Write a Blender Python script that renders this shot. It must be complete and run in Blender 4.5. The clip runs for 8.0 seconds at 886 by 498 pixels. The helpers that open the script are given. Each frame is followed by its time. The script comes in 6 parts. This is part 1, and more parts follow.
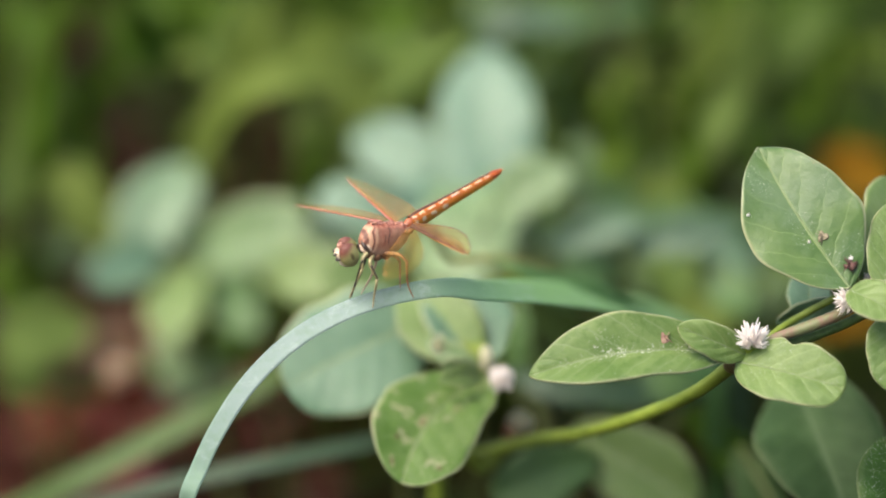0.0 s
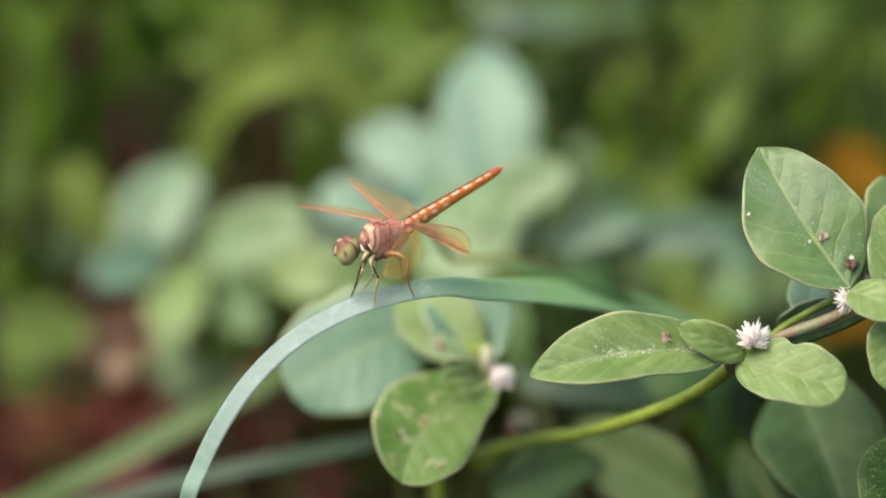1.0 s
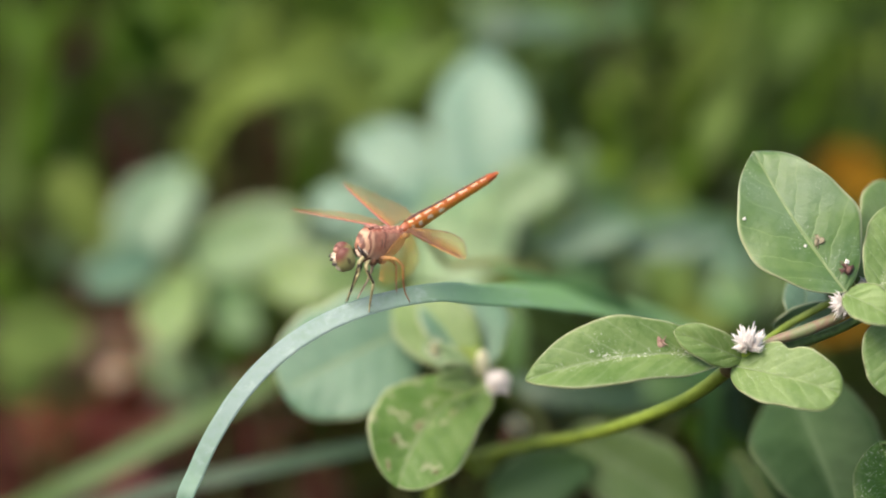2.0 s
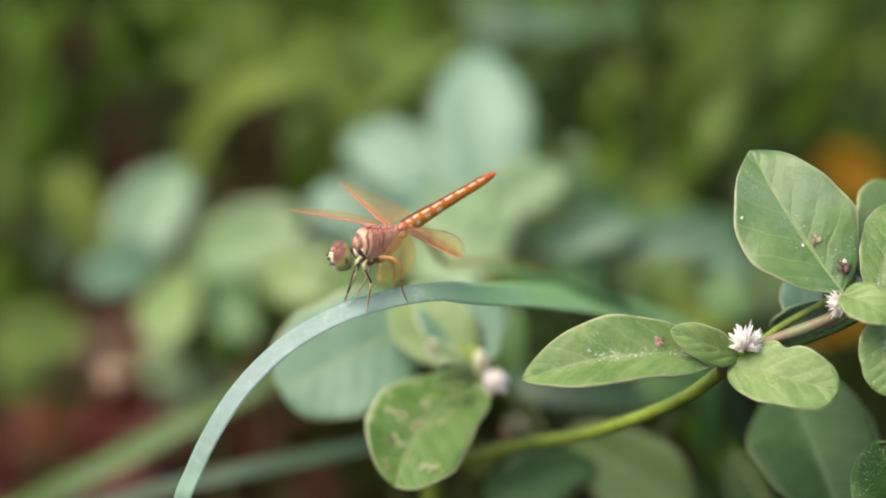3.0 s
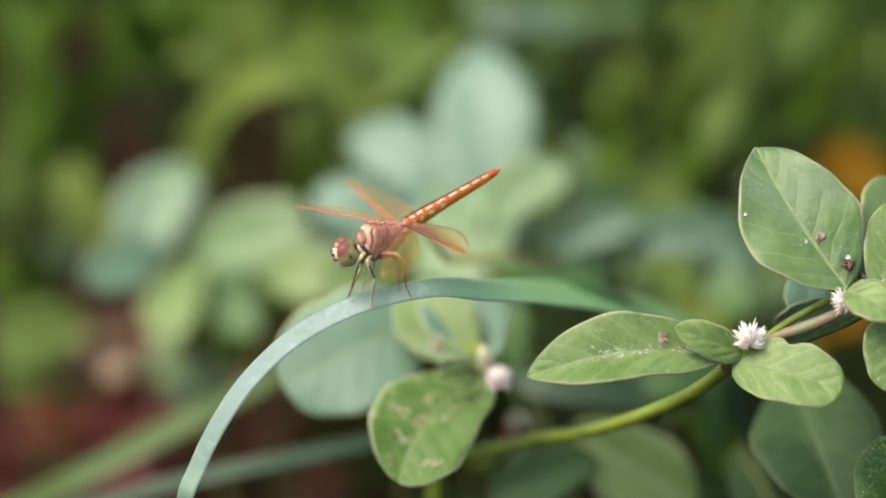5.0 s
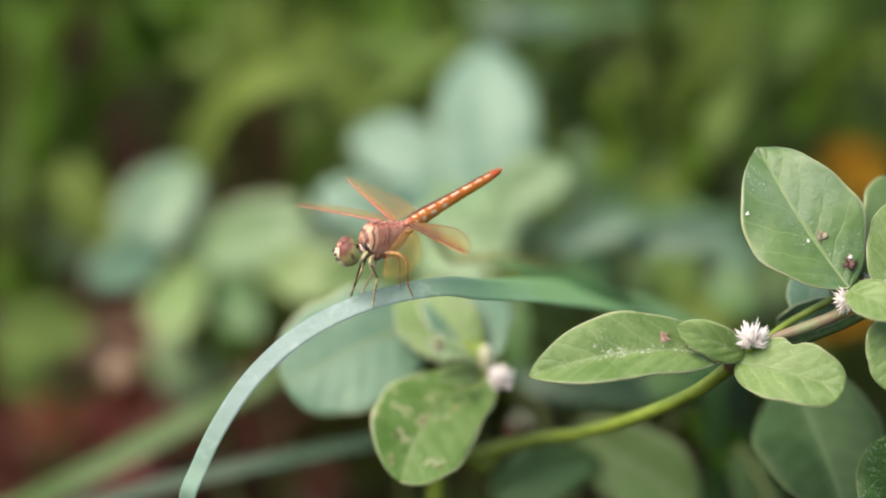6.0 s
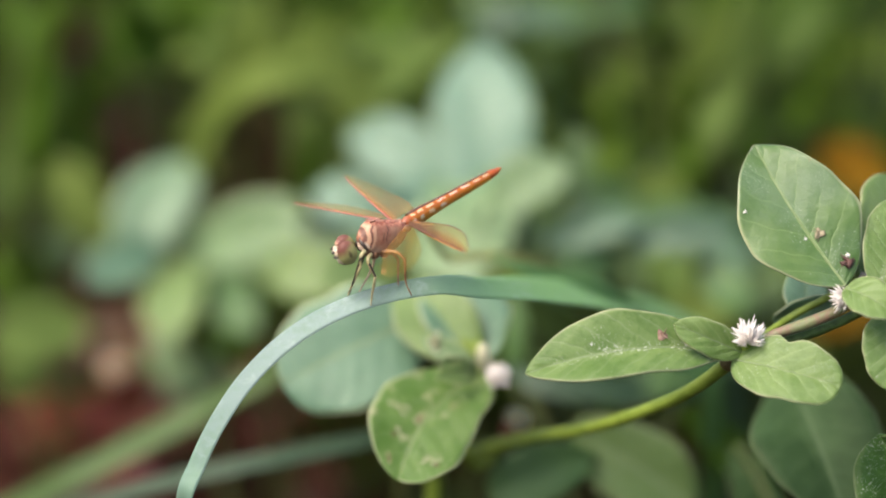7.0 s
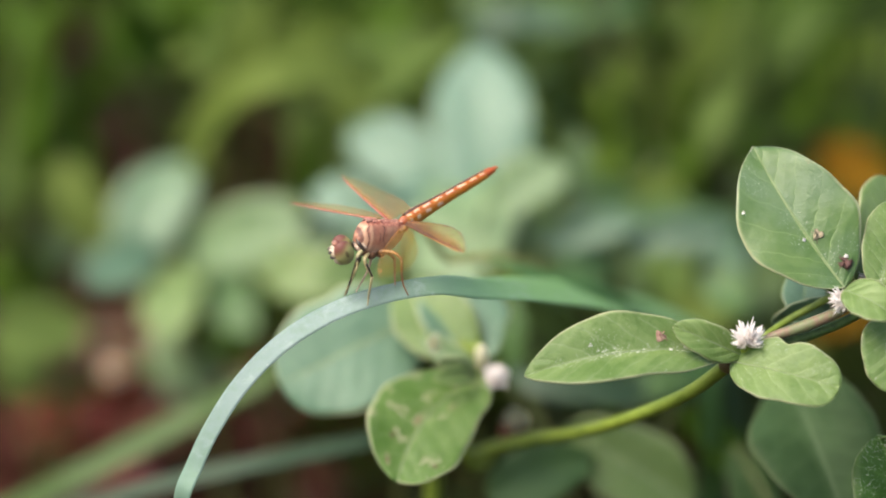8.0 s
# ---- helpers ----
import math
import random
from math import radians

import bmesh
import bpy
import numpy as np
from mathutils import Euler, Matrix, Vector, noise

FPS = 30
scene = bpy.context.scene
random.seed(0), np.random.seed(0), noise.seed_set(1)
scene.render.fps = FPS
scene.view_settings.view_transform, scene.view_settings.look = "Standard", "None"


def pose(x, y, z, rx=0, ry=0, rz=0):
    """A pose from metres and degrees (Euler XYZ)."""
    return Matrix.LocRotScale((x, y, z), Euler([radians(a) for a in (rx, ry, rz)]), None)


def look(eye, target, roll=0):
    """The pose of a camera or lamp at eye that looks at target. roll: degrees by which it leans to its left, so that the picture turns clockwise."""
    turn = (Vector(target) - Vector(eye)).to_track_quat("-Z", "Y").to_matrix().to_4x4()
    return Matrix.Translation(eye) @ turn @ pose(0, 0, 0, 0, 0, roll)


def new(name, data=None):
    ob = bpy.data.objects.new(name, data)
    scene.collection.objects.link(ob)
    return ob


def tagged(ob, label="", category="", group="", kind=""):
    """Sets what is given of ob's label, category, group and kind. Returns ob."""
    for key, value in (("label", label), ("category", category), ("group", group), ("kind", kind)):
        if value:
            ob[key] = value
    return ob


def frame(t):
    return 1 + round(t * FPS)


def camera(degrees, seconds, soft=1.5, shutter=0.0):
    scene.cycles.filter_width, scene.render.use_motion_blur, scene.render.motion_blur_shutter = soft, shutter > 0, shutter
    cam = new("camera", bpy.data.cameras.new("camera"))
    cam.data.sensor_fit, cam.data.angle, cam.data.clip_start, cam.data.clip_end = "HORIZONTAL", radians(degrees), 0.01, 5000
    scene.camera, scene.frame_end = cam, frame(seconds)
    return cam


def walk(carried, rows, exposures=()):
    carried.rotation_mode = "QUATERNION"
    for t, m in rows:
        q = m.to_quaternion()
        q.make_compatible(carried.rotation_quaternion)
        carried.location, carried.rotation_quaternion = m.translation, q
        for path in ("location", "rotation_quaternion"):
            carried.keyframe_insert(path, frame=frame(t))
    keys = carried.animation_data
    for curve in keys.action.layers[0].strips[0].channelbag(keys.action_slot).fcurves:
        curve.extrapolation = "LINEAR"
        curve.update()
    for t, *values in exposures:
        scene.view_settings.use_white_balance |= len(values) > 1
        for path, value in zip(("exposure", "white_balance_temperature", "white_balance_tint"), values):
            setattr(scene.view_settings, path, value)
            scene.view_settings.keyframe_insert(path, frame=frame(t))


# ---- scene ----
from mathutils.bvhtree import BVHTree

EYE = (0.0000, -0.3684, 0.2841)
cam = camera(20.4, 8.0, soft=1.9)
cam.data.dof.use_dof = True
cam.data.dof.focus_distance = 0.392
cam.data.dof.aperture_fstop = 5.0
walk(cam, [
    (0.0, pose(*EYE, 69.953, 0, 0.062)),
    (0.1, pose(*EYE, 69.950, 0, 0.057)),
    (0.2, pose(*EYE, 69.907, 0, 0.040)),
    (0.3, pose(*EYE, 69.890, 0, 0.049)),
    (0.4, pose(*EYE, 69.887, 0, 0.045)),
    (0.5, pose(*EYE, 69.870, 0, 0.053)),
    (0.6, pose(*EYE, 69.832, 0, 0.043)),
    (0.7, pose(*EYE, 69.832, 0, 0.033)),
    (0.8, pose(*EYE, 69.873, 0, 0.048)),
    (0.9, pose(*EYE, 69.939, 0, 0.077)),
    (1.0, pose(*EYE, 69.940, 0, 0.080)),
    (1.1, pose(*EYE, 69.942, 0, 0.025)),
    (1.2, pose(*EYE, 69.904, 0, -0.017)),
    (1.3, pose(*EYE, 69.918, 0, -0.019)),
    (1.4, pose(*EYE, 69.933, 0, 0.044)),
    (1.5, pose(*EYE, 69.973, 0, 0.042)),
    (1.6, pose(*EYE, 69.987, 0, 0.003)),
    (1.7, pose(*EYE, 70.014, 0, -0.022)),
    (2.8, pose(*EYE, 70.072, 0, -0.041)),
    (2.9, pose(*EYE, 70.033, 0, -0.093)),
    (3.0, pose(*EYE, 70.034, 0, -0.092)),
    (3.1, pose(*EYE, 70.046, 0, -0.059)),
    (3.2, pose(*EYE, 70.046, 0, -0.025)),
    (3.3, pose(*EYE, 70.019, 0, -0.044)),
    (3.4, pose(*EYE, 69.992, 0, -0.063)),
    (3.5, pose(*EYE, 70.004, 0, -0.056)),
    (3.6, pose(*EYE, 70.003, 0, -0.040)),
    (3.7, pose(*EYE, 70.003, 0, -0.049)),
    (3.8, pose(*EYE, 70.002, 0, -0.059)),
    (3.9, pose(*EYE, 70.001, 0, -0.043)),
    (4.0, pose(*EYE, 70.000, 0, 0.000)),
    (4.1, pose(*EYE, 69.987, 0, 0.037)),
    (4.2, pose(*EYE, 69.987, 0, 0.022)),
    (4.4, pose(*EYE, 70.001, 0, -0.021)),
    (4.5, pose(*EYE, 70.001, 0, -0.010)),
    (4.6, pose(*EYE, 69.985, 0, 0.018)),
    (4.7, pose(*EYE, 69.982, 0, 0.006)),
    (5.8, pose(*EYE, 69.805, 0, -0.012)),
    (5.9, pose(*EYE, 69.891, 0, 0.014)),
    (6.0, pose(*EYE, 69.930, 0, 0.047)),
    (6.2, pose(*EYE, 69.824, 0, 0.050)),
    (6.4, pose(*EYE, 69.916, 0, -0.003)),
    (6.5, pose(*EYE, 69.909, 0, -0.043)),
    (6.7, pose(*EYE, 69.874, 0, 0.016)),
    (6.9, pose(*EYE, 69.883, 0, -0.015)),
    (7.0, pose(*EYE, 69.887, 0, -0.018)),
    (7.2, pose(*EYE, 69.846, 0, -0.015)),
    (7.4, pose(*EYE, 69.912, 0, -0.031)),
    (7.5, pose(*EYE, 69.915, 0, -0.062)),
    (7.7, pose(*EYE, 69.935, 0, -0.000)),
    (7.9, pose(*EYE, 69.875, 0, -0.065)),
    (8.0, pose(*EYE, 69.915, 0, -0.056)),
], [(0.0, 1.0, 7120, 11), (8.0, 1.0, 7030, 11)])

# ---- light: a bright, thinly overcast sky ----
SUN_TURN, SUN_HEIGHT = 238.0, 56.0
world = bpy.data.worlds.new("sky")
scene.world = world
world.use_nodes = True
wn, wl = world.node_tree.nodes, world.node_tree.links
sky = wn.new("ShaderNodeTexSky")
sky.sky_type, sky.sun_disc = "NISHITA", False
sky.sun_elevation, sky.sun_rotation = radians(SUN_HEIGHT), radians(SUN_TURN)
sky.air_density, sky.dust_density = 1.0, 4.0
wl.new(sky.outputs[0], wn["Background"].inputs[0])
wn["Background"].inputs[1].default_value = 0.15
sun = new("sun", bpy.data.lights.new("sun", "SUN"))
sun.data.energy, sun.data.angle, sun.data.color = 1.93, radians(36), (1.0, 0.97, 0.92)
sun.matrix_world = look((math.sin(radians(SUN_TURN)) * 5, math.cos(radians(SUN_TURN)) * 5, 5 * math.tan(radians(SUN_HEIGHT))), (0, 0, 0))

# ---- materials ----


def nodes_of(name):
    m = bpy.data.materials.new(name)
    m.use_nodes = True
    return m, m.node_tree.nodes, m.node_tree.links, m.node_tree.nodes["Principled BSDF"]


class Net:
    """Short hand for building node trees."""

    def __init__(self, name):
        self.m, self.n, self.l, self.b = nodes_of(name)
        self.out = self.n["Material Output"]
        self.tc = self.n.new("ShaderNodeTexCoord")

    def put(self, socket, value):
        if isinstance(value, bpy.types.NodeSocket):
            self.l.new(value, socket)
        elif isinstance(value, tuple) and len(value) == 3 and socket.type == "RGBA":
            socket.default_value = (*value, 1)
        else:
            socket.default_value = value

    def math(self, op, a, b=0.0, clamp=False):
        q = self.n.new("ShaderNodeMath")
        q.operation, q.use_clamp = op, clamp
        self.put(q.inputs[0], a)
        self.put(q.inputs[1], b)
        return q.outputs[0]

    def step(self, value, lo, hi, a=0.0, b=1.0):
        q = self.n.new("ShaderNodeMapRange")
        q.interpolation_type = "SMOOTHSTEP"
        for i, v in enumerate((value, lo, hi, a, b)):
            self.put(q.inputs[i], v)
        return q.outputs[0]

    def mix(self, f, a, b):
        q = self.n.new("ShaderNodeMix")
        q.data_type = "RGBA"
        self.put(q.inputs[0], f)
        self.put(q.inputs[6], a)
        self.put(q.inputs[7], b)
        return q.outputs[2]

    def noise(self, scale, detail=3.0, vector=None, rough=0.55):
        q = self.n.new("ShaderNodeTexNoise")
        self.put(q.inputs["Vector"], vector or self.tc.outputs["Object"])
        self.put(q.inputs["Scale"], scale)
        self.put(q.inputs["Detail"], detail)
        self.put(q.inputs["Roughness"], rough)
        return q.outputs[0]

    def cells(self, scale, vector=None):
        q = self.n.new("ShaderNodeTexVoronoi")
        self.put(q.inputs["Vector"], vector or self.tc.outputs["Object"])
        self.put(q.inputs["Scale"], scale)
        return q.outputs["Distance"]

    def xyz(self, vector):
        q = self.n.new("ShaderNodeSeparateXYZ")
        self.put(q.inputs[0], vector)
        return q.outputs

    def bump(self, height, distance, strength=1.0):
        q = self.n.new("ShaderNodeBump")
        self.put(q.inputs["Height"], height)
        self.put(q.inputs["Distance"], distance)
        self.put(q.inputs["Strength"], strength)
        self.l.new(q.outputs[0], self.b.inputs["Normal"])

    def random(self):
        return self.n.new("ShaderNodeObjectInfo").outputs["Random"]

    def island(self):
        return self.n.new("ShaderNodeNewGeometry").outputs["Random Per Island"]

    def translucent(self, colour, share):
        """Lets part of the light through the leaf."""
        t, x = self.n.new("ShaderNodeBsdfTranslucent"), self.n.new("ShaderNodeMixShader")
        self.put(t.inputs[0], colour)
        self.put(x.inputs[0], share)
        self.l.new(self.b.outputs[0], x.inputs[1])
        self.l.new(t.outputs[0], x.inputs[2])
        self.l.new(x.outputs[0], self.out.inputs[0])


def leaf_material(name, dark, light, vein, specks=0.0, rough=0.42, veins=10, spots=0.0, spec=0.5, quilt=0.15, pale_rim=0.8, sky_sheen=0.0, pits=0.0, along_rib=0.0, marks=(), veined=0.38):
    k = Net(name)
    uv = k.xyz(k.tc.outputs["UV"])
    across = k.math("ABSOLUTE", k.math("SUBTRACT", k.math("MULTIPLY", uv[0], 2.0), 1.0))
    wob = k.noise(260.0, 2.0)
    # the lateral veins run outwards and forwards from the midrib
    phase = k.math("SUBTRACT", k.math("MULTIPLY", uv[1], float(veins)), k.math("MULTIPLY", across, 1.6))
    phase = k.math("ADD", phase, k.math("MULTIPLY", wob, 0.55))
    wave = k.math("ABSOLUTE", k.math("SUBTRACT", k.math("FRACT", phase), 0.5))
    lateral = k.step(wave, 0.07, 0.0)
    midrib = k.step(across, 0.055, 0.015)
    rim = k.step(across, 0.93, 0.995)
    mask = k.math("MAXIMUM", midrib, k.math("MULTIPLY", lateral, veined))
    patch = k.noise(170.0, 4.0)
    fine = k.noise(1500.0, 4.0)
    mottle = k.noise(520.0, 5.0, rough=0.7)
    tone = k.math("ADD", k.math("MULTIPLY", patch, 0.6), k.math("ADD", k.math("MULTIPLY", mottle, 0.45), k.math("MULTIPLY", fine, 0.2)))
    tone = k.step(tone, 0.47, 0.76)
    tone = k.math("ADD", k.math("MULTIPLY", tone, 0.6), k.math("ADD", k.math("MULTIPLY", k.random(), 0.2), k.math("MULTIPLY", k.step(k.noise(60.0, 2.0), 0.35, 0.65), 0.25)))
    col = k.mix(tone, dark, light)
    # darker bands lie just beside each lateral vein
    band = k.math("MULTIPLY", k.step(k.math("FRACT", phase), 0.52, 0.95), k.step(across, 0.04, 0.3))
    col = k.mix(k.math("MULTIPLY", band, 0.65 * veined), col, dark)
    col = k.mix(mask, col, vein)
    col = k.mix(k.math("MULTIPLY", rim, pale_rim), col, (0.42, 0.44, 0.26))
    # pale patches in the base colour imitate sky sheen on the leaf
    if sky_sheen:
        pale_sheen = k.math("MULTIPLY", k.step(k.math("ADD", k.math("MULTIPLY", k.noise(75.0, 3.0), 0.8), k.math("MULTIPLY", mottle, 0.2)), 0.36, 0.60), 0.7)
        col = k.mix(pale_sheen, col, (0.090, 0.157, 0.080))
    if pits:
        dent = k.math("MULTIPLY", k.step(k.noise(480.0, 3.0), 0.56, 0.64), k.step(k.noise(120.0, 1.0), 0.38, 0.52))
        col = k.mix(k.math("MULTIPLY", dent, pits), col, dark)
    if specks:
        where = k.step(k.math("SUBTRACT", k.noise(150.0, 2.0), k.math("MULTIPLY", across, 0.06)), 0.50 - 0.05 * specks, 0.62)
        grit = k.math("MULTIPLY", k.step(k.noise(3300.0, 2.0, rough=0.7), 0.61, 0.68), where)
        if along_rib:  # grit gathers in the channel of the midrib
            grit = k.math("MAXIMUM", k.math("MULTIPLY", grit, 0.55), k.math("MULTIPLY", k.step(k.noise(2200.0, 2.0, rough=0.7), 0.55, 0.63), k.math("MULTIPLY", k.step(across, 0.24, 0.06), k.step(k.noise(210.0, 2.0), 0.42, 0.55))))
        dust = k.math("MULTIPLY", k.step(k.cells(520.0), 0.11, 0.05), k.step(k.noise(110.0, 1.0), 0.5, 0.6))
        col = k.mix(k.math("MAXIMUM", k.math("MULTIPLY", grit, 0.9 * min(1, specks)), k.math("MULTIPLY", dust, 0.5 * min(1, specks))), col, (0.72, 0.72, 0.62))
        rust = k.math("MULTIPLY", k.step(k.noise(330.0, 3.0), 0.69, 0.76), 0.7)
        col = k.mix(rust, col, (0.22, 0.16, 0.08))
    if spots:
        area = k.step(k.noise(95.0, 1.0), 0.40, 0.52)
        scar = k.math("MULTIPLY", k.step(k.noise(430.0, 4.0, rough=0.65), 0.54, 0.62), area)
        col = k.mix(k.math("MULTIPLY", scar, spots), col, (0.42, 0.41, 0.25))
        hole = k.step(k.math("ADD", k.cells(190.0), k.math("MULTIPLY", mottle, 0.25)), 0.24, 0.17)
        col = k.mix(hole, col, (0.10, 0.06, 0.03))
    for mu, mv, size in marks:  # round brown blemishes
        d = k.math("ADD", k.math("POWER", k.math("SUBTRACT", uv[0], mu), 2.0), k.math("POWER", k.math("SUBTRACT", uv[1], mv), 2.0))
        d = k.math("ADD", k.math("SQRT", d), k.math("MULTIPLY", k.math("SUBTRACT", mottle, 0.5), size))
        col = k.mix(k.math("MULTIPLY", k.step(d, size * 1.7, size * 1.1), 0.6), col, (0.40, 0.36, 0.20))
        col = k.mix(k.step(d, size, size * 0.6), col, (0.13, 0.075, 0.04))
    k.put(k.b.inputs["Base Color"], col)
    k.put(k.b.inputs["Roughness"], k.step(fine, 0.2, 0.8, rough - 0.06, rough + 0.12))
    k.put(k.b.inputs["Specular IOR Level"], spec)
    if sky_sheen:  # a faint bluish sheen lobe on top of the painted patches
        k.put(k.b.inputs["Sheen Weight"], sky_sheen)
        k.put(k.b.inputs["Sheen Roughness"], 0.5)
        k.put(k.b.inputs["Sheen Tint"], (0.86, 0.93, 0.97))
    pillow = k.math("MULTIPLY", k.math("POWER", k.math("MULTIPLY", wave, 2.0), 0.6), k.step(across, 1.1, 0.1))
    h = k.math("ADD", k.math("SUBTRACT", k.math("MULTIPLY", pillow, quilt), k.math("MULTIPLY", midrib, 0.15)), k.math("ADD", k.math("MULTIPLY", fine, 0.2), k.math("ADD", k.math("MULTIPLY", mottle, 0.42), k.math("MULTIPLY", patch, 0.4))))
    k.bump(h, 0.0007, 0.55 if sky_sheen else 0.85)
    k.translucent(k.mix(0.5, light, (0.30, 0.45, 0.06)), 0.10 if sky_sheen else 0.22)
    return k.m


def plain_leaf(name, dark, light, rough=0.5, pale_sheen=0.0, share=0.25, scale=60.0, random_of="object", through_colour=None, ribs=1.0, spread=(0.2, 0.85)):
    """Grass and small or distant foliage: parallel grain, no net of veins."""
    k = Net(name)
    uv = k.xyz(k.tc.outputs["UV"])
    grain = k.math("ABSOLUTE", k.math("SUBTRACT", k.math("FRACT", k.math("MULTIPLY", uv[0], 9.0)), 0.5))
    patch = k.noise(scale, 3.0)
    r = k.island() if random_of == "island" else k.random()
    tone = k.math("ADD", k.math("MULTIPLY", patch, 0.5), k.math("MULTIPLY", r, 0.5))
    tone = k.math("ADD", tone, k.math("MULTIPLY", grain, 0.12 * ribs))
    col = k.mix(k.step(tone, *spread), dark, light)
    k.put(k.b.inputs["Base Color"], col)
    k.put(k.b.inputs["Roughness"], rough)
    if pale_sheen:
        k.put(k.b.inputs["Sheen Weight"], pale_sheen)
        k.put(k.b.inputs["Sheen Roughness"], 0.45)
        k.put(k.b.inputs["Sheen Tint"], (0.75, 0.86, 0.95))
    k.put(k.b.inputs["Specular IOR Level"], 0.12 if rough > 0.55 else 0.5)
    k.bump(k.math("ADD", k.math("MULTIPLY", grain, ribs), k.math("MULTIPLY", k.noise(900.0, 2.0), 0.3)), 0.0002, 0.5)
    k.translucent(k.mix(0.5, col, through_colour or (0.25, 0.40, 0.05)), share)
    return k.m


def sheen_blade():
    """Grass with pale bluish sky sheen painted over its middle, broken in places."""
    k = Net("sheen_blade")
    uv = k.xyz(k.tc.outputs["UV"])
    patch, fine = k.noise(80.0, 3.0), k.noise(900.0, 3.0)
    col = k.mix(k.step(patch, 0.3, 0.7), (0.088, 0.205, 0.110), (0.128, 0.262, 0.150))
    col = k.mix(k.math("MULTIPLY", k.step(uv[1], 0.64, 0.78), 0.85), col, (0.15, 0.33, 0.085))
    # the sky's sheen, put into the colour, fades out along the blade
    sheen_zone = k.step(k.math("ADD", uv[1], k.math("MULTIPLY", k.math("SUBTRACT", patch, 0.5), 0.15)), 0.70, 0.52)
    sheen_zone = k.math("MULTIPLY", sheen_zone, k.step(uv[1], 0.16, 0.36, 0.35, 1.0))
    sheen_mask = k.math("MULTIPLY", sheen_zone, k.step(k.math("ADD", k.math("MULTIPLY", patch, 0.5), k.math("MULTIPLY", fine, 0.5)), 0.25, 0.6, 0.45, 1.0))
    col = k.mix(k.math("MULTIPLY", sheen_mask, 0.85), col, (0.225, 0.305, 0.305))
    rib = k.math("ABSOLUTE", k.math("SUBTRACT", k.math("FRACT", k.math("ADD", k.math("MULTIPLY", uv[0], 11.0), k.math("MULTIPLY", patch, 0.5))), 0.5))
    col = k.mix(k.math("MULTIPLY", k.step(rib, 0.2, 0.5), 0.16), col, (0.32, 0.42, 0.38))
    streak = k.step(k.math("ADD", k.noise(260.0, 4.0, rough=0.7), k.math("MULTIPLY", rib, 0.12)), 0.56, 0.70)
    col = k.mix(k.math("MULTIPLY", streak, 0.35), col, (0.36, 0.45, 0.44))
    k.put(k.b.inputs["Base Color"], col)
    k.put(k.b.inputs["Roughness"], k.step(fine, 0.2, 0.8, 0.55, 0.7))
    k.put(k.b.inputs["Sheen Weight"], k.math("MULTIPLY", sheen_mask, 0.4))
    k.put(k.b.inputs["Sheen Roughness"], 0.45)
    k.put(k.b.inputs["Sheen Tint"], (0.78, 0.88, 0.97))
    k.bump(fine, 0.00008, 0.5)
    dust = k.math("MULTIPLY", k.step(k.cells(420.0), 0.07, 0.03), 0.7)
    k.put(k.b.inputs["Base Color"], k.mix(dust, col, (0.62, 0.66, 0.62)))
    k.translucent(k.mix(0.5, col, (0.22, 0.42, 0.06)), 0.2)
    return k.m


def papery(name, a, b):
    """Thin dry bracts that let light through."""
    k = Net(name)
    col = k.mix(k.step(k.noise(700.0, 3.0), 0.35, 0.65), a, b)
    k.put(k.b.inputs["Base Color"], col)
    k.put(k.b.inputs["Roughness"], 0.6)
    k.translucent(col, 0.45)
    return k.m


def surface(name, a, b, scale, rough=0.6, fine=4.0, bump=0.0002, spec=0.4):
    """A plain two-tone surface with grain."""
    k = Net(name)
    n1, n2 = k.noise(scale, 3.0), k.noise(scale * fine, 4.0)
    tone = k.step(k.math("ADD", k.math("MULTIPLY", n1, 0.65), k.math("MULTIPLY", n2, 0.35)), 0.36, 0.64)
    k.put(k.b.inputs["Base Color"], k.mix(tone, a, b))
    k.put(k.b.inputs["Roughness"], rough)
    k.put(k.b.inputs["Specular IOR Level"], spec)
    k.bump(n2, bump, 0.6)
    return k.m


LEAF_NEAR = leaf_material("near_leaf", (0.050, 0.124, 0.012), (0.158, 0.245, 0.074), (0.26, 0.33, 0.18), specks=1.0, quilt=0.3, pits=0.4, along_rib=1.0)
LEAF_ROUND = leaf_material("pale_round_leaf", (0.072, 0.15, 0.022), (0.175, 0.265, 0.08), (0.24, 0.33, 0.13), specks=0.5, quilt=0.24, veins=6, veined=0.6)
LEAF_SHEEN = leaf_material("sky_sheen_leaf", (0.030, 0.092, 0.010), (0.082, 0.155, 0.034), (0.16, 0.25, 0.08), specks=0.4, quilt=0.4, veined=0.4, sky_sheen=0.06, spec=0.5, veins=8)
LEAF_SCARRED = leaf_material("scarred_leaf", (0.062, 0.145, 0.016), (0.15, 0.25, 0.065), (0.21, 0.29, 0.11), specks=0.3, spots=0.7, quilt=0.25, marks=((0.73, 0.82, 0.028), (0.55, 0.55, 0.022), (0.36, 0.42, 0.018)))
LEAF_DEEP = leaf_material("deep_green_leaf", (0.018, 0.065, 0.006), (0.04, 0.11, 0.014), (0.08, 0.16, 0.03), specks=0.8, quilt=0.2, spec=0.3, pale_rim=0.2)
LEAF_BLUE = leaf_material("bluish_leaf", (0.100, 0.205, 0.135), (0.153, 0.265, 0.19), (0.20, 0.31, 0.205), rough=0.36, pale_rim=0.2)
# green darkened in the colour itself, for a leaf lying in shade
LEAF_SHADED = leaf_material("shaded_leaf", (0.016, 0.046, 0.010), (0.044, 0.092, 0.030), (0.075, 0.125, 0.055), rough=0.6, spec=0.25, pale_rim=0.15)
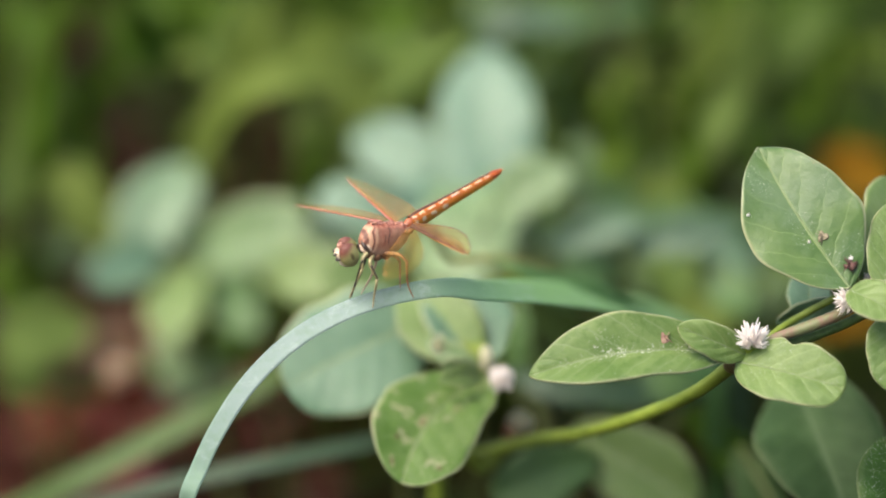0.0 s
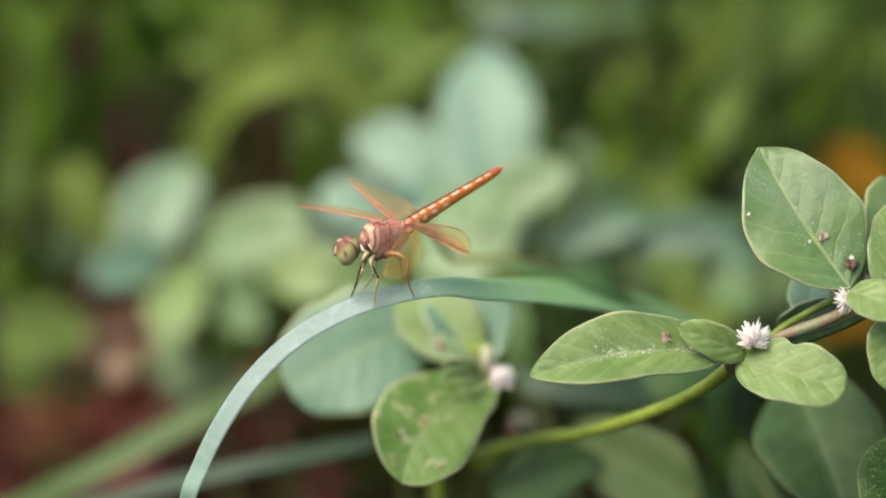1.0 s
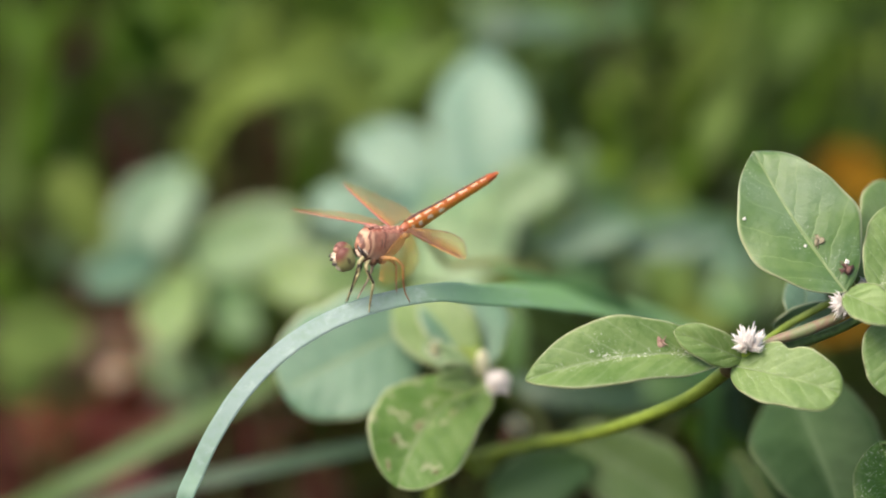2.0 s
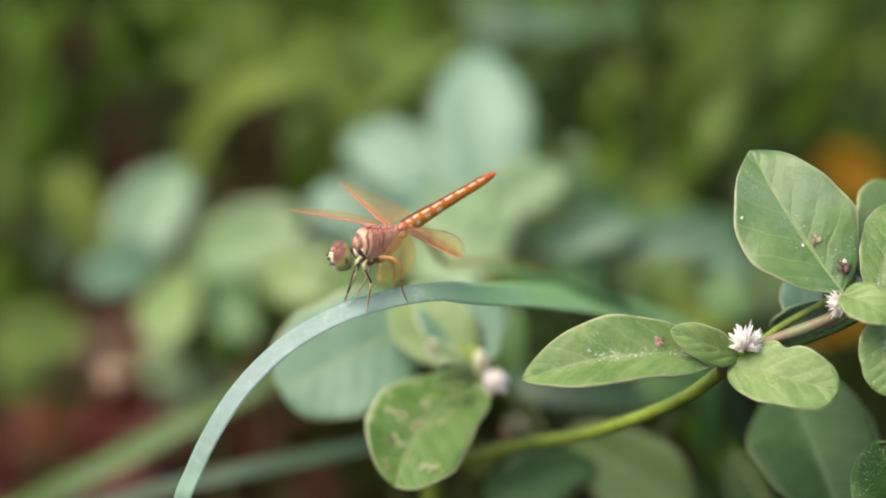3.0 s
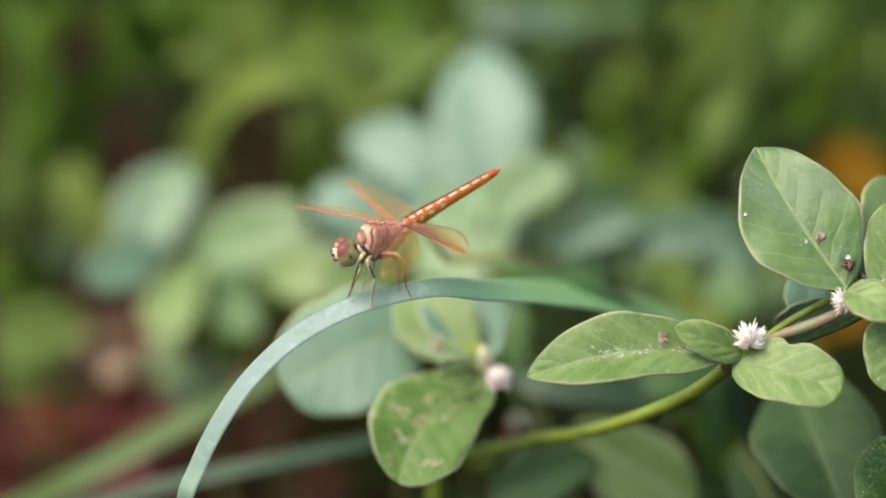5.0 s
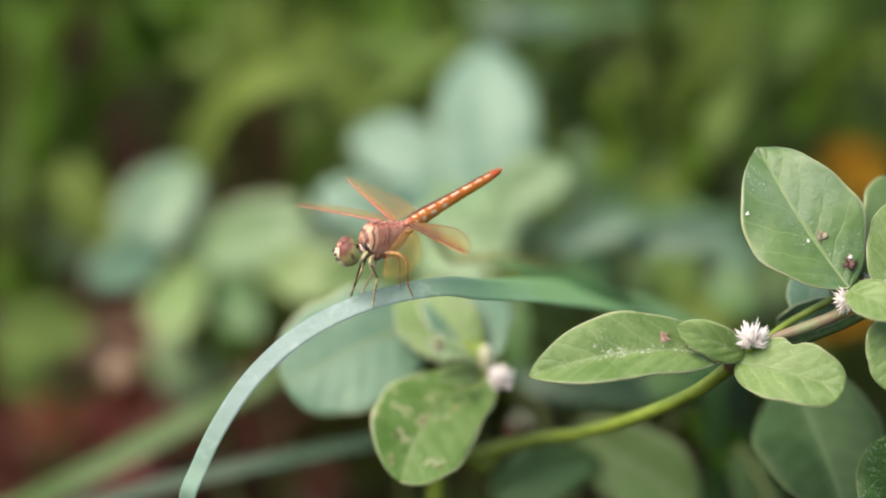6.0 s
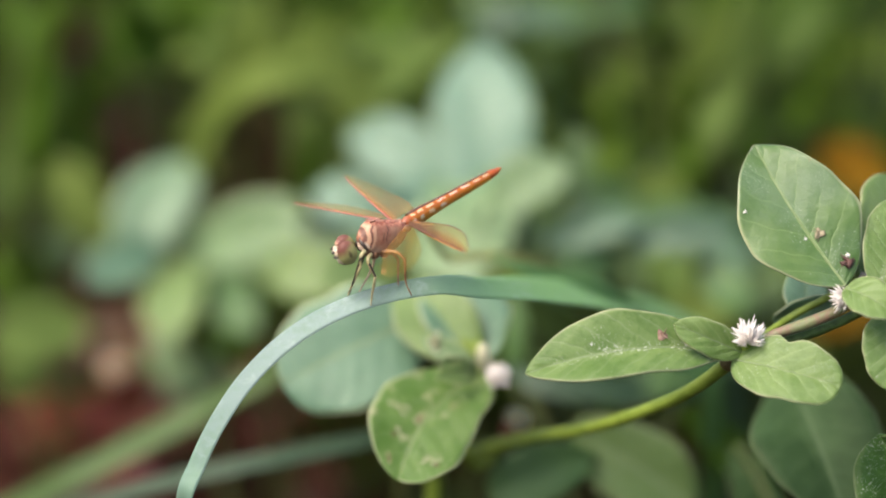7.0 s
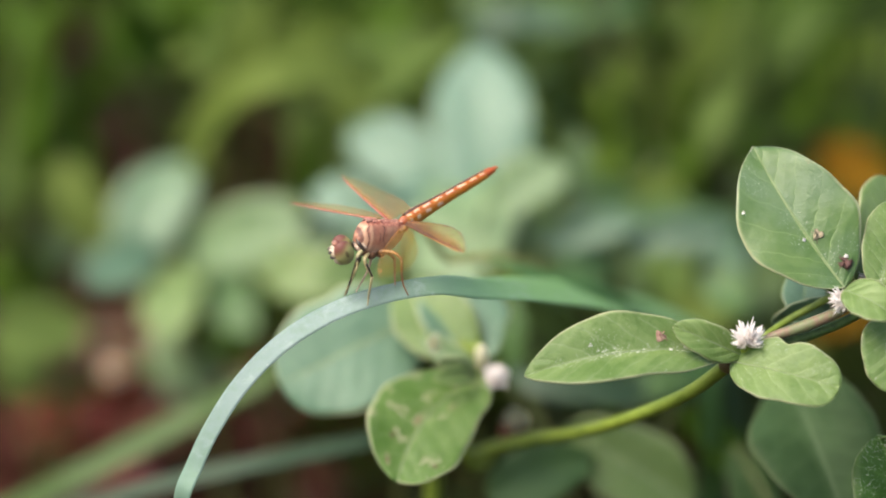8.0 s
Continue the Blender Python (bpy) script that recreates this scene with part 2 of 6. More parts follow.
LEAF_MID = leaf_material("soft_bluish_leaf", (0.076, 0.166, 0.100), (0.132, 0.245, 0.156), (0.19, 0.30, 0.19), rough=0.42)
LEAF_TEAL = plain_leaf("teal_leaf", (0.045, 0.11, 0.030), (0.09, 0.185, 0.055), rough=0.5)
LEAF_BLUE_GREEN = plain_leaf("blue_green_leaf", (0.045, 0.105, 0.058), (0.085, 0.165, 0.098), rough=0.5)
LEAF_PALE_BLUE = leaf_material("pale_bluish_leaf", (0.125, 0.225, 0.125), (0.19, 0.30, 0.185), (0.26, 0.37, 0.22), rough=0.38)
LEAF_PALE = leaf_material("pale_leaf", (0.118, 0.21, 0.085), (0.18, 0.28, 0.14), (0.29, 0.39, 0.21), rough=0.38)
LEAF_SAGE = leaf_material("sage_leaf", (0.105, 0.185, 0.048), (0.175, 0.265, 0.088), (0.25, 0.33, 0.16), rough=0.4)
LEAF_FAR = plain_leaf("far_leaf", (0.024, 0.062, 0.004), (0.064, 0.125, 0.010), rough=0.6)
LEAF_LIME = plain_leaf("lime_leaf", (0.080, 0.124, 0.018), (0.150, 0.212, 0.048), rough=0.6)
LEAF_FRESH = plain_leaf("fresh_green_leaf", (0.085, 0.165, 0.012), (0.165, 0.27, 0.035), rough=0.6)
LEAF_OLIVE = plain_leaf("olive_leaf", (0.076, 0.130, 0.028), (0.136, 0.208, 0.054), rough=0.6)
# near-black green stands in for deep shadow among the far leaves
LEAF_GAP_SHADE = plain_leaf("deep_shade_leaf", (0.014, 0.03, 0.008), (0.03, 0.055, 0.014), rough=0.7)
BLADE = sheen_blade()
GRASS = plain_leaf("grass", (0.008, 0.016, 0.002), (0.044, 0.068, 0.006), rough=0.65, random_of="island", spread=(0.42, 0.95))
# filler leaves whose near-black colour carries the shadow of the gaps
UNDERGROWTH_SHADE = plain_leaf("undergrowth", (0.005, 0.009, 0.003), (0.015, 0.024, 0.005), rough=0.75, random_of="island")
GRASS_LUSH = plain_leaf("lush_grass", (0.016, 0.038, 0.004), (0.13, 0.20, 0.030), rough=0.65, random_of="island", spread=(0.40, 0.78))
MIDRIB = surface("midrib", (0.14, 0.205, 0.08), (0.205, 0.27, 0.125), 200.0, 0.5)
STEM = surface("stem", (0.11, 0.165, 0.018), (0.18, 0.25, 0.032), 120.0, 0.5)
# darker copy of the stem green, with the shade in its colour
STEM_SHADED = surface("shaded_stem", (0.03, 0.045, 0.008), (0.06, 0.08, 0.015), 120.0, 0.6)
STEM_RED = surface("reddish_stem", (0.18, 0.115, 0.075), (0.14, 0.165, 0.075), 260.0, 0.5)
NODE = surface("node", (0.09, 0.06, 0.03), (0.14, 0.13, 0.04), 500.0, 0.6)
STEM_DARK = surface("dark_stem", (0.03, 0.065, 0.012), (0.07, 0.13, 0.03), 260.0, 0.6)
TWIG = surface("twig", (0.11, 0.12, 0.03), (0.16, 0.18, 0.05), 200.0, 0.6)
BRACT = papery("white_bracts", (0.92, 0.87, 0.83), (0.95, 0.93, 0.91))
BRACT_DRY = papery("dry_bracts", (0.62, 0.47, 0.34), (0.76, 0.62, 0.48))
BRACT_CREAM = papery("cream_bracts", (0.60, 0.60, 0.42), (0.78, 0.76, 0.60))
DEAD_ORANGE = surface("yellowed_leaf", (0.11, 0.055, 0.004), (0.19, 0.10, 0.009), 90.0, 0.8, spec=0.05)
DEAD_BROWN = surface("dusty_dead_leaf", (0.085, 0.032, 0.022), (0.155, 0.068, 0.048), 70.0, 0.8, spec=0.08)
DEAD_GREY = surface("grey_dead_leaf", (0.15, 0.105, 0.075), (0.27, 0.20, 0.15), 80.0, 0.8, spec=0.08)
DEAD_RED = surface("dark_red_leaf", (0.085, 0.014, 0.011), (0.18, 0.034, 0.026), 70.0, 0.8, spec=0.08)
LEAF_PALE_GRASS = plain_leaf("pale_grass", (0.050, 0.105, 0.018), (0.078, 0.145, 0.032))
LEAF_GREEN_GRASS = plain_leaf("green_grass", (0.055, 0.145, 0.045), (0.085, 0.195, 0.062))
LEAF_BLUE_GRASS = plain_leaf("bluish_grass", (0.028, 0.066, 0.034), (0.044, 0.092, 0.048))
HUSK_PALE = surface("pale_husk", (0.16, 0.13, 0.08), (0.30, 0.26, 0.17), 900.0)
HUSK_PINK = surface("pink_husk", (0.20, 0.10, 0.08), (0.36, 0.24, 0.18), 700.0)
DEBRIS = surface("dark_debris", (0.05, 0.025, 0.02), (0.13, 0.06, 0.05), 900.0, 0.6)


def litter_material():
    k = Net("litter")
    tone = k.math("ADD", k.math("MULTIPLY", k.island(), 0.7), k.math("MULTIPLY", k.noise(90.0), 0.4))
    col = k.mix(k.step(tone, 0.2, 0.95), (0.025, 0.009, 0.007), (0.12, 0.028, 0.022))
    k.put(k.b.inputs["Base Color"], col)
    k.put(k.b.inputs["Roughness"], 0.7)
    k.bump(k.noise(400.0), 0.0004, 0.6)
    return k.m


def soil_material():
    k = Net("soil")
    n1, n2, n3 = k.noise(9.0, 4.0), k.noise(70.0, 5.0), k.noise(500.0, 4.0)
    tone = k.math("ADD", k.math("MULTIPLY", n1, 0.5), k.math("MULTIPLY", n2, 0.5))
    col = k.mix(k.step(tone, 0.35, 0.65), (0.010, 0.0032, 0.002), (0.030, 0.009, 0.006))
    col = k.mix(k.math("MULTIPLY", k.step(k.noise(6.0, 6.0, rough=0.7), 0.42, 0.66), 0.7), col, (0.011, 0.015, 0.003))
    col = k.mix(k.step(n3, 0.6, 0.75), col, (0.03, 0.018, 0.011))
    k.put(k.b.inputs["Base Color"], col)
    k.put(k.b.inputs["Roughness"], 0.95)
    k.put(k.b.inputs["Specular IOR Level"], 0.04)
    k.bump(k.math("ADD", n2, k.math("MULTIPLY", n3, 0.4)), 0.006, 0.8)
    return k.m


LITTER, SOIL = litter_material(), soil_material()

# ---- mesh helpers ----
OPEN = Vector((0.0, -0.94, 0.342))  # towards the open side, to which the leaves turn


def part(name, bm, material, parent=None, label="", smooth=True):
    """Links a bmesh, whose points are in the world, as one mesh under a thing."""
    me = bpy.data.meshes.new(name)
    if parent is not None:
        top = parent
        shift = Vector(top.location)
        while top.parent is not None:
            top = top.parent
            shift += Vector(top.location)
        bmesh.ops.translate(bm, vec=-shift, verts=bm.verts)
    bm.to_mesh(me)
    bm.free()
    me.materials.append(material)
    if smooth:
        me.shade_smooth()
    ob = new(name, me)
    if parent is not None:
        ob.parent = parent
    if label:
        tagged(ob, label)
    return ob


def thing(name, place, label, category, group="", kind=""):
    ob = new(name)
    ob.empty_display_size = 0.01
    ob.location = place
    return tagged(ob, label, category, group, kind)


def spline(points, n):
    """n + 1 places along a smooth line through the points."""
    pts = [Vector(p) for p in points]
    ext = [2 * pts[0] - pts[1]] + pts + [2 * pts[-1] - pts[-2]]
    res, spans = [], len(pts) - 1
    for i in range(n + 1):
        s = min(i / n * spans, spans - 1e-9)
        j, t = int(s), s - int(s)
        a, b, c, d = ext[j:j + 4]
        res.append(0.5 * (2 * b + (c - a) * t + (2 * a - 5 * b + 4 * c - d) * t * t + (3 * b - a - 3 * c + d) * t ** 3))
    return res


def between(values, s):
    """Reads a short row of numbers at s of 0 to 1."""
    x = s * (len(values) - 1)
    i = min(int(x), len(values) - 2)
    return values[i] + (values[i + 1] - values[i]) * (x - i)


def tube(bm, points, radii, n=12, sides=8):
    line = spline(points, n) if len(points) > 2 else [Vector(points[0]).lerp(Vector(points[-1]), i / n) for i in range(n + 1)]
    rings, ref = [], Vector((0.31, 0.17, 0.93))
    for i, p in enumerate(line):
        way = (line[min(i + 1, n)] - line[max(i - 1, 0)]).normalized()
        a = way.cross(ref).normalized() if abs(way.dot(ref)) < 0.98 else way.cross(Vector((1, 0, 0))).normalized()
        ref = a.cross(way) if i else ref
        b = way.cross(a)
        r = between(radii, i / n)
        rings.append([bm.verts.new(p + r * (math.cos(2 * math.pi * k / sides) * a + math.sin(2 * math.pi * k / sides) * b)) for k in range(sides)])
    for r0, r1 in zip(rings, rings[1:]):
        for k in range(sides):
            bm.faces.new((r0[k], r0[(k + 1) % sides], r1[(k + 1) % sides], r1[k]))
    bm.faces.new(rings[0][::-1])
    bm.faces.new(rings[-1])
    return bm


def sheet(bm, rows, thick, normal_of=None):
    """A thin solid sheet over a grid of places; its uv runs across and along."""
    uv = bm.loops.layers.uv.verify()
    m, n = len(rows), len(rows[0])
    grid = np.array([[tuple(p) for p in r] for r in rows])
    du = np.gradient(grid, axis=1)
    dv = np.gradient(grid, axis=0)
    nor = np.cross(du, dv)
    size = np.linalg.norm(nor, axis=2, keepdims=True)
    nor = nor / np.maximum(size, 1e-12)
    mean = nor[m // 2, n // 2]
    nor[size[..., 0] < 1e-10] = mean
    top = [[bm.verts.new(grid[i, j] + nor[i, j] * thick / 2) for j in range(n)] for i in range(m)]
    low = [[bm.verts.new(grid[i, j] - nor[i, j] * thick / 2) for j in range(n)] for i in range(m)]

    def quad(vs, tags):
        try:
            f = bm.faces.new(vs)
        except ValueError:
            return
        for lo, t in zip(f.loops, tags):
            lo[uv].uv = t

    for i in range(m - 1):
        for j in range(n - 1):
            c = [(i, j), (i, j + 1), (i + 1, j + 1), (i + 1, j)]
            tags = [(b / (n - 1), a / (m - 1)) for a, b in c]
            quad([top[a][b] for a, b in c], tags)
            quad([low[a][b] for a, b in c][::-1], tags[::-1])
    rim = [(0, j) for j in range(n)] + [(i, n - 1) for i in range(1, m)] + [(m - 1, j) for j in range(n - 2, -1, -1)] + [(i, 0) for i in range(m - 2, 0, -1)]
    for (a, b), (c, d) in zip(rim, rim[1:] + rim[:1]):
        tags = [(b / (n - 1), a / (m - 1)), (d / (n - 1), c / (m - 1))]
        quad([top[c][d], top[a][b], low[a][b], low[c][d]], [tags[1], tags[0], tags[0], tags[1]])
    return bm


def leaf_mesh(bm, base, tip, width, roll=0.0, arch=0.06, fold=0.25, blunt=(0.75, 0.6), wave=0.03, seed=0, n=(26, 12), thick=0.00025, skew=0.0, twist=0.0, toward=None, notch=None):
    """A leaf from its base to its tip. roll turns it about that line, away from the open side; fold raises its two halves,
    arch bows it, blunt shapes its outline (base, tip), skew bends the midrib sideways, toward is the way it faces,
    notch a dip in one margin (where along it, how deep, which side)."""
    base, tip = Vector(base), Vector(tip)
    axis = tip - base
    length = axis.length
    axis.normalize()
    face = Vector(toward) if toward else OPEN
    face = (face - axis * face.dot(axis)).normalized()
    p, q = blunt
    peak = (p / (p + q)) ** p * (q / (p + q)) ** q
    rng = random.Random(seed * 7919 + 13)
    ph = [rng.uniform(0, 6.28) for _ in range(4)]
    rows = []
    for i in range(n[0] + 1):
        v = 0.5 - 0.5 * math.cos(math.pi * i / n[0])
        turn = Matrix.Rotation(radians(roll + twist * (v - 0.5)), 3, axis)
        up = turn @ face
        side = axis.cross(up)
        uneven = 1 + 0.025 * math.sin(11 * v + ph[2]) + 0.018 * math.sin(23 * v + ph[3])
        half = uneven * width / 2 * max(v ** p * (1 - v) ** q / peak, 0.012 if v < 0.5 else 0.004)
        mid = base + axis * length * v + up * (arch * length * 4 * v * (1 - v)) + side * (skew * length * 4 * v * (1 - v))
        row = []
        for j in range(n[1] + 1):
            u = 2 * j / n[1] - 1
            ripple = wave * width * (math.sin(7 * v + ph[0] + (2 if u > 0 else 0)) * u * u + 0.5 * math.sin(15 * v + ph[1]) * abs(u) ** 3)
            if notch and u * notch[2] > 0:  # a dip in one margin
                dip = 1 - notch[1] * u * u * math.exp(-((v - notch[0]) / 0.07) ** 2)
            else:
                dip = 1.0
            lift = fold * half * abs(u) - 0.25 * fold * half * u * u + ripple
            row.append(mid + side * (u * dip * half * (1 + 0.03 * math.sin(9 * v + ph[1] + (1.9 if u > 0 else 0))) * (1 - 0.1 * fold * abs(u))) + up * lift)
        rows.append(row)
    return sheet(bm, rows, thick)


def leaf(plant, base, tip, width, material, label="", rib=True, **shape):
    bm = leaf_mesh(bmesh.new(), base, tip, width, **shape)
    along, over = shape.get("n", (26, 12))
    bm.verts.ensure_lookup_table()
    line = [bm.verts[i * (over + 1) + over // 2].co.copy() for i in range(0, along + 1, 2)]
    ob = part("leaf", bm, material, plant, label)
    if rib:
        r = 0.008 * width + 0.00008
        part("midrib", tube(bmesh.new(), line, [r, r * 0.8, r * 0.55, r * 0.2], n=24, sides=6), MIDRIB, ob, "paler midrib")
    return ob


def ribbon(bm, points, widths, face=(0.0, -0.8, 0.6), n=60, cross=6, fold=0.2, thick=0.0003, end_face=None):
    """A grass blade along a smooth line: keeled, tapering."""
    line, rows = spline(points, n), []
    first, last = Vector(face), Vector(end_face or face)
    for i, p in enumerate(line):
        way = (line[min(i + 1, n)] - line[max(i - 1, 0)]).normalized()
        s = min(max((i / n - 0.35) / 0.4, 0.0), 1.0)
        face = first.lerp(last, s * s * (3 - 2 * s))
        up = (face - way * face.dot(way)).normalized()
        side = way.cross(up)
        half = between(widths, i / n) / 2
        rows.append([p + side * (2 * j / cross - 1) * half + up * fold * half * abs(2 * j / cross - 1) for j in range(cross + 1)])
    return sheet(bm, rows, thick)


def flower_mesh(bm, centre, radius, way=(0, -0.4, 1), count=150, seed=3):
    """A round head of pointed papery bracts, densest towards its top."""
    rng = random.Random(seed)
    centre, way = Vector(centre), Vector(way).normalized()
    ellipsoid(bm, centre + way * radius * 0.05, (radius * 0.5,) * 3, u=12, v=8)
    for i in range(count):
        z = 1 - 1.05 * (i + 0.5) / count
        a = i * 2.39996
        d = Vector((math.sqrt(max(0, 1 - z * z)) * math.cos(a), math.sqrt(max(0, 1 - z * z)) * math.sin(a), z))
        d = way.to_track_quat("Z", "Y") @ d
        d = (d + 0.3 * Vector([rng.uniform(-1, 1) for _ in range(3)])).normalized()
        side = d.cross(Vector((rng.uniform(-1, 1), rng.uniform(-1, 1), rng.uniform(-1, 1)))).normalized()
        up = d.cross(side)
        r = radius * rng.uniform(0.75, 1.12)
        w = radius * rng.uniform(0.035, 0.07)
        curl = (up + way * 0.4) * r * rng.uniform(-0.12, 0.22)
        rows = []
        for s, k in ((0.1, 0.5), (0.45, 1.0), (0.7, 0.85), (0.88, 0.45), (1.0, 0.04)):
            p = centre + d * r * s + curl * s * s
            rows.append([p - side * w * k + up * w * k * 0.3, p, p + side * w * k + up * w * k * 0.3])
        sheet(bm, rows, radius * 0.03)
    return bm


def tuft_mesh(bm, foot, length, way=(0, -0.4, 1), count=60, spread=70, seed=3, wide=0.09, core=0.26):
    """A head of pointed papery bracts that fan out of one foot about a way."""
    rng = random.Random(seed)
    foot, way = Vector(foot), Vector(way).normalized()
    turn = way.to_track_quat("Z", "Y")
    ellipsoid(bm, foot + way * length * 0.3, (length * core,) * 3, u=12, v=8)
    for i in range(count):
        s = (i + 0.5) / count
        lean, a = radians(spread) * s ** 0.6, i * 2.39996 + rng.uniform(-0.3, 0.3)
        d = turn @ Vector((math.sin(lean) * math.cos(a), math.sin(lean) * math.sin(a), math.cos(lean)))
        side = d.cross(Vector([rng.uniform(-1, 1) for _ in range(3)])).normalized()
        up = d.cross(side)
        r, w = length * rng.uniform(0.7, 1.1) * (1 - 0.25 * s), length * wide * rng.uniform(0.7, 1.2)
        curl = (d - way * 0.6) * r * rng.uniform(-0.05, 0.22)
        rows = []
        for u, k in ((0.0, 0.5), (0.3, 1.0), (0.6, 0.8), (0.82, 0.4), (1.0, 0.03)):
            p = foot + d * r * u + curl * u * u
            rows.append([p - side * w * k + up * w * k * 0.35, p, p + side * w * k + up * w * k * 0.35])
        sheet(bm, rows, length * 0.012)
    return bm


def ellipsoid(bm, centre, radii, turn=None, u=24, v=16):
    m = Matrix.Translation(centre) @ (turn.to_4x4() if turn else Matrix()) @ Matrix.Diagonal((*radii, 1))
    bmesh.ops.create_uvsphere(bm, u_segments=u, v_segments=v, radius=1.0, matrix=m)
    return bm


# ---- ground ----


def rough_ground(x, y):
    near = math.exp(-(x * x + (y - 0.4) ** 2) / 2.0)
    return near * (0.012 * noise.noise((x * 6, y * 6, 0.3)) + 0.005 * noise.noise((x * 25, y * 25, 1.3))) - 0.006 * near


def make_ground():
    bm = bmesh.new()
    steps = [-400, -60, -12, -4] + [-2 + 0.04 * i for i in range(101)] + [4, 12, 60, 400]
    vs = [[bm.verts.new((x, y + 0.4, rough_ground(x, y + 0.4))) for x in steps] for y in steps]
    for a, b in zip(vs, vs[1:]):
        for i in range(len(steps) - 1):
            bm.faces.new((a[i], a[i + 1], b[i + 1], b[i]))
    ob = part("ground", bm, SOIL)
    tagged(ob, "dark reddish-brown bare soil under the weeds", "ground", kind="structure")


make_ground()

# ---- the arched blade that the dragonfly sits on ----
blade = thing("grass_blade", (-0.048, 0.004, 0.0), "long arched bluish-green grass blade bent over to one side", "grass")
ARCH = [(-0.0480, 0.0040, -0.0040), (-0.0466, 0.0000, 0.0600), (-0.0445, -0.0010, 0.0900), (-0.0414, -0.0141, 0.1112), (-0.0391, -0.0120, 0.1171), (-0.0363, -0.0100, 0.1226), (-0.0321, -0.0078, 0.1287), (-0.0266, -0.0058, 0.1342), (-0.0208, -0.0043, 0.1381), (-0.0144, -0.0033, 0.1410), (-0.0076, -0.0017, 0.1425), (-0.0004, 0.0006, 0.1428), (0.0070, 0.0069, 0.1398), (0.0159, 0.0217, 0.1337), (0.0269, 0.0428, 0.1243), (0.0391, 0.0653, 0.1132), (0.0533, 0.0841, 0.1005), (0.0633, 0.0979, 0.0886)]
part("blade", ribbon(bmesh.new(), ARCH, [0.0022, 0.0025, 0.0027, 0.0028, 0.0029, 0.0030, 0.0031, 0.0032, 0.0033, 0.0033, 0.0033, 0.0037, 0.0058, 0.0104, 0.0134, 0.0090, 0.0040, 0.0005], n=120, fold=0.04, thick=0.00012, face=(-0.12, -0.72, 0.68), end_face=(-0.12, -0.58, 0.8)), BLADE, blade)
part("midrib", tube(bmesh.new(), [Vector(p) - Vector((0.0, -0.0003, 0.0003)) for p in ARCH], [0.0003, 0.00028, 0.00024, 0.0001], n=80, sides=6), BLADE, blade)

# ---- the sharp weed with paired leaves and flower heads ----
weed = thing("flowering_weed", (*(-0.0015, 0.0589), 0.0), "creeping green weed with paired oval leaves and white flower heads", "plant")
part("stem", tube(bmesh.new(), [(*(-0.0015, 0.0589), -0.006), (-0.0010, 0.0513, 0.0863), (0.0058, 0.0433, 0.0935), (0.0142, 0.0332, 0.1008), (0.0240, 0.0200, 0.1086), (0.0326, 0.0082, 0.1169), (0.0406, 0.0003, 0.1246), (0.0468, -0.0035, 0.1316)], [0.0013, 0.0012, 0.0012, 0.0012, 0.0011, 0.0011, 0.0011, 0.0012], n=48), STEM, weed, "smooth yellow-green stem")
part("node", ellipsoid(bmesh.new(), (0.0462, -0.0037, 0.1312), (0.0016, 0.0014, 0.0015)), NODE, weed, "brownish swollen node on the stem")
part("upper_stem", tube(bmesh.new(), [(0.0468, -0.0035, 0.1316), (0.0521, -0.0037, 0.1339), (0.0593, -0.0030, 0.1360), (0.0666, -0.0019, 0.1390), (0.0734, -0.0020, 0.1446), (0.0802, -0.0015, 0.1516)], [0.0013, 0.0010, 0.0008, 0.0008, 0.0009, 0.0009], n=24), STEM_DARK, weed, "dark green upper stem")
part("sheath", tube(bmesh.new(), [(0.0483, -0.0041, 0.1329), (0.0521, -0.0046, 0.1359), (0.0581, -0.0043, 0.1381), (0.0626, -0.0037, 0.1399), (0.0657, -0.0022, 0.1411)], [0.0006, 0.0008, 0.0010, 0.0009, 0.0007], n=24), STEM_RED, weed, "pale pinkish-green sheath along the stem")
part("side_stem", tube(bmesh.new(), [(0.0511, -0.0006, 0.1336), (0.0565, 0.0034, 0.1360), (0.0636, 0.0029, 0.1405)], [0.0007, 0.0006, 0.0006], n=10), STEM, weed)
LEAF_A = leaf(weed, (0.0641, -0.0041, 0.1445), (0.0506, 0.0111, 0.1630), 0.0187, LEAF_SHEEN, "broad oval leaf with pale rim and white specks", roll=4, arch=0.03, fold=0.2, blunt=(0.70, 0.78), seed=1, n=(40, 20), skew=-0.03)
LEAF_B = leaf(weed, (0.0465, -0.0050, 0.1335), (0.0133, -0.0117, 0.1326), 0.0126, LEAF_NEAR, "long pointed leaf with dusty white specks", roll=32, arch=0.07, fold=0.5, blunt=(0.8, 0.66), seed=2, n=(40, 20), skew=0.03)
leaf(weed, (0.0479, -0.0069, 0.1341), (0.0367, -0.0081, 0.1396), 0.0059, LEAF_ROUND, roll=4, arch=0.08, fold=0.25, blunt=(0.6, 0.6), seed=3)
leaf(weed, (0.0463, -0.0072, 0.1331), (0.0622, -0.0151, 0.1319), 0.0111, LEAF_ROUND, "rounded leaf with dusty specks", roll=-22, arch=0.05, fold=0.25, blunt=(0.40, 0.38), seed=4, n=(44, 18), notch=(0.46, 0.2, -1))
leaf(weed, (0.0636, -0.0062, 0.1448), (0.0710, -0.0123, 0.1426), 0.0073, LEAF_ROUND, "small pale downy leaf", roll=-25, arch=0.1, fold=0.2, blunt=(0.5, 0.5), seed=5)
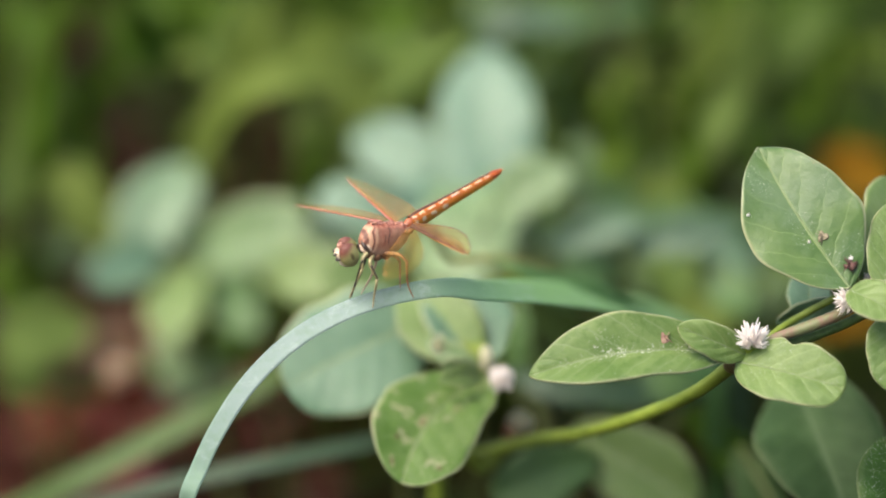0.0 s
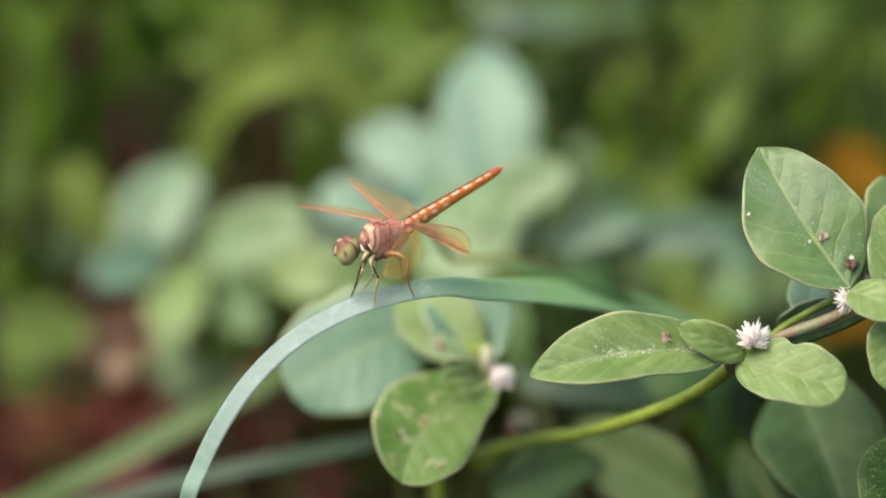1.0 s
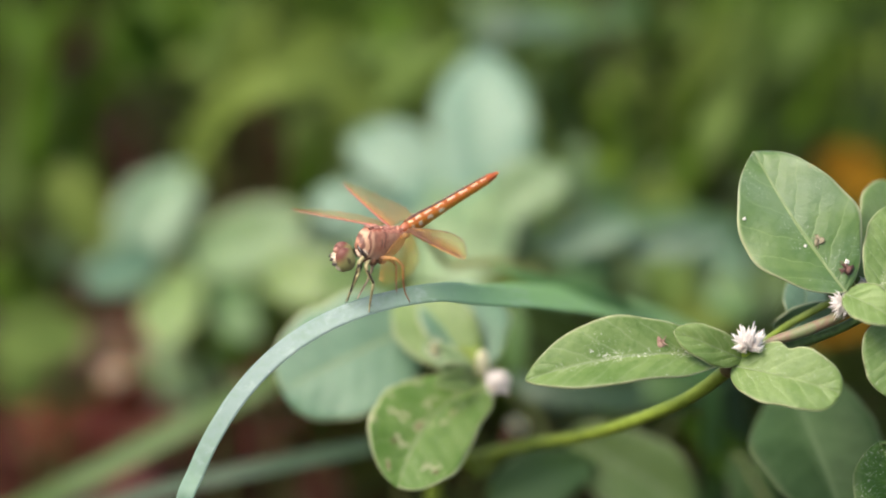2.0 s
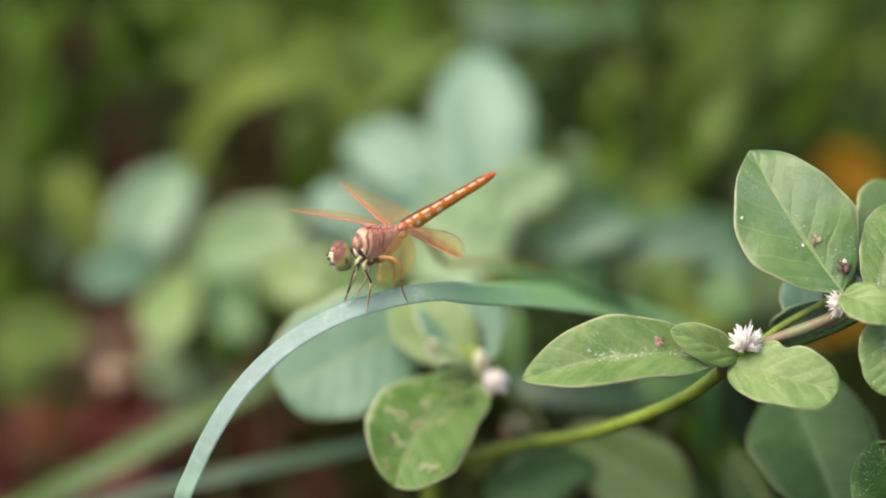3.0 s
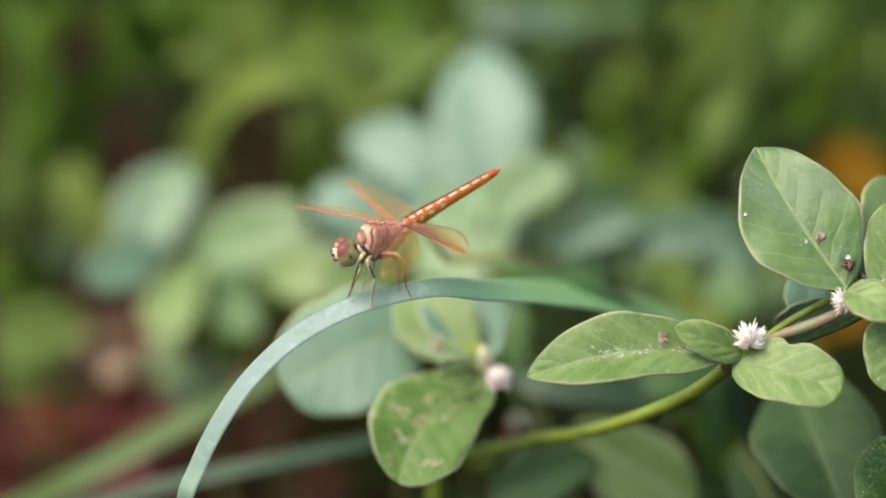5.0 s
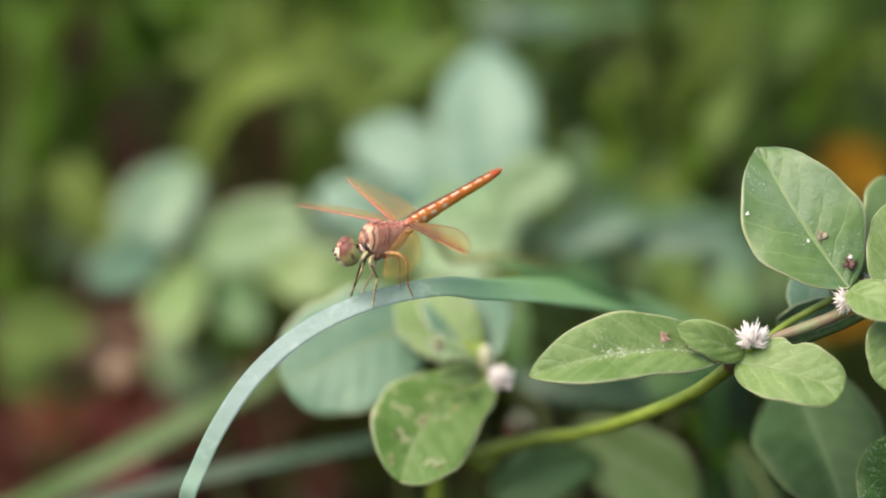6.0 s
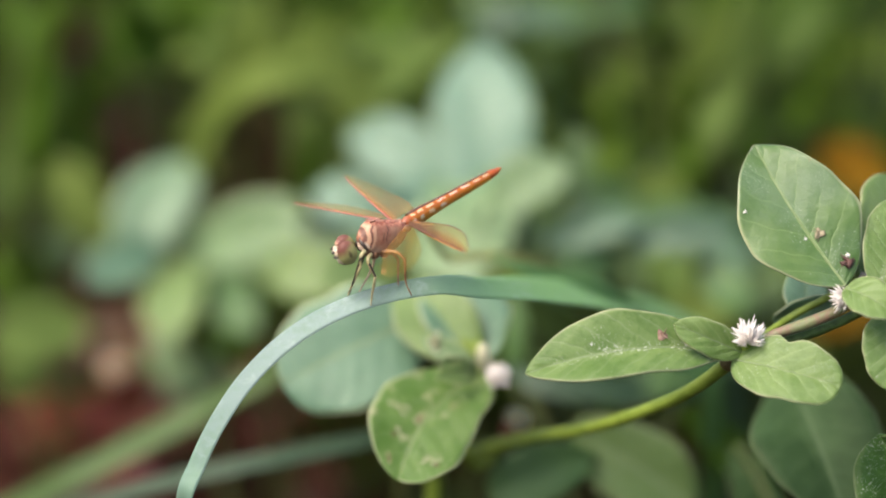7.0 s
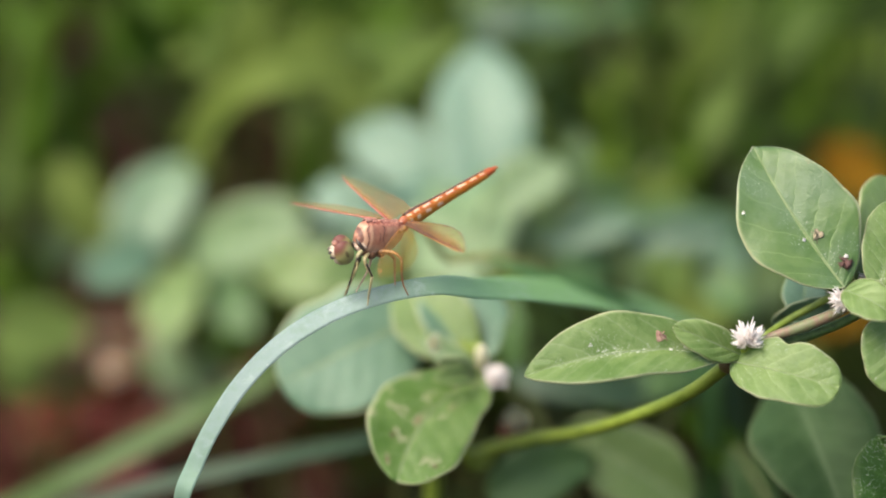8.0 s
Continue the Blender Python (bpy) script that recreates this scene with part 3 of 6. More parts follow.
leaf(weed, (0.0695, -0.0045, 0.1436), (0.0742, 0.0063, 0.1555), 0.0094, LEAF_NEAR, roll=-15, arch=0.06, fold=0.3, blunt=(0.6, 0.5), seed=6)
leaf(weed, (0.0710, -0.0044, 0.1407), (0.0710, -0.0135, 0.1305), 0.0094, LEAF_NEAR, roll=10, arch=0.06, fold=0.3, blunt=(0.6, 0.5), seed=7)
leaf(weed, (0.0680, 0.0022, 0.1415), (0.0758, 0.0206, 0.1541), 0.0129, LEAF_SAGE, roll=10, arch=0.06, fold=0.2, blunt=(0.6, 0.5), seed=8)
leaf(weed, (0.0637, 0.0047, 0.1394), (0.0549, 0.0097, 0.1330), 0.0056, LEAF_MID, roll=-25, arch=0.03, fold=0.5, blunt=(0.7, 0.7), seed=9)
leaf(weed, (0.0593, 0.0056, 0.1333), (0.0613, 0.0177, 0.1401), 0.0073, LEAF_MID, roll=-15, arch=0.05, fold=0.3, blunt=(0.6, 0.6), seed=19)
part("flower_head", tuft_mesh(bmesh.new(), (0.0486, -0.0068, 0.1358), 0.0042, way=(0.0, -0.25, 1), count=110, spread=70, wide=0.11), BRACT, weed, "white papery spiky flower head")
part("calyx", ellipsoid(bmesh.new(), (0.0483, -0.0064, 0.1354), (0.0011, 0.0011, 0.0014)), STEM, weed, "yellow-green flower base")
part("flower_head", tuft_mesh(bmesh.new(), (0.0638, -0.0054, 0.1431), 0.0030, way=(-0.75, -0.7, 0.1), count=80, spread=75, seed=5), BRACT, weed, "pinkish-white papery flower head")
part("flower_head", flower_mesh(bmesh.new(), (0.0692, 0.0018, 0.1432), 0.0022, way=(0.2, 0, 1), seed=6), BRACT, weed, "white papery flower head")



def nearest_on(ob, place):
    """The nearest place on a plant's leaf, and the normal there, towards the open side."""
    shift = Vector(ob.parent.location)
    tree = BVHTree.FromPolygons([v.co for v in ob.data.vertices], [tuple(p.vertices) for p in ob.data.polygons])
    spot, normal, _, _ = tree.find_nearest(Vector(place) - shift)
    return spot + shift, normal if normal.dot(OPEN) > 0 else -normal


def husk(ob, place, size, material, label, name="dried_husk", seed=0, shreds=9, flat=0.45):
    """A crumpled dry scrap lying on a leaf."""
    spot, up = nearest_on(ob, place)
    rng = random.Random(seed)
    top = thing(name, spot, label, "plant debris")
    bm = bmesh.new()
    bmesh.ops.create_icosphere(bm, subdivisions=3, radius=size * 0.5)
    for v in bm.verts:
        n = noise.noise(v.co * (2.2 / size) + Vector((seed, 0, 0)))
        v.co = v.co * (0.8 + 0.9 * n)
        v.co -= up * v.co.dot(up) * flat
        v.co += spot + up * size * 0.12
    part("body", bm, material, top)
    for i in range(shreds):
        d = Vector([rng.uniform(-1, 1) for _ in range(3)])
        d = (d - up * d.dot(up) * 0.6).normalized() * size * rng.uniform(0.5, 1.0)
        e = spot + up * size * rng.uniform(0.1, 0.3)
        part("shred", tube(bmesh.new(), [e, e + d * 0.5 + up * size * 0.15, e + d], [size * 0.07, size * 0.05, size * 0.02], n=4, sides=5), material, top)


husk(LEAF_A, (0.0641, -0.0028, 0.1481), 0.0019, DEBRIS, "small dark dried husk stuck on the oval leaf", seed=2, shreds=16, flat=0.3)
husk(LEAF_A, (0.0643, -0.0034, 0.1496), 0.0007, BRACT, "white lint scrap beside the dark husk", name="lint", seed=11, shreds=8)
husk(LEAF_A, (0.0596, -0.0012, 0.1526), 0.0016, HUSK_PALE, "pale brown papery scrap on the oval leaf's midrib", name="paper_scrap", seed=9, shreds=7, flat=0.85)
husk(LEAF_A, (0.0580, -0.0014, 0.1521), 0.0005, BRACT, "white lint scrap on the oval leaf", name="lint", seed=4, shreds=12)
husk(LEAF_A, (0.0485, 0.0001, 0.1561), 0.0005, BRACT, "white lint scrap on the oval leaf", name="lint", seed=5, shreds=10)
husk(LEAF_B, (0.0347, -0.0068, 0.1371), 0.0017, HUSK_PINK, "pinkish-brown dry petal on the pointed leaf", name="dry_petal", seed=6, shreds=5, flat=0.86)
husk(LEAF_B, (0.0234, -0.0074, 0.1355), 0.0006, BRACT, "white lint scrap on the pointed leaf", name="lint", seed=7, shreds=14)
husk(LEAF_B, (0.0363, -0.0076, 0.1350), 0.0006, BRACT, "white lint scrap on the pointed leaf", name="lint", seed=8, shreds=14)

# ---- the next weed behind the blade ----
weed_b = thing("flowering_weed", (*(-0.0014, 0.0432), 0.0), "low green weed with scarred oval leaves and pinkish flower heads", "plant")
rb = Vector(weed_b.location)
part("stem", tube(bmesh.new(), [rb + Vector((0.0, 0.0, -0.006)), (-0.0014, 0.0391, 0.0966), (0.0016, 0.0348, 0.1052), (0.0063, 0.0276, 0.1148), (0.0062, 0.0341, 0.1208)], [0.0016, 0.0015, 0.0014, 0.0012, 0.001], n=24), STEM, weed_b)
leaf(weed_b, (0.0073, 0.0260, 0.1162), (-0.0073, 0.0025, 0.1073), 0.0187, LEAF_SCARRED, "oval leaf with pale scars and brown spots", roll=22, arch=0.05, fold=0.25, blunt=(0.62, 0.42), seed=11, n=(34, 16), skew=0.09)
leaf(weed_b, (0.0063, 0.0302, 0.1159), (0.0016, 0.0449, 0.1273), 0.0165, LEAF_MID, roll=15, arch=0.05, fold=0.2, blunt=(0.6, 0.5), seed=12)
leaf(weed_b, (0.0058, 0.0304, 0.1167), (-0.0073, 0.0425, 0.1266), 0.0138, LEAF_SAGE, roll=10, arch=0.06, fold=0.3, blunt=(0.6, 0.6), seed=15)
leaf(weed_b, (0.0060, 0.0224, 0.1179), (-0.0012, 0.0167, 0.1199), 0.0040, LEAF_SAGE, "small yellow-green leaf", roll=20, arch=0.1, fold=0.4, blunt=(0.6, 0.6), seed=16)
leaf(weed_b, (0.0053, 0.0280, 0.1160), (-0.0002, 0.0243, 0.1205), 0.0055, LEAF_PALE, "small yellow-green leaf", roll=-20, arch=0.1, fold=0.5, blunt=(0.6, 0.6), seed=17)
part("flower_head", tuft_mesh(bmesh.new(), (-0.0008, 0.0307, 0.1204), 0.0024, way=(-0.2, -0.5, 0.8), count=50, spread=80, seed=12, wide=0.14), BRACT_CREAM, weed_b, "cream young flower head")
leaf(weed_b, (0.0057, 0.0266, 0.1178), (-0.0032, 0.0321, 0.1211), 0.0045, LEAF_PALE, roll=-10, arch=0.05, fold=0.3, blunt=(0.6, 0.6), seed=13)
leaf(weed_b, (-0.0039, 0.0406, 0.1213), (-0.0282, 0.0319, 0.1121), 0.0226, LEAF_MID, "broad bluish-green leaf", roll=15, arch=0.05, fold=0.07, blunt=(0.45, 0.42), seed=14, n=(30, 14))
part("petiole", tube(bmesh.new(), [(0.0063, 0.0290, 0.1185), (0.0016, 0.0362, 0.1209), (-0.0039, 0.0406, 0.1213)], [0.0008, 0.0007, 0.0006], n=8), STEM, weed_b)
part("flower_head", tuft_mesh(bmesh.new(), (0.0095, 0.0222, 0.1176), 0.0031, way=(0.1, -0.6, 0.8), count=130, spread=100, seed=8, wide=0.13, core=0.42), BRACT, weed_b, "pinkish-white papery flower head")
part("flower_head", tuft_mesh(bmesh.new(), (0.0067, 0.0404, 0.1149), 0.0030, way=(0.0, -0.6, 0.8), count=90, spread=90, seed=9, wide=0.15, core=0.4), BRACT_CREAM, weed_b, "cream young flower head")
part("flower_head", tuft_mesh(bmesh.new(), (0.0136, 0.0407, 0.1012), 0.0030, way=(0.1, -0.7, 0.75), count=110, spread=85, seed=10, wide=0.14, core=0.36), BRACT_CREAM, weed_b, "pale papery flower head")
part("calyx", ellipsoid(bmesh.new(), (0.0130, 0.0409, 0.0987), (0.0023, 0.0021, 0.0030)), DEAD_BROWN, weed_b, "withered brown flower base")
part("bud", ellipsoid(bmesh.new(), (0.0033, 0.0241, 0.1168), (0.0015, 0.0013, 0.0021)), STEM, weed_b, "yellow-green flower bud")
part("bud", ellipsoid(bmesh.new(), (0.0071, 0.0280, 0.1190), (0.0012, 0.0011, 0.0026)), BRACT_CREAM, weed_b, "cream flower bud")
part("side_stem", tube(bmesh.new(), [(0.0063, 0.0275, 0.1145), (0.0075, 0.0272, 0.1135), (0.0095, 0.0222, 0.1175)], [0.001, 0.0009, 0.0008], n=8), STEM, weed_b)
part("side_stem", tube(bmesh.new(), [(0.0062, 0.0341, 0.1208), (0.0065, 0.0391, 0.1143), (0.0067, 0.0404, 0.1149)], [0.0009, 0.0008, 0.0008], n=8), STEM, weed_b)
part("side_stem", tube(bmesh.new(), [(0.0016, 0.0348, 0.1052), (0.0060, 0.0395, 0.0925), (0.0130, 0.0408, 0.0985)], [0.001, 0.0009, 0.0009], n=6), STEM, weed_b)


def bush(root, label, leaves, material, group="weeds behind", flowers=(), folds=0.25, outline=(0.6, 0.5), toward=None, name="broadleaf_weed"):
    """A weed: a stem from the soil, and a leafstalk to each leaf. leaves: (base, tip, width, roll)."""
    mean = sum((Vector(l[0]) for l in leaves), Vector()) / len(leaves)
    plant = thing(name, (root[0], root[1], 0.0), label, "plant", group)
    foot = Vector((root[0], root[1], rough_ground(*root) - 0.004))
    fork = mean * 0.75 + foot * 0.25
    part("stem", tube(bmesh.new(), [foot, foot.lerp(fork, 0.5) + Vector((0.003, 0, 0.003)), fork], [0.0011, 0.0010, 0.0008], n=10), STEM_SHADED, plant)
    for i, (base, tip, width, *more) in enumerate(leaves):
        base = Vector(base)
        part("petiole", tube(bmesh.new(), [fork, fork.lerp(base, 0.6) + Vector((0, 0, 0.002)), base], [0.0007, 0.0006, 0.0005], n=6, sides=6), STEM_SHADED, plant)
        m = material[i % len(material)] if isinstance(material, list) else material
        leaf(plant, base, tip, width, m, roll=(more[0] if more else 0), arch=0.07, fold=folds, blunt=outline, seed=int(1000 * width) + i, n=(16, 8), rib=False, toward=toward, twist=(i * 37) % 60 - 30, skew=0.05 * math.sin(2.3 * i), wave=0.05)
    for i, f in enumerate(flowers):
        part("petiole", tube(bmesh.new(), [fork, Vector(f)], [0.0009, 0.0007], n=4, sides=6), STEM, plant)
        part("flower_head", flower_mesh(bmesh.new(), f, 0.0040, seed=20 + i), BRACT_DRY, plant, "dry buff-coloured flower head")
    return plant


bush((0.0080, 0.1446), "large bluish-green weed with broad upright leaves", [
    ((0.0112, 0.1354, 0.1041), (0.0086, 0.1637, 0.1379), 0.0233),
    ((0.0038, 0.1429, 0.1100), (-0.0207, 0.1571, 0.1198), 0.0161),
    ((0.0099, 0.1183, 0.1156), (0.0263, 0.1181, 0.1237), 0.0125),
    ((-0.0115, 0.1360, 0.1056), (-0.0284, 0.1431, 0.1106), 0.0123),
    ((0.0064, 0.1533, 0.1151), (0.0102, 0.1145, 0.1022), 0.0214),
    ((0.0020, 0.1564, 0.1121), (-0.0047, 0.1218, 0.1046), 0.0190),
    ((-0.0017, 0.1365, 0.1070), (-0.0170, 0.1152, 0.1070), 0.0141),
    ((-0.0140, 0.1302, 0.1043), (0.0102, 0.1110, 0.1041), 0.0146),
    ((-0.0048, 0.1240, 0.1019), (-0.0266, 0.1085, 0.1032), 0.0139),
    ((0.0156, 0.1627, 0.1060), (0.0187, 0.1376, 0.0954), 0.0122),
    ((-0.0063, 0.1640, 0.1096), (-0.0118, 0.1459, 0.1037), 0.0116),
], [LEAF_BLUE, LEAF_BLUE, LEAF_PALE, LEAF_BLUE, LEAF_PALE, LEAF_BLUE, LEAF_BLUE, LEAF_PALE, LEAF_SAGE, LEAF_SAGE, LEAF_LIME], folds=0.18, outline=(0.66, 0.66), toward=(-0.1, -0.88, 0.47))
bush((-0.0490, 0.1510), "pale green weed with a cross of oval leaves", [
    ((-0.0738, 0.1608, 0.0861), (-0.0596, 0.1816, 0.1052), 0.0184),
    ((-0.0574, 0.1666, 0.0874), (-0.0304, 0.1556, 0.1010), 0.0173),
    ((-0.0650, 0.1627, 0.0912), (-0.0800, 0.1457, 0.0884), 0.0123),
    ((-0.0578, 0.1610, 0.0867), (-0.0610, 0.1363, 0.0772), 0.0140),
    ((-0.0791, 0.1861, 0.0824), (-0.0972, 0.1975, 0.0993), 0.0160),
    ((-0.0410, 0.1512, 0.0890), (-0.0194, 0.1406, 0.0890), 0.0140),
    ((-0.0511, 0.1659, 0.0855), (-0.0422, 0.1416, 0.0771), 0.0120),
    ((-0.0644, 0.1776, 0.0884), (-0.0502, 0.1659, 0.0856), 0.0133),
], [LEAF_PALE_BLUE, LEAF_PALE, LEAF_MID, LEAF_SAGE, LEAF_LIME, LEAF_SAGE, LEAF_TEAL, LEAF_SAGE], flowers=[(-0.0735, 0.1434, 0.0675)], outline=(0.7, 0.58), toward=(-0.1, -0.86, 0.5))
bush((-0.0997, 0.1861), "small green weed with soft oval leaves", [
    ((-0.0873, 0.1893, 0.0620), (-0.1093, 0.1866, 0.0545), 0.0179,), ((-0.0990, 0.2086, 0.0564), (-0.1127, 0.2142, 0.0718), 0.0157,), ((-0.0979, 0.2116, 0.0647), (-0.0911, 0.2180, 0.0823), 0.0142,), ((-0.0698, 0.1683, 0.0628), (-0.0511, 0.1660, 0.0563), 0.0120,),
], [LEAF_OLIVE, LEAF_FAR, LEAF_PALE, LEAF_PALE])
bush((0.0435, 0.1941), "bluish-green weed with drooping broad leaves", [
    ((0.0286, 0.1992, 0.0893), (0.0584, 0.1955, 0.0791), 0.0151,), ((0.0528, 0.1966, 0.0820), (0.0645, 0.1897, 0.0630), 0.0138,), ((0.0394, 0.1952, 0.0783), (0.0200, 0.1977, 0.0849), 0.0124,), ((0.0638, 0.2139, 0.0711), (0.0802, 0.2186, 0.0839), 0.0157,), ((0.0465, 0.1756, 0.0827), (0.0243, 0.1742, 0.0790), 0.0106,), ((0.0724, 0.1938, 0.0744), (0.0918, 0.1962, 0.0810), 0.0138,), ((0.0535, 0.1628, 0.0767), (0.0611, 0.1699, 0.0964), 0.0144,),
], [LEAF_MID, LEAF_TEAL, LEAF_OLIVE, LEAF_MID, LEAF_TEAL, LEAF_OLIVE, LEAF_OLIVE], toward=(-0.1, -0.84, 0.54))
bush((0.0291, 0.0488), "dull green weed with broad leaves close to the soil", [
    ((0.0242, 0.0525, 0.0955), (0.0467, 0.0472, 0.0808), 0.0158,), ((0.0282, 0.0458, 0.0917), (0.0086, 0.0434, 0.0850), 0.0115,), ((0.0465, 0.0721, 0.0907), (0.0606, 0.0663, 0.0748), 0.0077,),
], [LEAF_SAGE, LEAF_TEAL, LEAF_FAR])
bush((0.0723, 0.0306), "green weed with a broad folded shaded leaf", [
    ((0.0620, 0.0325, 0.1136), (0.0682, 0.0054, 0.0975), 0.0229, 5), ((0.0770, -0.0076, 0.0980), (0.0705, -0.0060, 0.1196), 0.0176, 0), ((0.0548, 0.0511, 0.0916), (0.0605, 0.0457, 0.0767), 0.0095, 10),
], [LEAF_SHADED, LEAF_DEEP, LEAF_SHADED], folds=0.5)


# ---- the dragonfly, in millimetres about its thorax: x forwards, y to its left, z up ----


def chitin(name, a, b, scale, rough=0.38, bump=0.00008):
    return surface(name, a, b, scale, rough, bump=bump, spec=0.5)


def eye_material():
    k = Net("compound_eye")
    p = k.xyz(k.tc.outputs["Object"])
    s = k.math("ADD", k.math("MULTIPLY", p[0], 190.0), k.math("MULTIPLY", p[2], 430.0))
    s = k.math("ADD", s, k.math("MULTIPLY", k.math("SUBTRACT", k.noise(900.0, 2.0), 0.5), 0.25))
    col = k.mix(k.step(s, 0.12, 0.7), (0.34, 0.33, 0.13), (0.15, 0.055, 0.042))
    col = k.mix(k.step(s, -0.75, -0.1), (0.30, 0.27, 0.13), col)
    dx = k.math("MULTIPLY", k.math("ADD", p[0], 0.00035), 2300.0)
    dz = k.math("MULTIPLY", k.math("SUBTRACT", p[2], 0.00025), 1000.0)
    r = k.math("SQRT", k.math("ADD", k.math("MULTIPLY", dx, dx), k.math("MULTIPLY", dz, dz)))
    col = k.mix(k.math("MULTIPLY", k.step(r, 0.95, 0.25), 0.75), col, (0.06, 0.03, 0.02))
    k.put(k.b.inputs["Base Color"], col)
    k.put(k.b.inputs["Roughness"], 0.5)
    k.put(k.b.inputs["Specular IOR Level"], 0.3)
    k.bump(k.cells(9000.0), 0.00002, 0.4)
    return k.m


def thorax_material():
    """Tan side plates between dark wavy seams, redder towards the back. Object space: x along the back, z away from it."""
    k = Net("thorax")
    p = k.xyz(k.tc.outputs["Object"])
    wob = k.math("MULTIPLY", k.math("SUBTRACT", k.noise(520.0, 2.5), 0.5), 1.5)
    s = k.math("ADD", k.math("MULTIPLY", p[0], 1000.0), wob)
    z = k.math("MULTIPLY", p[2], 1000.0)
    grain = k.step(k.noise(900.0, 4.0), 0.35, 0.65)
    col = k.mix(grain, (0.31, 0.12, 0.075), (0.42, 0.20, 0.125))
    # pale plates between the seams
    pale = k.math("MAXIMUM", k.math("MULTIPLY", k.step(s, 4.7, 4.9), k.step(s, 5.5, 5.3)), k.math("MULTIPLY", k.step(s, 3.85, 4.0), k.step(s, 4.45, 4.25)))
    pale = k.math("MAXIMUM", pale, k.math("MULTIPLY", k.step(s, 5.75, 5.9), 0.2))
    pale = k.math("MAXIMUM", pale, k.math("MULTIPLY", k.step(s, 1.6, 0.9), 0.45))
    pale = k.math("MULTIPLY", pale, k.step(z, 1.5, 0.9))
    col = k.mix(k.math("MULTIPLY", pale, 0.7), col, (0.58, 0.36, 0.23))
    low = k.step(z, -1.4, -2.8)
    col = k.mix(k.math("MULTIPLY", low, 0.55), col, (0.60, 0.42, 0.30))
    back = k.step(k.math("ADD", z, k.math("MULTIPLY", k.noise(900.0, 3.0), 0.8)), 1.6, 2.0)
    col = k.mix(back, col, k.mix(k.step(k.noise(1600.0, 3.0), 0.42, 0.6), (0.24, 0.06, 0.035), (0.52, 0.22, 0.14)))
    line = 0.0
    for at, wide, lo, hi, dark in ((5.5, 0.17, -2.2, 1.3, 0.85), (4.58, 0.10, -2.4, 1.3, 0.95), (3.6, 0.28, -3.3, 1.5, 0.3), (2.45, 0.10, -0.8, 0.3, 0.8), (1.85, 0.09, -1.1, 1.5, 0.9), (0.2, 0.2, -2.0, 1.6, 0.18)):
        d = k.math("ABSOLUTE", k.math("SUBTRACT", s, at))
        q = k.math("MULTIPLY", k.step(d, wide * 1.7, wide * 0.5), k.math("MULTIPLY", k.step(z, lo - 0.3, lo + 0.3), k.step(z, hi + 0.2, hi - 0.2)))
        line = k.math("MAXIMUM", line, k.math("MULTIPLY", q, dark))
    col = k.mix(k.math("MULTIPLY", line, 0.9), col, (0.06, 0.022, 0.018))
    k.put(k.b.inputs["Base Color"], col)
    k.put(k.b.inputs["Roughness"], 0.5)
    k.bump(k.math("SUBTRACT", k.math("MULTIPLY", k.noise(1500.0, 3.0), 0.4), k.math("MULTIPLY", line, 0.6)), 0.0002, 0.8)
    return k.m


def abdomen_material(name, second_row):
    """Orange rings with pale blotches beside a dark line along the back. uv: along the ring, round it from the back."""
    k = Net(name)
    uv = k.xyz(k.tc.outputs["UV"])
    wob = k.math("MULTIPLY", k.math("SUBTRACT", k.noise(900.0, 2.0), 0.5), 0.16)
    ang = k.math("ABSOLUTE", k.math("SUBTRACT", uv[1], 0.5))  # 0 at the back, 0.5 at the belly
    u = k.math("ADD", uv[0], wob)
    col = k.mix(k.step(k.noise(700.0, 3.0), 0.3, 0.7), (0.36, 0.085, 0.010), (0.50, 0.15, 0.018))

    col = k.mix(k.math("MULTIPLY", k.step(ang, 0.13, 0.30), 0.8), col, (0.66, 0.25, 0.03))

    def blotch(a0, a1, u0, u1):
        return k.math("MULTIPLY", k.math("MULTIPLY", k.step(k.math("ADD", ang, wob), a0 - 0.03, a0 + 0.03), k.step(k.math("ADD", ang, wob), a1 + 0.03, a1 - 0.03)),
                      k.math("MULTIPLY", k.step(u, u0 - 0.08, u0 + 0.08), k.step(u, u1 + 0.08, u1 - 0.08)))

    mask = blotch(0.078, 0.128, 0.2, 0.84)
    if second_row:
        mask = k.math("MAXIMUM", mask, blotch(0.225, 0.285, 0.3, 0.75))
    col = k.mix(k.math("MULTIPLY", mask, 0.85), col, (0.80, 0.66, 0.50))
    ring = k.step(uv[0], 0.95, 0.99)
    col = k.mix(k.math("MULTIPLY", ring, 0.25), col, (0.30, 0.06, 0.01))
    back = k.step(k.math("ADD", ang, k.math("MULTIPLY", wob, 0.2)), 0.066, 0.046)
    col = k.mix(k.math("MULTIPLY", back, 0.9), col, (0.04, 0.02, 0.012))
    k.put(k.b.inputs["Base Color"], col)
    k.put(k.b.inputs["Roughness"], 0.36)
    k.put(k.b.inputs["Subsurface Weight"], 0.6)
    k.put(k.b.inputs["Subsurface Radius"], (1.0, 0.45, 0.15))
    k.put(k.b.inputs["Subsurface Scale"], 0.0009)
    k.bump(k.noise(2500.0, 2.0), 0.00006, 0.6)
    return k.m


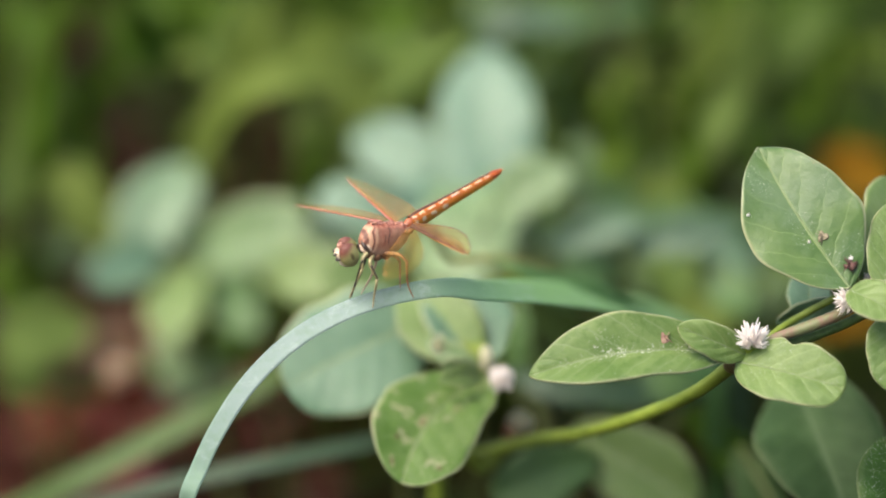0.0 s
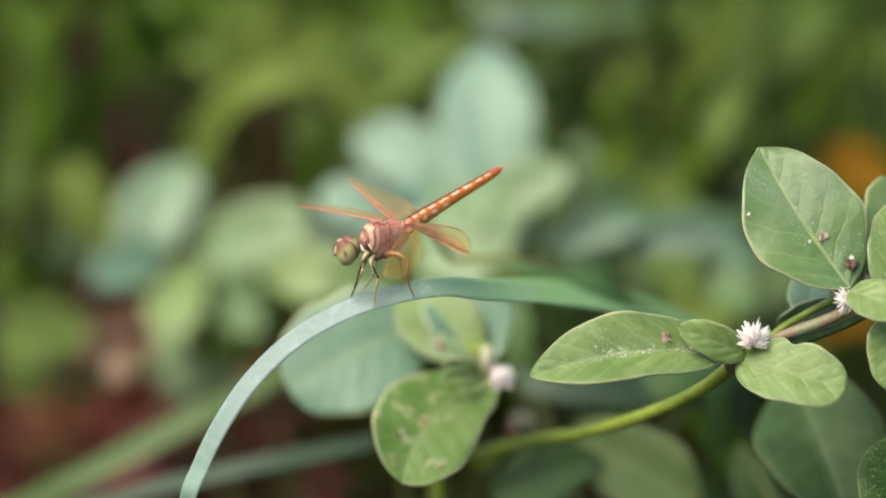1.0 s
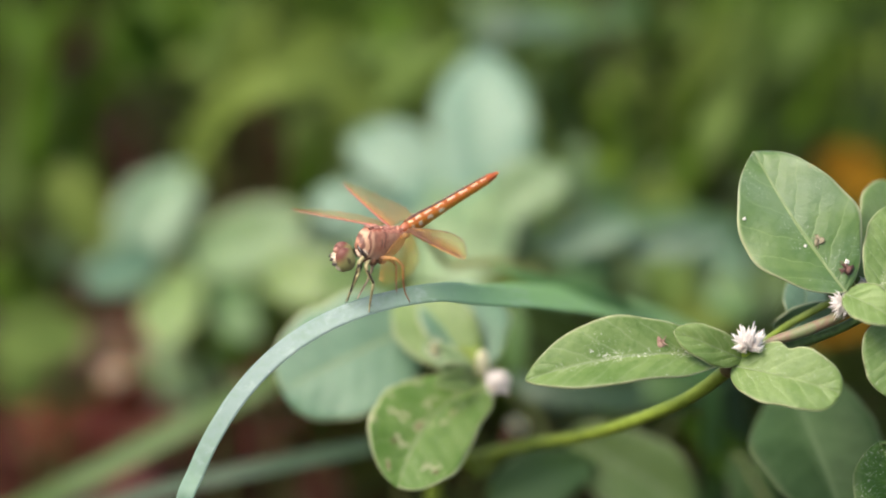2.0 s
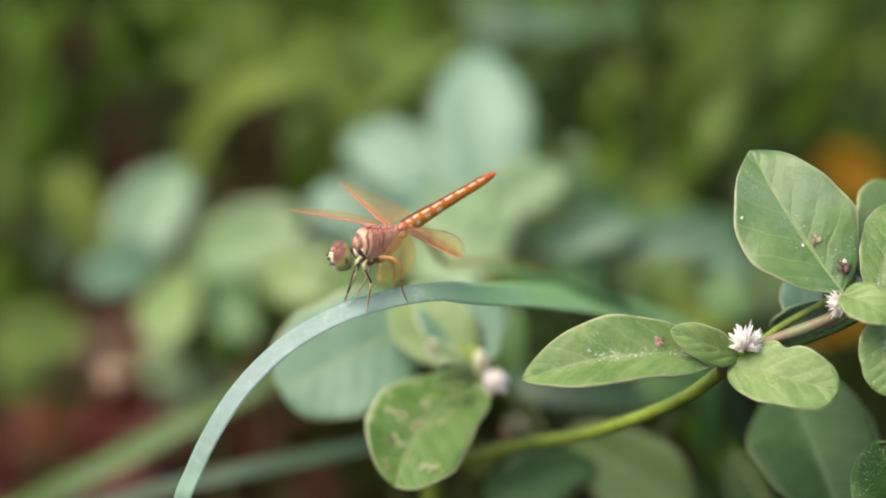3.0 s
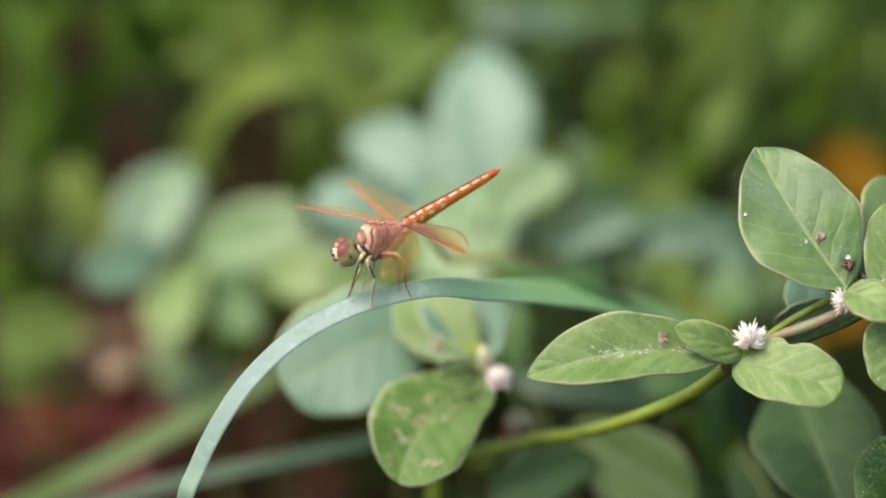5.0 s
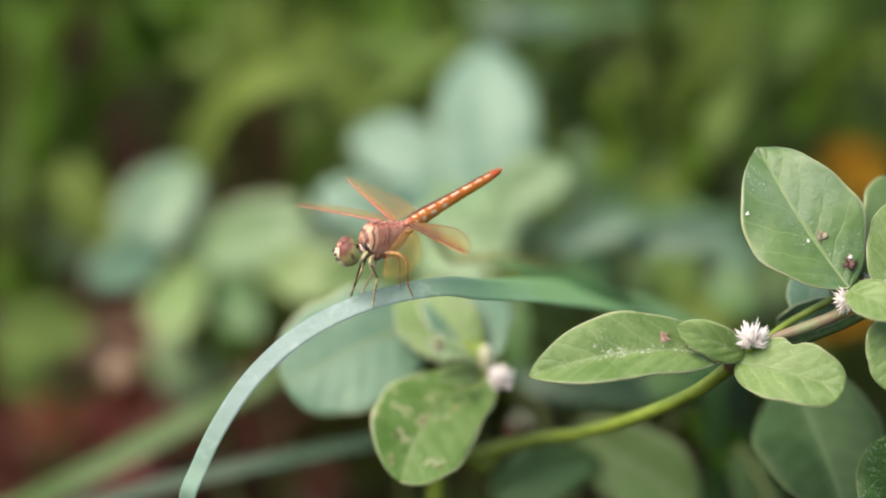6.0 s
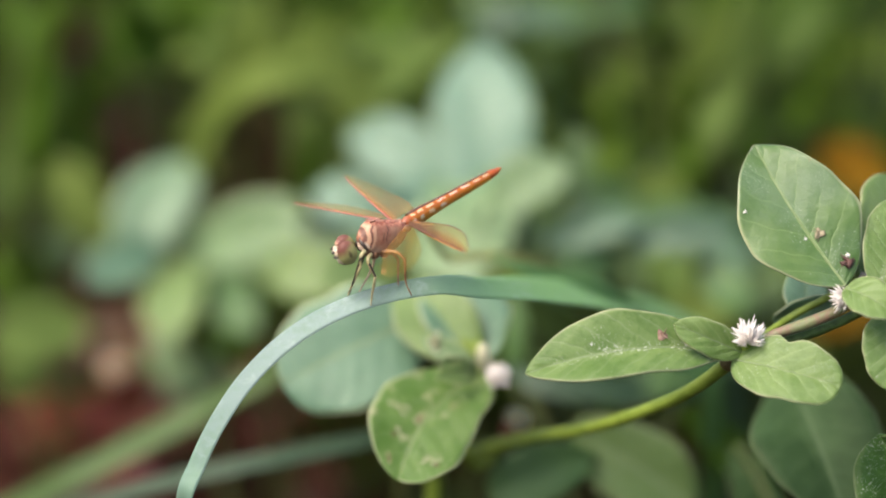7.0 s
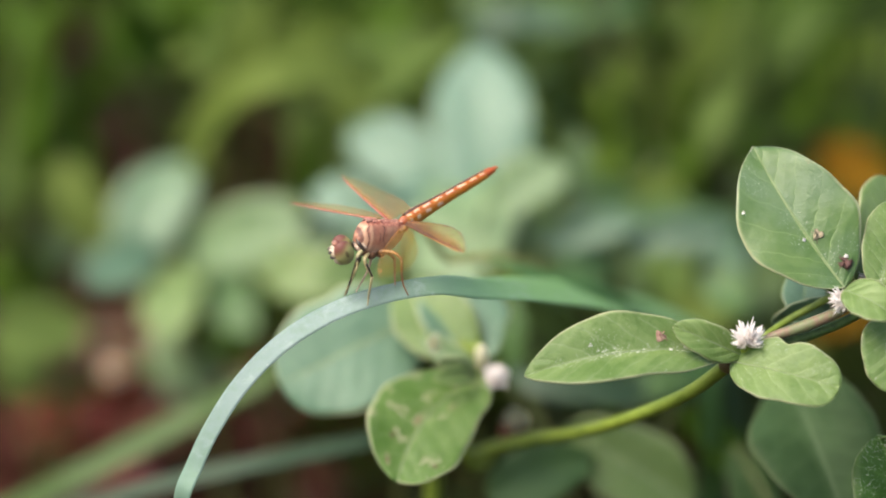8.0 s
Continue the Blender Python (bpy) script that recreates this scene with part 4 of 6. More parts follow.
def wing_material(name, rich, dense=1.0, reach=0.65, root_share=0.8, tint=1.0, plain=(0.60, 0.46, 0.26)):
    """Clear membrane, amber towards the front edge and the root. uv: across from the front edge, along from the root."""
    k = Net(name)
    uv = k.xyz(k.tc.outputs["UV"])
    front = k.step(uv[0], reach, 0.0)
    root = k.step(uv[1], 0.5, 0.0)
    edge = k.step(uv[0], 0.22, 0.04)
    amber = k.math("MAXIMUM", front, k.math("MULTIPLY", root, root_share))
    cross = k.math("ABSOLUTE", k.math("SUBTRACT", k.math("FRACT", k.math("ADD", k.math("MULTIPLY", uv[1], 34.0), k.math("MULTIPLY", k.noise(600.0, 1.0), 2.0))), 0.5))
    net = k.step(cross, 0.10, 0.03)
    col = k.mix(amber, plain, (0.64, 0.29, 0.10))
    col = k.mix(k.math("MULTIPLY", net, 0.5), col, (0.45, 0.12, 0.03))
    col = k.mix(k.math("MULTIPLY", edge, rich), col, (0.50, 0.13, 0.09))
    k.put(k.b.inputs["Base Color"], col)
    k.put(k.b.inputs["Roughness"], 0.25)
    clear, see, lit = k.n.new("ShaderNodeBsdfTransparent"), k.n.new("ShaderNodeMixShader"), k.n.new("ShaderNodeMixShader")
    tr = k.n.new("ShaderNodeBsdfTranslucent")
    k.put(tr.inputs[0], col)
    k.put(clear.inputs[0], k.mix(k.math("MULTIPLY", amber, tint), (1.0, 0.97, 0.86), (1.0, 0.78, 0.40)))
    lit.inputs[0].default_value = 0.5
    k.l.new(k.b.outputs[0], lit.inputs[1])
    k.l.new(tr.outputs[0], lit.inputs[2])
    seen = k.math("ADD", k.math("ADD", 0.06, k.math("MULTIPLY", amber, 0.14 + 0.16 * rich)), k.math("ADD", k.math("MULTIPLY", net, 0.06), k.math("MULTIPLY", edge, 0.22 * rich)))
    k.put(see.inputs[0], k.math("MULTIPLY", seen, dense))
    k.l.new(clear.outputs[0], see.inputs[1])
    k.l.new(lit.outputs[0], see.inputs[2])
    k.l.new(see.outputs[0], k.out.inputs[0])
    return k.m


EYE_RED, THORAX = eye_material(), thorax_material()
RINGS, RINGS_BASE, MEMBRANE, MEMBRANE_NEAR, MEMBRANE_CLEAR = abdomen_material("abdomen_ring", False), abdomen_material("abdomen_root_ring", True), wing_material("wing_membrane", 1.0, 1.2, 0.6, 0.25, 0.3, (0.62, 0.42, 0.28)), wing_material("amber_wing_membrane", 0.7, 1.5, 0.8, 0.7, 0.9), wing_material("clear_wing_membrane", 0.1, 1.1, 0.12, 0.3, 0.25, (0.72, 0.56, 0.16))
TAIL_ROOT = chitin("abdomen_root", (0.26, 0.06, 0.025), (0.42, 0.13, 0.05), 900.0)
TAIL_TIP = chitin("abdomen_end", (0.34, 0.06, 0.015), (0.50, 0.12, 0.02), 900.0)
VEIN = chitin("wing_vein", (0.28, 0.09, 0.03), (0.40, 0.16, 0.06), 900.0)
VEIN_BROWN = chitin("brown_wing_vein", (0.07, 0.03, 0.015), (0.15, 0.065, 0.03), 900.0)
COSTA_AMBER = chitin("amber_front_vein", (0.44, 0.18, 0.035), (0.54, 0.25, 0.06), 900.0)
COSTA = chitin("front_vein", (0.33, 0.095, 0.085), (0.42, 0.16, 0.13), 900.0)
FACE = chitin("face", (0.47, 0.37, 0.25), (0.62, 0.53, 0.40), 800.0)
BLACK = chitin("black_chitin", (0.018, 0.012, 0.01), (0.045, 0.03, 0.022), 900.0)
LEG = chitin("leg", (0.17, 0.075, 0.03), (0.31, 0.155, 0.07), 1300.0)
LEG_FAINT = chitin("buff_leg", (0.36, 0.24, 0.16), (0.48, 0.36, 0.25), 900.0)
LEG_PALE = chitin("pale_leg", (0.28, 0.24, 0.11), (0.44, 0.39, 0.21), 900.0)
HIP = chitin("hip", (0.10, 0.045, 0.025), (0.36, 0.18, 0.10), 700.0)
HEAD_BACK = chitin("head_back", (0.10, 0.035, 0.025), (0.22, 0.09, 0.06), 900.0)
NECK = chitin("neck", (0.012, 0.008, 0.008), (0.16, 0.11, 0.09), 900.0)
COLLAR = chitin("collar", (0.30, 0.20, 0.14), (0.60, 0.47, 0.36), 1100.0)
BROWN_RED = chitin("reddish_ridge", (0.16, 0.045, 0.03), (0.58, 0.30, 0.22), 1500.0, bump=0.0002)

fly = thing("dragonfly", (-0.0088, 0.0007, 0.1519), "orange dragonfly with amber wings perched on the grass blade", "dragonfly")
FLY_POSE = pose(*(-0.0088, 0.0007, 0.1519), 0, 11.7, 219.4)
fly.matrix_world = FLY_POSE


def fly_part(name, bm, material, parent=None, at=(0, 0, 0), turn=(0, 0, 0), label=""):
    """A piece of the dragonfly, its points in millimetres about its own pivot, which lies at a place of its parent's."""
    me = bpy.data.meshes.new(name)
    bmesh.ops.scale(bm, vec=(0.001,) * 3, verts=bm.verts)
    bm.to_mesh(me)
    bm.free()
    me.materials.append(material)
    me.shade_smooth()
    ob = new(name, me)
    ob.parent = parent or fly
    ob.matrix_basis = pose(*(0.001 * a for a in at), *turn)
    if label:
        tagged(ob, label)
    return ob


def make_thorax():
    """A deep box with rounded sides, flat along the back, its underside rising towards the tail."""
    bm = bmesh.new()
    rings, sides = [], 36
    along = [-3.4, -3.2, -2.6, -1.2, 0.4, 2.0, 3.3, 4.4, 5.1, 5.55, 5.8]
    over = [1.3, 1.65, 1.85, 1.95, 1.9, 1.85, 1.8, 1.6, 0.95, 0.1, -0.7]
    under = [0.0, -0.7, -1.4, -2.5, -3.15, -3.5, -3.6, -3.2, -2.6, -2.1, -1.5]
    half = [0.4, 0.85, 1.3, 1.9, 2.2, 2.3, 2.15, 1.85, 1.45, 1.0, 0.45]
    for i in range(41):
        s = i / 40
        a, hi, lo, w = (between(row, s) for row in (along, over, under, half))
        ring = []
        for j in range(sides):
            u, v = math.cos(2 * math.pi * j / sides), math.sin(2 * math.pi * j / sides)
            f = (abs(u) ** 3.2 + abs(v) ** 3.2) ** (-1 / 3.2)
            u, v = u * f, v * f
            ring.append(bm.verts.new((a, w * u * (1 - 0.20 * max(v, 0)), (hi + lo) / 2 + (hi - lo) / 2 * v)))
        rings.append(ring)
    for r0, r1 in zip(rings, rings[1:]):
        for j in range(sides):
            bm.faces.new((r0[j], r1[j], r1[(j + 1) % sides], r0[(j + 1) % sides]))
    bm.faces.new(rings[0])
    bm.faces.new(rings[-1][::-1])
    fly_part("thorax", bm, THORAX, turn=(0, -26, 0), label="pinkish-tan thorax with dark wavy seams")
    bm = bmesh.new()
    rng = random.Random(4)
    for i in range(11):
        for side in (-1, 1):
            ellipsoid(bm, (4.6 - 0.68 * i + rng.uniform(-0.1, 0.1), side * rng.uniform(0.35, 0.8), 1.82 + 0.1 * math.sin(2.1 * i)), (0.34, rng.uniform(0.2, 0.34), rng.uniform(0.14, 0.24)), u=10, v=8)
    fly_part("dorsal_ridge", bm, BROWN_RED, turn=(0, -26, 0), label="knobbly reddish ridge between the wing roots")


def make_head():
    head = fly_part("head", ellipsoid(bmesh.new(), (0.75, 0, -0.15), (0.95, 1.6, 1.65)), HEAD_BACK, at=(6.69, -0.44, 0.17), label="rounded head with large eyes and pale face")
    for side in (1, -1):
        fly_part("eye", ellipsoid(bmesh.new(), (0, 0, 0), (1.58, 1.3, 2.1), u=40, v=28), EYE_RED, head, (1.25, side * 0.98, 0.1), (0, 0, side * 8), "large eye, brick red above and green below")
    bm = ellipsoid(bmesh.new(), (2.5, 0, 0.4), (0.95, 1.4, 0.85))
    ellipsoid(bm, (2.5, 0, -0.5), (0.75, 1.2, 0.65))
    fly_part("forehead", bm, FACE, head)
    bm = ellipsoid(bmesh.new(), (2.45, 0, -1.3), (0.78, 1.2, 0.62))
    ellipsoid(bm, (2.0, 0, -1.8), (0.7, 1.0, 0.42))
    fly_part("lip", bm, FACE, head)
    bm = ellipsoid(bmesh.new(), (3.15, 0.55, 0.75), (0.5, 0.42, 0.26), u=12, v=8)
    ellipsoid(bm, (3.15, -0.55, 0.75), (0.5, 0.42, 0.26), u=12, v=8)
    ellipsoid(bm, (3.10, 0.8, -0.1), (0.5, 0.5, 0.2), u=12, v=8)
    ellipsoid(bm, (3.10, -0.8, -0.1), (0.5, 0.5, 0.2), u=12, v=8)
    ellipsoid(bm, (2.25, 0, -2.05), (0.55, 0.6, 0.16), u=12, v=8)
    ellipsoid(bm, (2.80, 1.05, 0.0), (0.42, 0.42, 0.24), u=12, v=8)
    ellipsoid(bm, (2.35, 1.15, 0.85), (0.3, 0.35, 0.4), u=12, v=8)
    fly_part("face_mark", bm, BLACK, head, label="black marks on the face")
    bm = ellipsoid(bmesh.new(), (2.1, 0, 1.75), (0.5, 0.5, 0.45), u=14, v=10)
    fly_part("crown", bm, BROWN_RED, head)
    for side in (1, -1):
        fly_part("antenna", tube(bmesh.new(), [(2.6, side * 0.5, 1.2), (3.2, side * 0.7, 1.5), (3.6, side * 0.9, 1.6)], [0.05, 0.03, 0.015], n=6, sides=6), BLACK, head)
    bm = ellipsoid(bmesh.new(), (1.9, 0, -2.0), (0.95, 0.95, 0.3), u=16, v=10)
    fly_part("jaw", bm, HEAD_BACK, head, label="brown jaw")
    fly_part("neck", tube(bmesh.new(), [(6.11, -0.41, 0.33), (5.27, -0.32, 0.27), (3.88, -0.64, 0.15)], [0.55, 0.6, 0.8], n=6, sides=14), NECK, label="dark neck with pale flecks")
    for line, r, m in (
            ([(5.67, 0.07, 1.39), (5.82, 0.94, 0.70), (5.55, 1.58, -0.45)], 0.34, BLACK),
            ([(5.98, -0.16, 0.75), (6.16, 0.63, 0.15), (5.91, 1.27, -0.58)], 0.3, COLLAR),
            ([(5.13, 0.13, 1.46), (5.33, 1.08, 0.82), (5.21, 1.71, -0.06)], 0.26, COLLAR),
            ([(6.05, -0.24, 0.14), (6.21, 0.39, -0.40)], 0.3, BLACK)):
        fly_part("collar_plate", tube(bmesh.new(), line, [r * 0.6, r, r * 0.6], n=10, sides=8), m, label="dark collar plate" if m is BLACK else "pale collar plate")
    return head


def make_abdomen():
    """Ten rings, widest at the root, in a straight raised line."""
    root = Vector((-4.01, 0.43, 0.56))
    end = Vector((-22.62, 2.15, 2.37))
    abdomen = fly_part("abdomen", ellipsoid(bmesh.new(), (0.2, 0, -0.25), (1.2, 0.9, 1.0)), TAIL_ROOT, at=root, label="slender orange abdomen with pale blotches")
    line, length = end - root, (end - root).length
    turn = line.to_track_quat("X", "Z").to_matrix()
    bounds = [0, 0.06, 0.15, 0.27, 0.40, 0.53, 0.66, 0.77, 0.86, 0.925, 0.965]
    rad = [1.0, 1.15, 1.14, 1.03, 0.94, 0.88, 0.85, 0.82, 0.76, 0.62, 0.43]
    for i in range(10):
        bm = bmesh.new()
        uv = bm.loops.layers.uv.verify()
        x0, x1, rings = bounds[i] * length, bounds[i + 1] * length, []
        for j in range(7):
            s = j / 6
            r = (rad[i] + (rad[i + 1] - rad[i]) * s) * (1 + 0.008 * math.sin(math.pi * s)) * (0.997 if j == 6 else 1)
            rings.append([bm.verts.new(turn @ Vector((x0 + (x1 - x0) * s, -r * math.sin(2 * math.pi * k / 24) * 0.95, -r * math.cos(2 * math.pi * k / 24) * (1.0 if math.cos(2 * math.pi * k / 24) < 0 else (1.45, 1.4, 1.35, 1.3, 1.25, 1.2, 1.15, 1.1, 1.0, 0.95)[i])))) for k in range(24)])
        for j in range(6):
            for k in range(24):
                f = bm.faces.new((rings[j][k], rings[j][(k + 1) % 24], rings[j + 1][(k + 1) % 24], rings[j + 1][k]))
                for lo, t in zip(f.loops, ((j / 6, k / 24), (j / 6, (k + 1) / 24), ((j + 1) / 6, (k + 1) / 24), ((j + 1) / 6, k / 24))):
                    lo[uv].uv = t
        fly_part("abdomen_ring", bm, RINGS_BASE if i < 4 else (RINGS if i < 8 else TAIL_TIP), abdomen)
    fly_part("lobe", ellipsoid(bmesh.new(), (0, 0, 0), (0.85, 0.6, 0.6), u=16, v=10), HIP, at=(-2.23, 2.14, 0.25), label="small brown lobe under the root of the abdomen")
    for side in (-1, 1):
        a, b = turn @ Vector((0.955 * length, side * 0.25, 0.1)), turn @ Vector((1.0 * length, side * 0.18, 0.1))
        fly_part("tail_clasper", tube(bmesh.new(), [a, a.lerp(b, 0.5) + Vector((0, 0, 0.05)), b], [0.22, 0.18, 0.05], n=6, sides=8), TAIL_TIP, abdomen)
    return abdomen


def make_wing(name, base, tip, trail, chord, label, membrane, front, veins, fine=1.0, thick=1.0, bow=0.15):
    """A netted wing. trail: the way from the front edge to the rear edge; chord: its depth from root to tip."""
    base, tip = Vector(base), Vector(tip)
    span = tip - base
    length = span.length
    span.normalize()
    trail = Vector(trail)
    trail = (trail - span * trail.dot(span)).normalized()
    up = span.cross(trail)
    n, m = 30, 14

    def spot(s, c):
        lead = bow * math.sin(math.pi * s) - 0.9 * max(0, s - 0.86) ** 2 * 30 * 0.35
        depth = between(chord, s)
        return span * (length * s) + trail * (c * depth - lead) + up * (0.10 * math.sin(c * 22) * (1 - 0.6 * s) - 0.5 * math.sin(math.pi * s) * c)

    rows = [[spot(i / n, (j / m) ** 1.3) for j in range(m + 1)] for i in range(n + 1)]
    wing = fly_part(name, sheet(bmesh.new(), rows, 0.02), membrane, at=base, label=label)
    fly_part("front_vein", tube(bmesh.new(), [spot(0.01, 0), spot(0.25, 0), spot(0.5, 0), spot(0.75, 0), spot(0.9, 0), spot(0.995, 0.1)], [fine * w for w in (0.12, 0.08, 0.07, 0.06, 0.05, 0.03)], n=24, sides=6), front, wing, label="reddish front vein")
    for c0, c1, w in ((0.05, 0.09, 0.05), (0.09, 0.22, 0.04), (0.16, 0.40, 0.038), (0.26, 0.56, 0.036), (0.38, 0.72, 0.034), (0.52, 0.86, 0.03), (0.68, 0.97, 0.026)):
        end = 0.97 - 0.45 * c1 * c1
        pts = [spot(s * end + 0.01, c0 + (c1 - c0) * s ** 1.5) for s in (0, 0.25, 0.5, 0.75, 1)]
        w *= thick
        fly_part("vein", tube(bmesh.new(), pts, [w, w * 0.8, w * 0.5], n=16, sides=5), veins, wing)
    edge = [spot(s, 1.0) for s in (0.02, 0.2, 0.4, 0.6, 0.8, 0.92, 1.0)]
    fly_part("rear_vein", tube(bmesh.new(), edge, [0.022 * thick, 0.026 * thick, 0.022 * thick], n=20, sides=5), veins, wing)
    bm = bmesh.new()
    sheet(bm, [[spot(s, c) for c in (0.0, 0.05, 0.09)] for s in (0.86, 0.89, 0.92)], 0.09)
    fly_part("wing_spot", bm, front, wing, label="small red spot on the wing's front edge")
    return wing


def make_leg(name, points, radii, material, label=""):
    leg = fly_part(name, tube(bmesh.new(), points[:3] if len(points) > 3 else points[:2], radii[:3], n=10, sides=8), material, label=label)
    rest = points[2:] if len(points) > 3 else points[1:]
    fly_part("shin", tube(bmesh.new(), rest, radii[2:], n=10, sides=8), material, leg)
    bm = bmesh.new()
    rng = random.Random(len(name) * 3)
    way = Vector(rest[-1]) - Vector(rest[0])
    for i in range(14):
        p = Vector(rest[0]) + way * (i + 0.5) / 14
        d = Vector([rng.uniform(-1, 1) for _ in range(3)]).normalized() * 0.55 + way.normalized() * 0.35
        tube(bm, [p, p + d], [0.035, 0.01], n=1, sides=4)
    fly_part("bristle", bm, BLACK, leg, label="fine dark bristles")
    return leg


make_thorax()
HEAD = make_head()
ABDOMEN = make_abdomen()
FORE, HIND = [2.0, 2.6, 2.7, 2.6, 2.4, 2.1, 1.7, 1.1, 0.2], [4.2, 4.4, 3.9, 3.3, 2.7, 2.2, 1.7, 1.0, 0.2]
make_wing("hind_wing", (-2.35, 2.49, 1.04), (-2.22, 16.77, 0.15), (-0.77, -0.05, 0.62), [0.7, 1.3, 1.9, 2.5, 2.9, 3.1, 3.0, 2.3, 0.5], "clear amber hind wing with brown veins", MEMBRANE_NEAR, COSTA_AMBER, VEIN_BROWN, 0.9, 3.6)
make_wing("fore_wing", (-1.08, 3.34, 1.51), (12.52, 14.67, 2.18), (-0.93, 0.34, -0.04), [1.2, 2.6, 4.0, 5.0, 5.5, 5.5, 4.9, 3.6, 0.9], "clear yellowish fore wing with an amber front edge", MEMBRANE_CLEAR, COSTA_AMBER, VEIN, 0.3, 0.5, bow=1.3)
make_wing("hind_wing", (-1.65, -0.78, 0.99), (-4.06, -16.01, 3.86), (-0.95, 0.24, 0.15), HIND, "clear amber hind wing with a reddish front edge", MEMBRANE, COSTA, VEIN, 1.3, 0.6)
make_wing("fore_wing", (-0.04, -1.68, 1.73), (4.55, -19.35, 1.76), (-0.74, -0.62, -0.23), FORE, "clear amber fore wing with a reddish front edge", MEMBRANE, COSTA, VEIN, 1.45, 0.6)
make_leg("fore_leg", [(5.65, 1.16, -0.33), (6.98, 1.38, -0.87), (7.45, 1.61, -2.21), (8.62, -0.54, -6.24), (9.15, -1.15, -7.63)], [0.36, 0.3, 0.24, 0.17, 0.1], LEG_PALE, "pale green leg with a black stripe")
make_leg("fore_leg", [(5.13, -0.26, -1.00), (5.75, -0.14, -2.31), (6.42, -0.65, -4.01), (7.57, -1.72, -6.69), (8.40, -1.77, -7.98)], [0.34, 0.28, 0.22, 0.16, 0.1], BLACK, "blackish leg")
make_leg("middle_leg", [(4.96, 1.37, -1.20), (6.19, 2.01, -1.86), (5.99, 2.93, -4.42), (6.62, 1.89, -7.86), (7.21, 1.91, -9.43)], [0.38, 0.32, 0.25, 0.17, 0.1], LEG_PALE, "pale leg with a dark stripe")
make_leg("middle_leg", [(2.73, -1.28, -3.24), (2.94, -1.39, -4.62), (4.26, -1.35, -6.17), (6.13, -1.09, -7.38), (7.05, -0.97, -7.95)], [0.26, 0.22, 0.17, 0.12, 0.08], LEG_FAINT, "pale buff leg")
make_leg("hind_leg", [(3.21, 1.70, -1.50), (1.95, 4.02, -1.58), (1.47, 5.30, -2.63), (1.88, 5.03, -6.63), (1.62, 5.51, -9.08)], [0.36, 0.33, 0.22, 0.15, 0.09], LEG, "orange-brown leg with a thick thigh")
make_leg("hind_leg", [(1.18, -0.54, -3.11), (-0.16, -0.12, -4.02), (-0.51, 0.49, -5.03), (1.22, 2.04, -7.26), (1.89, 2.82, -7.94)], [0.4, 0.34, 0.22, 0.14, 0.1], LEG, "orange-brown leg with a thick thigh")
for a, b in (((7.22, 1.69, -0.86), (8.61, -0.12, -5.69)), ((6.40, 2.51, -2.01), (6.15, 3.21, -4.16))):
    fly_part("leg_stripe", tube(bmesh.new(), [a, b], [0.2, 0.14], n=6, sides=6), BLACK, label="black stripe on the leg")
for p, r in (((5.11, 0.91, -0.86), 0.85), ((4.09, 1.17, -1.66), 0.95), ((2.47, 1.39, -1.93), 1.05)):
    fly_part("hip", ellipsoid(bmesh.new(), (0, 0, 0), (r, r * 0.8, r)), HIP, at=p)

# ---- behind: more weeds, grass and litter ----


def grass_blade_mesh(bm, root, height, lean, width, turn):
    a = Vector((math.cos(turn), math.sin(turn), 0))
    r = Vector(root)
    pts = [r, r + a * lean * 0.15 + Vector((0, 0, height * 0.5)), r + a * lean * 0.5 + Vector((0, 0, height * 0.88)), r + a * lean + Vector((0, 0, height * 0.95))]
    side = Vector((-a.y, a.x, 0))
    line, vs = spline(pts, 7), []
    for i, p in enumerate(line):
        w = width / 2 * (1 - (i / 7) ** 2.2) + 0.0001
        vs.append([bm.verts.new(p - side * w), bm.verts.new(p - a * w * 0.25), bm.verts.new(p + side * w)])
    for x, y in zip(vs, vs[1:]):
        for j in range(2):
            bm.faces.new((x[j], x[j + 1], y[j + 1], y[j]))


def make_grass():
    """Clumps of grass: thick behind the weeds, sparser and short all round."""
    rng = random.Random(11)
    bm = bmesh.new()

    def sow(count, box, tall, gap):
        for i in range(count):
            x, y = rng.uniform(box[0], box[1]), rng.uniform(box[2], box[3])
            clump = noise.noise((x * 9, y * 9, 4.0))
            if clump < gap or (-0.45 < x < -0.035 and 0.1 < y < 0.5) or (abs(x) < 0.16 and -0.55 < y < 0.16):
                continue
            h = rng.uniform(0.4, 1.0) * tall * (0.7 + 0.8 * clump)
            grass_blade_mesh(bm, (x, y, rough_ground(x, y) - 0.003), h, h * rng.uniform(0.2, 0.9), rng.uniform(0.003, 0.007), rng.uniform(0, 6.28))

    sow(4200, (-0.55, 0.55, 0.16, 1.3), 0.085, -0.05)
    sow(15000, (-2.0, 2.0, -1.4, 2.4), 0.075, -0.15)
    tagged(part("grass", bm, GRASS), "soft yellow-green grass growing among the weeds", "grass", kind="stuff")


